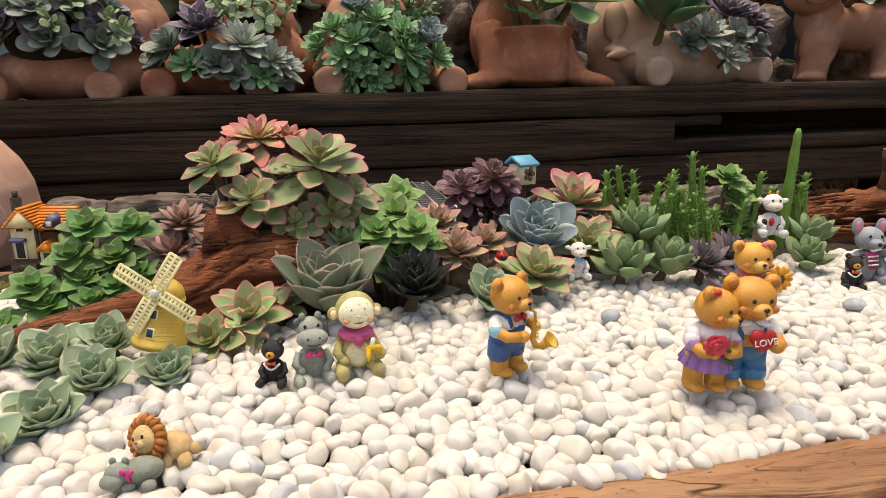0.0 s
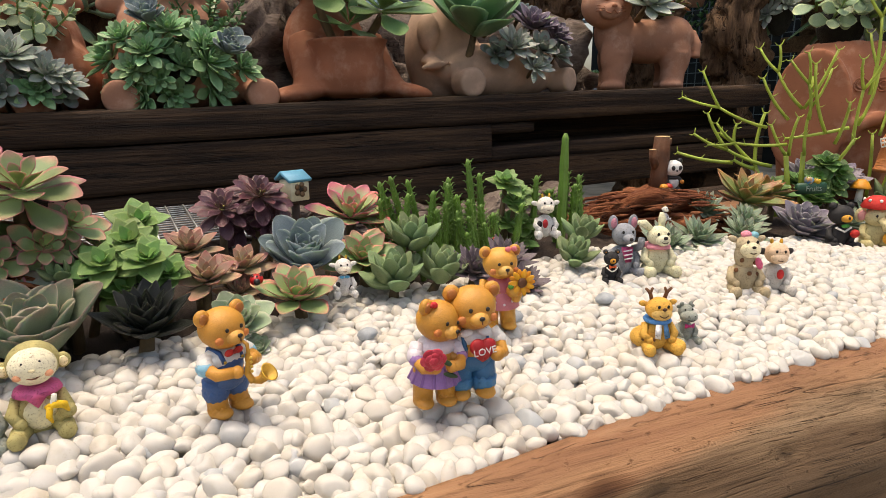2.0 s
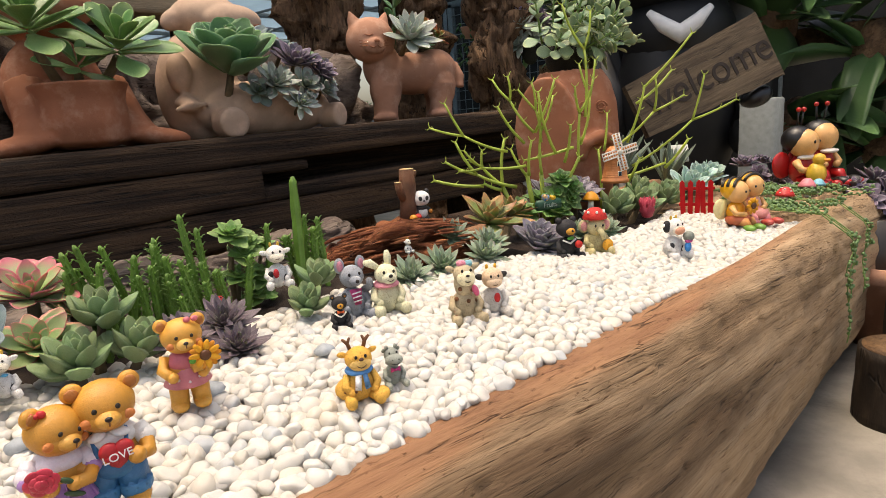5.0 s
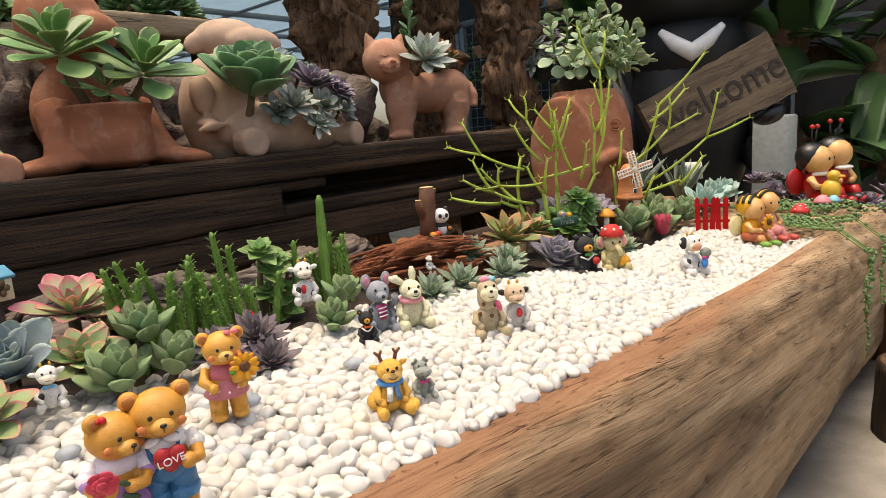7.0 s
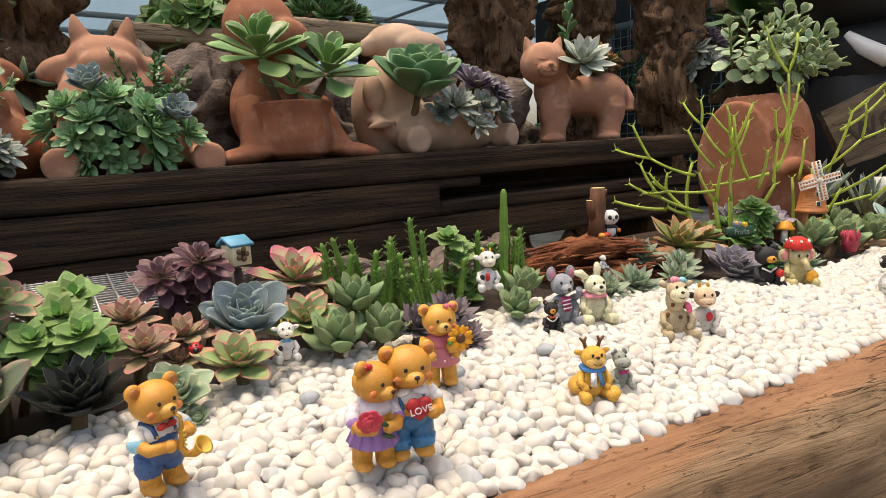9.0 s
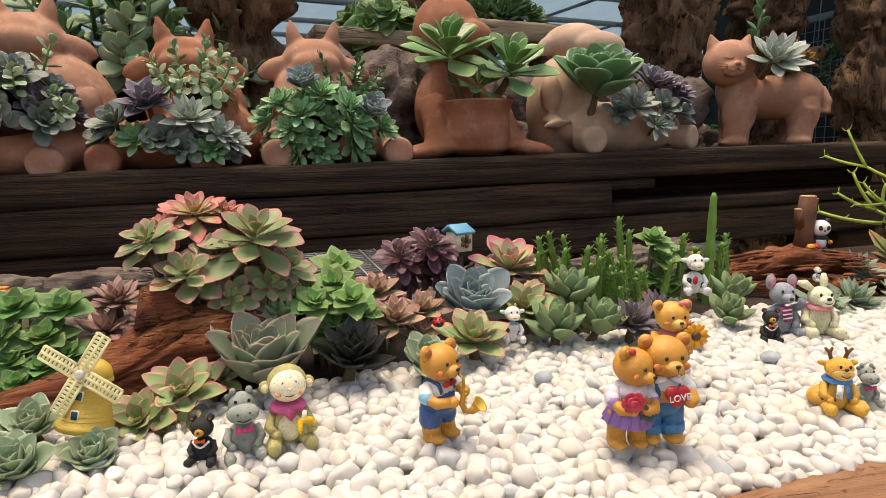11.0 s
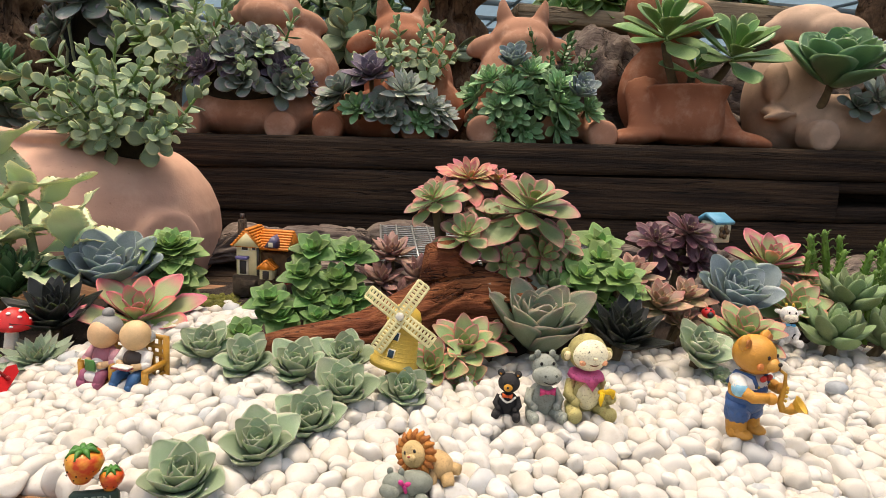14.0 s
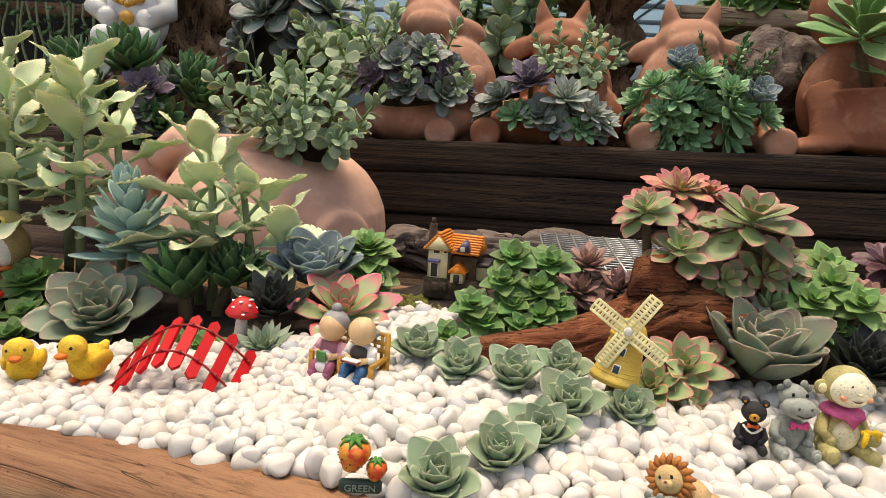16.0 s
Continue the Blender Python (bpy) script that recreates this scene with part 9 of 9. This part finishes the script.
trunk(0.10, 1.98, 1.6, 0.13, 51.0)
trunk(1.70, 2.0, 1.6, 0.14, 52.0)
trunk(2.27, 1.56, 1.3, 0.1, 53.0)
trunk(-1.15, 1.95, 1.6, 0.14, 54.0)
trunk(0.95, 2.5, 1.8, 0.2, 55.0)
trunk(2.35, 2.1, 1.6, 0.12, 57.0)
for i, a in enumerate(((0.5, 1.8, 0.28, 0.5, 0.19, 10), (0.9, 1.85, 0.22, 0.5, 0.19, -8), (0.05, 1.75, -0.1, 0.5, 0.16, 5), (1.35, 1.8, 0.2, 0.5, 0.24, 0), (-0.5, 1.8, -0.05, 0.6, 0.17, 0), (0.3, 2.4, 0.1, 0.5, 0.24, 0))):
    r = a[4]
    o = driftwood("weathered_root", [(-0.3, 0, 0), (-0.12, 0.02, 0.03), (0.1, 0.0, 0.05), (0.3, 0, 0)], [r * 0.7, r, r * 0.95, r * 0.6], a[0], a[1], a[2], a[5], "grey weathered root wood behind the planters", 60.0 + i, M_DRIFT_DARK, 0.6, 1.0)
    thing("root_block", Matrix.Translation((a[0], a[1], -0.363)), "dark block holding up root wood", "block", data=Shape().box((0, 0, (a[2] + 0.3) / 2), (0.35, 0.2, a[2] + 0.3), bevel=0.01).mesh("root_block", M_BARK))
M_PALEWOOD = wood_mat("pale_plank", C("5a4c3c"), C("94836a"), C("b5a488"), (2, 30, 30), 0.8, 0.8, 0.006)
sh = thing("rear_shelf", Matrix(), "pale weathered plank shelf on posts behind the planters", "shelf")
part("plank", timber(0.32, 0.72, 1.95, 2.2, 0.56, 0.615, 41.0), M_PALEWOOD, sh)
part("plank", timber(0.74, 1.25, 1.93, 2.2, 0.60, 0.665, 43.0), M_PALEWOOD, sh)
for x in (0.36, 0.70, 1.2):
    part("post", Shape().box((x, 2.08, 0.12), (0.08, 0.1, 0.97), bevel=0.005), M_BARK, sh)
dome("shelf_plants", "green succulents on the rear shelf", [(H_GREEN, 0.09, 8)], (0.56, 2.05, 0.63), (0.12, 0.06, 0.05), 220)
dome("shelf_plants", "mossy succulents on the rear shelf", [(H_JADE, 0.07, 10)], (1.02, 2.05, 0.68), (0.12, 0.06, 0.05), 221)
dome("hanging_succulents", "rosettes growing on the driftwood trunk", [(H_SILVER, 0.07, 6), (H_PLUM, 0.06, 4)], (2.36, 1.46, 0.52), (0.07, 0.06, 0.12), 222)
dome("rear_bush", "green bush between the planters", [(S_ROUND, 0.2, 18), (S_DARK, 0.2, 10)], (-0.22, 2.0, 0.42), (0.2, 0.12, 0.16), 223)
dome("rear_bush", "dark grey-green rosettes on driftwood", [(H_DUSK, 0.1, 14)], (-0.78, 1.75, 0.42), (0.16, 0.1, 0.16), 224)
for x, y, z, k in ((-0.22, 2.0, 0.3, 0.17), (-0.78, 1.78, 0.3, 0.14)):
    thing("bush_tub", Matrix.Translation((x, y, -0.363)), "dark tub holding a rear bush", "planter", data=Shape().lathe([(k * 0.7, 0), (k, z + 0.363), (k * 0.9, z + 0.36)], 0, 24).mesh("bush_tub", M_BARK))

# pale rounded statue
f = Fig(0.5)
f.b("d8d8d4", (0, 0, 0.3), (0.26, 0.22, 0.3), seg=24, rings=16)
f.b("dcdcd8", (0, 0, 0.74), (0.27, 0.25, 0.24), seg=24, rings=16)
f.limbs("d4d4d0", [(0.24, 0, 0.48), (0.3, -0.12, 0.34), (0.16, -0.22, 0.26)], [0.1, 0.09, 0.08])
f.limbs("d4d4d0", [(0.12, -0.1, 0.08), (0.16, -0.3, 0.08)], [0.12, 0.1])
for i in range(7):
    f.b("cf9a3c", (-0.12 + 0.04 * i, -0.21, 0.42 - 0.05 * (1 - abs(i - 3) / 3)), 0.03, (0, 0, 0), 8, 6)
f.b("cf9a3c", (0, -0.23, 0.26), 0.06)
f.b("b03a30", (0.3, -0.05, 0.62), (0.05, 0.05, 0.06))
f.place("garden_statue", -1.225, 1.72, 0.365, 0.32, 10, "white plaster garden statue with gold beads", "statue")
thing("statue_plinth", Matrix.Translation((-1.265, 1.74, -0.363)), "dark plinth under the white statue", "plinth", data=Shape().box((0, 0, 0.364), (0.24, 0.26, 0.728), bevel=0.01).mesh("statue_plinth", M_BARK))

# black animal statue and the carved board
f = Fig(0.55)
f.b("0d0e10", (0, 0, 0.3), (0.2, 0.2, 0.34), seg=26, rings=18)
f.b("0d0e10", (0, -0.02, 0.79), (0.28, 0.26, 0.22), seg=26, rings=18)
f.b("0d0e10", (0, 0.0, 0.52), (0.18, 0.19, 0.16), seg=24)
f.limbs("0d0e10", [(0.17, 0, 0.5), (0.22, -0.06, 0.36), (0.22, -0.12, 0.2)], [0.08, 0.075, 0.07])
f.t("e6e6e4", [(-0.085, -0.195, 0.575), (-0.045, -0.205, 0.535), (0, -0.21, 0.505), (0.045, -0.205, 0.535), (0.085, -0.195, 0.575)], [0.01, 0.022, 0.028, 0.022, 0.01], 10)
f.place("bear_statue", 2.592, 0.95, -0.15, 1.2, -64, "large black bear statue with a white chest band", "statue")
thing("statue_plinth", Matrix.Translation((2.622, 0.97, -0.363)), "grey plinth under the black statue", "plinth", data=Shape().box((0, 0, 0.115), (0.5, 0.5, 0.23), bevel=0.01).mesh("statue_plinth", M_CONCRETE))


def welcome_board():
    a, b = Vector((1.74, 0.703, 0.2)), Vector((2.06, 0.473, 0.358))
    u = (b - a).normalized()
    n = Vector((0.195, -0.055, 0.21)) - (a + b) / 2
    n = (n - u * n.dot(u)).normalized()
    v = n.cross(u)
    R = Matrix((u, v, n)).transposed().to_4x4()
    L = (b - a).length
    wood = wood_mat("carved_board", C("261f19"), C("4e4234"), C("72634f"), (6, 60, 60), 0.75, 0.8, 0.004)
    ob = thing("welcome_sign", Matrix.Translation((a + b) / 2) @ R, "rough brown wooden board carved with a greeting", "sign")
    s = Shape()
    top, bot = [], []
    for i in range(25):
        x = L * (-0.5 + i / 24)
        h = 0.075 + 0.019 * i / 24
        ragged = 0.012 * noise.noise(Vector((0, i * 2.7, 9))) if i > 22 else 0.0
        x += ragged
        top.append((x, h + 0.004 * noise.noise(Vector((x * 30, 1, 0)))))
        bot.append((x, -h + 0.006 * noise.noise(Vector((x * 24, 5, 0)))))
    ring = top + bot[::-1]
    rows = [[(x, y, z) for x, y in ring] for z in (-0.012, 0.012)]
    n2 = len(ring)
    fc = [(i, (i + 1) % n2, n2 + (i + 1) % n2, n2 + i) for i in range(n2)]
    fc += [(i, i + 1, n2 - 2 - i, n2 - 1 - i) for i in range(24)]
    fc += [(n2 + n2 - 1 - i, n2 + n2 - 2 - i, n2 + i + 1, n2 + i) for i in range(24)]
    s.add(rows[0] + rows[1], fc)
    part("board", s, wood, ob, smooth=False)
    lv, lf = lettering("welcome", 0.112, 0.001)
    part("lettering", Shape().add([Vector((p.x * 0.95 + 0.015, p.y, p.z + 0.0125)) for p in lv], lf), paint("261c15", 0.8), ob, "dark carved letters")
    part("peg", Shape().tube([(0.12, -0.05, -0.02), (0.12, -0.05, -0.10)], 0.02, 0, 12), M_BARK, ob)


welcome_board()
thing("bear_paw", Matrix.Translation((2.052, 0.497, 0.222)), "glossy black rounded paw under the carved board", "statue", data=Shape().ball((0, 0, 0), (0.045, 0.04, 0.03), 0, (0, -20, -40), 20, 12).mesh("bear_paw", paint("131417", 0.3)))
thing("white_post", Matrix.Translation((2.38, 0.572, -0.363)), "pale grey square post", "post", data=Shape().box((0, 0, 0.29), (0.1, 0.11, 0.58), bevel=0.006).mesh("white_post", paint("858a88", 0.8)))
thing("plant_card", pose(1.75, 0.585, 0.06, -15, 0, -50), "small white plant card with a faint printed panel", "card", data=Shape().box((0, 0, 0.03), (0.045, 0.003, 0.045), 0, bevel=0.0006).mesh("plant_card", paint("d4d4cc", 0.7)))

# upright agave-like leaves and fern wall on the far side
SPEAR = Species("agave", leaf_mat("grey_spear_leaf", C("5c6b5c"), C("6f7d6c"), C("8a957f"), 0.5, 0.9, 0.85, 0.3, C("5a6a55")), 26, (85, 45), 0.5, 0.2, 0.9, W=0.1, T=0.04, tip=0.6, tm=0.5, wb=0.6, cup=0.3, curl=0.05)
leafy("agave_plant", SPEAR, [(1.54, 0.66, 0.04, 0.14, 6, -90, 26)], (1.54, 0.66, -0.012), "upright grey-green spear-leaved succulent", 310)
leafy("agave_plant", SPEAR, [(1.72, 0.61, 0.02, 0.12, 6, -90, 14)], (1.72, 0.61, -0.012), "narrow dark spear-leaved succulent", 311)
dome("purple_bush", "dark purple rosettes beyond the trough's end", [(PLUM, 0.04, 9)], (1.95, 0.45, 0.0), (0.075, 0.06, 0.045), 225)
dome("purple_bush", "reddish rosettes spilling at the trough's end", [(PLUM, 0.045, 9)], (1.92, 0.2, -0.05), (0.08, 0.06, 0.05), 226)
for x, y, h in ((1.95, 0.45, 0.33), (1.92, 0.2, 0.29)):
    thing("side_pot", Matrix.Translation((x, y, -0.363)), "dark glazed pot beside the trough", "planter", data=Shape().lathe([(0.08, 0), (0.11, h * 0.6), (0.12, h), (0.105, h)], 0, 28).mesh("side_pot", paint("2c2622", 0.35)))
M_STUMP = wood_mat("mossy_bark", C("0e0c0a"), C("241c14"), C("43362a"), (20, 20, 4), 0.7, 0.8, 0.006)
M_STUMP_TOP = wood_mat("sawn_top", C("2e2118"), C("6a5038"), C("937452"), (60, 60, 60), 0.6, 0.8, 0.003)
for x, y, rad, h in ((1.43, 0.066, 0.066, 0.135), (1.70, 0.055, 0.07, 0.16)):
    st = thing("wood_stump", Matrix.Translation((x, y, -0.363)), "dark sawn log stump standing on the concrete floor", "stump", "sawn stumps")
    rows = []
    for i in range(9):
        q = i / 8
        rows.append([(rad * (1.04 - 0.06 * q + 0.06 * noise.noise(Vector((j * 0.5, q * 2, x * 9)))) * math.cos(j * math.pi / 16), rad * (1.04 - 0.06 * q + 0.06 * noise.noise(Vector((j * 0.5, q * 2, x * 9)))) * math.sin(j * math.pi / 16), h * q) for j in range(32)])
    part("bark", loft(rows), M_STUMP, st)
    part("sawn_face", Shape().lathe([(rad * 0.9, h - 0.004), (rad * 0.9, h + 0.003), (0.0, h + 0.004)], 0, 30), M_STUMP_TOP, st, "worn sawn end grain")
thing("side_pot", Matrix.Translation((1.83, 0.15, -0.363)), "terracotta pot with a thick rim beside the trough", "planter", data=Shape().lathe([(0.05, 0), (0.066, 0.15), (0.076, 0.155), (0.078, 0.19), (0.068, 0.19), (0.06, 0.16), (0.0, 0.15)], 0, 28).mesh("side_pot", M_TERRA))
FERN = leaf_arrays(W=0.22, T=0.012, tip=0.6, tm=0.4, wb=0.35, cup=0.25, curl=-0.35, seg=6, rings=(0, 0.12, 0.25, 0.38, 0.5, 0.62, 0.74, 0.86, 0.96))
L_FERN = leaf_mat("fern_frond", C("34522c"), C("4a6a3a"), C("4a6a3a"), 0.5, 0.9, 0.85, 0.05, C("466a3c"))
FERN_ME = mesh_uv("frond", *FERN, L_FERN)


def fern(x, y, z, R, n, seed, label="hanging staghorn fern with long green fronds"):
    rng = random.Random(seed)
    ob = thing("fern_plant", Matrix.Translation((x, y, z)), label, "fern", "staghorn ferns")
    part("root_ball", Shape().ball((0, 0, 0), (R * 0.28, R * 0.2, R * 0.28), 0, seg=14, rings=10), M_BARK, ob)
    for i in range(n):
        k = R * rng.uniform(0.6, 1.1)
        p = new("frond", FERN_ME)
        p.parent = ob
        p.matrix_basis = pose(0, 0, 0, 0, 0, i * 137.5 + rng.uniform(-15, 15)) @ pose(0, R * 0.15, 0, rng.uniform(-35, 55), rng.uniform(-20, 20), 0) @ Matrix.Diagonal((k, k, k, 1))


frames = thing("fern_rack", Matrix(), "dark slatted rack holding the ferns", "rack")
for z in (0.0, 0.45, 0.9, 1.35):
    part("slat", Shape().box((3.1, 0.6, z), (0.06, 2.6, 0.07), bevel=0.004), M_BARK, frames)
for y in (-0.6, 0.2, 1.0, 1.8):
    part("upright", Shape().box((3.15, y, 0.62), (0.06, 0.08, 1.97), bevel=0.004), M_BARK, frames)
for i, (y, z) in enumerate(((0.35, 0.35), (0.1, 0.65), (-0.15, 0.4), (0.6, 0.1), (0.3, 0.0), (0.0, 0.05), (0.7, 0.5), (-0.35, 0.75), (0.45, 0.8), (1.3, 0.6), (1.6, 0.75), (1.0, 0.35))):
    fern(2.95 + 0.05 * (i % 3), y, z, 0.42, 15, 500 + i)
thing("grey_pillar", Matrix.Translation((2.85, 0.78, -0.363)), "grey steel pillar of the greenhouse", "pillar", kind="structure", data=Shape().box((0, 0, 1.5), (0.09, 0.09, 3.0), bevel=0.004).mesh("grey_pillar", paint("6a6e70", 0.5)))

# ---- the greenhouse ----
M_SHADE = plain("black_netting", C("16181a"), 0.9, 0.5, 30, 0.5, 0.004)
M_PANEL = Nodes("roof_sheet")
_v = M_PANEL.coords((1, 0.2, 1))
M_PANEL.color(M_PANEL.ramp(M_PANEL.noise(_v, 1.2, 4), [(0.3, C("7f929c")), (0.7, C("aebfc8"))]))
M_PANEL.bsdf.inputs["Transmission Weight"].default_value = 0.0
_tr = M_PANEL.n("ShaderNodeBsdfTranslucent")
_tr.inputs[0].default_value = C("7d97a8")
_mx = M_PANEL.n("ShaderNodeMixShader")
_mx.inputs[0].default_value = 0.55
M_PANEL.link(M_PANEL.bsdf.outputs[0], _mx.inputs[1])
M_PANEL.link(_tr.outputs[0], _mx.inputs[2])
M_PANEL.link(_mx.outputs[0], M_PANEL.t.nodes["Material Output"].inputs[0])
M_PANEL = M_PANEL.set(0.5)
rv, rf = [], []
for i in range(161):
    for j in range(2):
        rv.append((-14 + 0.2 * i, 2.3 + 24 * j, 2.65 + 0.02 * math.sin(i * math.pi / 2) + 0.9 * j))
for i in range(160):
    rf.append((2 * i, 2 * i + 2, 2 * i + 3, 2 * i + 1))
roof = thing("greenhouse_roof", Matrix(), "pale corrugated translucent roof sheets on steel ribs", "roof", kind="structure", data=Shape().add(rv, rf).mesh("greenhouse_roof", M_PANEL))
steel = paint("7d8488", 0.5)
for j in range(12):
    y = 3.0 + 2.0 * j
    z = 2.65 + 0.9 * (y - 2.3) / 24 - 0.09
    part("roof_rib", Shape().box((2, y, z), (32, 0.06, 0.1), bevel=0.004), steel, roof)
for i in range(14):
    x = -10 + 1.8 * i
    part("roof_purlin", Shape().tube([(x, 2.3, 2.55), (x, 26, 3.45)], 0.03, 0, 8), steel, roof)
thing("wall_far", Matrix(), "pale far end of the greenhouse", "wall", kind="structure", data=Shape().box((2, 26.3, 1.6), (34, 0.1, 4.0)).mesh("wall_far", paint("9aa6a8", 0.8)))
thing("wall_right", Matrix(), "dark netting wall beyond the ferns", "wall", kind="structure", data=Shape().box((5.2, 1.0, 0.75), (0.06, 9.0, 2.3)).mesh("wall_right", M_SHADE))
# blue-grey lattice and rows of hanging pots beyond the black statue
grid = thing("wire_fence", Matrix(), "blue-grey steel mesh fence far behind the statue", "fence", kind="structure")
mesh_paint = paint("5a666c", 0.6)
up = Shape().box((0, 0, 0), (0.008, 0.008, 1.5), bevel=0.002).mesh("fence_wire", mesh_paint)
across = Shape().box((0, 0, 0), (0.007, 3.0, 0.007), bevel=0.002).mesh("fence_wire", mesh_paint)
for i in range(34):
    part("fence_wire", up, None, grid, m=pose(5.0, 1.25 + 0.089 * i, 0.6))
for i in range(16):
    part("fence_wire", across, None, grid, m=pose(4.992, 2.72, -0.12 + 0.092 * i))
part("fence_post", Shape().box((5.02, 1.22, 0.5), (0.06, 0.06, 1.75), bevel=0.004), mesh_paint, grid)
part("fence_post", Shape().box((5.02, 4.24, 0.5), (0.06, 0.06, 1.75), bevel=0.004), mesh_paint, grid)
part("top_rail", Shape().box((5.02, 2.73, 1.37), (0.06, 3.08, 0.06), bevel=0.004), mesh_paint, grid)
rail = thing("basket_rail", Matrix(), "steel pipe rail on two posts carrying hanging baskets", "rail")
part("pipe", Shape().tube([(4.3, 1.0, 1.435), (4.3, 3.7, 1.435)], 0.014, 0, 8), mesh_paint, rail)
for y in (1.02, 3.68):
    part("post", Shape().tube([(4.3, y, -0.363), (4.3, y, 1.43)], 0.016, 0, 8), mesh_paint, rail)
hr = random.Random(17)
for i in range(9):
    x, y, z = 4.3, 1.25 + 0.27 * i, 0.98
    hp = thing("hanging_basket", Matrix.Translation((x, y, z)), "hanging basket of trailing green plants in the far greenhouse", "basket", "hanging baskets")
    part("pot", Shape().lathe([(0.05, -0.08), (0.075, 0.0), (0.08, 0.01), (0.065, 0.0)], 0, 16), M_TERRA, hp)
    part("hanger", Shape().tube([(0, 0, 0.0), (0, 0, 0.45)], 0.004, 0, 6), mesh_paint, hp)
    tails = Shape()
    for k in range(60):
        a = hr.uniform(0, 6.28)
        c = Vector((0.09 * math.cos(a), 0.09 * math.sin(a), hr.uniform(-0.28, 0.06)))
        d = Vector((hr.uniform(-1, 1), hr.uniform(-1, 1), hr.uniform(-1.4, 0.3))).normalized() * hr.uniform(0.04, 0.08)
        w = d.cross(Vector((0.3, 1, 0.2))).normalized() * 0.014
        tails.hull([c, c + d, c + d * 0.5 + w, c + d * 0.5 - w, c + d * 0.5 + Vector((0, 0.003, 0.003))])
    tagged(part("foliage", tails, L_FERN, hp, "trailing green leaves"), kind="stuff")
# netting and vines on the left
net = thing("vine_wall", Matrix(), "black shade netting hung with pale trailing vines", "wall", kind="structure")
part("netting", Shape().box((-2.55, 2.7, 0.4), (2.9, 0.04, 1.6)), M_SHADE, net)
part("rail", Shape().box((-2.55, 2.62, 0.62), (2.9, 0.05, 0.05), bevel=0.004), M_BARK, net)
vr = random.Random(8)
for i in range(70):
    x = -3.9 + 2.75 * i / 69 + vr.uniform(-0.02, 0.02)
    L = vr.uniform(0.25, 0.75)
    pts = [(x + 0.015 * math.sin(j * 1.3 + i), 2.58 - 0.03 * vr.random(), 0.64 - L * j / 6) for j in range(7)]
    part("vine", Shape().tube(pts, [0.006] * 6 + [0.003], 0, 5), paint("77805c", 0.8), net)
vines = Shape()
for i in range(700):
    x = vr.uniform(-3.9, -1.15)
    c = Vector((x, 2.56 + vr.uniform(-0.05, 0.03), 0.66 + vr.uniform(-0.12, 0.1) + 0.04 * math.sin(x * 7)))
    d = Vector((vr.uniform(-1, 1), vr.uniform(-1, 0.2), vr.uniform(-1, 0.6))).normalized() * vr.uniform(0.025, 0.05)
    w = d.cross(Vector((0.3, 1, 0.2))).normalized() * 0.012
    vines.hull([c, c + d, c + d * 0.5 + w, c + d * 0.5 - w, c + d * 0.5 + Vector((0, 0.003, 0.003))])
tagged(part("vine_leaves", vines, L_FERN, net), kind="stuff")
# tables with young plants far back
for k, (x, y) in enumerate(((-0.4, 4.2), (1.4, 5.0), (3.0, 3.6), (0.6, 7.0))):
    tb = thing("plant_table", Matrix.Translation((x, y, -0.363)), "long nursery table set with potted seedlings", "table", "nursery tables")
    part("tabletop", Shape().box((0, 0, 0.62), (1.4, 0.7, 0.04), bevel=0.004), steel, tb)
    for sx in (-0.65, 0.65):
        for sy in (-0.3, 0.3):
            part("leg", Shape().box((sx, sy, 0.30), (0.05, 0.05, 0.6), bevel=0.003), steel, tb)
    pr = random.Random(k)
    for i in range(12):
        px, py = -0.6 + 0.11 * i, pr.uniform(-0.25, 0.1)
        pot = thing("seedling_pot", Matrix.Translation((x + px, y + py, 0.277)), "small terracotta pot with a green seedling", "planter", "seedling pots")
        part("pot", Shape().lathe([(0.03, 0), (0.045, 0.08), (0.05, 0.085), (0.04, 0.08)], 0, 12), M_TERRA, pot)
        part("seedling", pr.choice(H_GREEN + H_SAGE), None, pot, m=pose(0, 0, 0.09) @ Matrix.Diagonal((0.09, 0.09, 0.09, 1)))
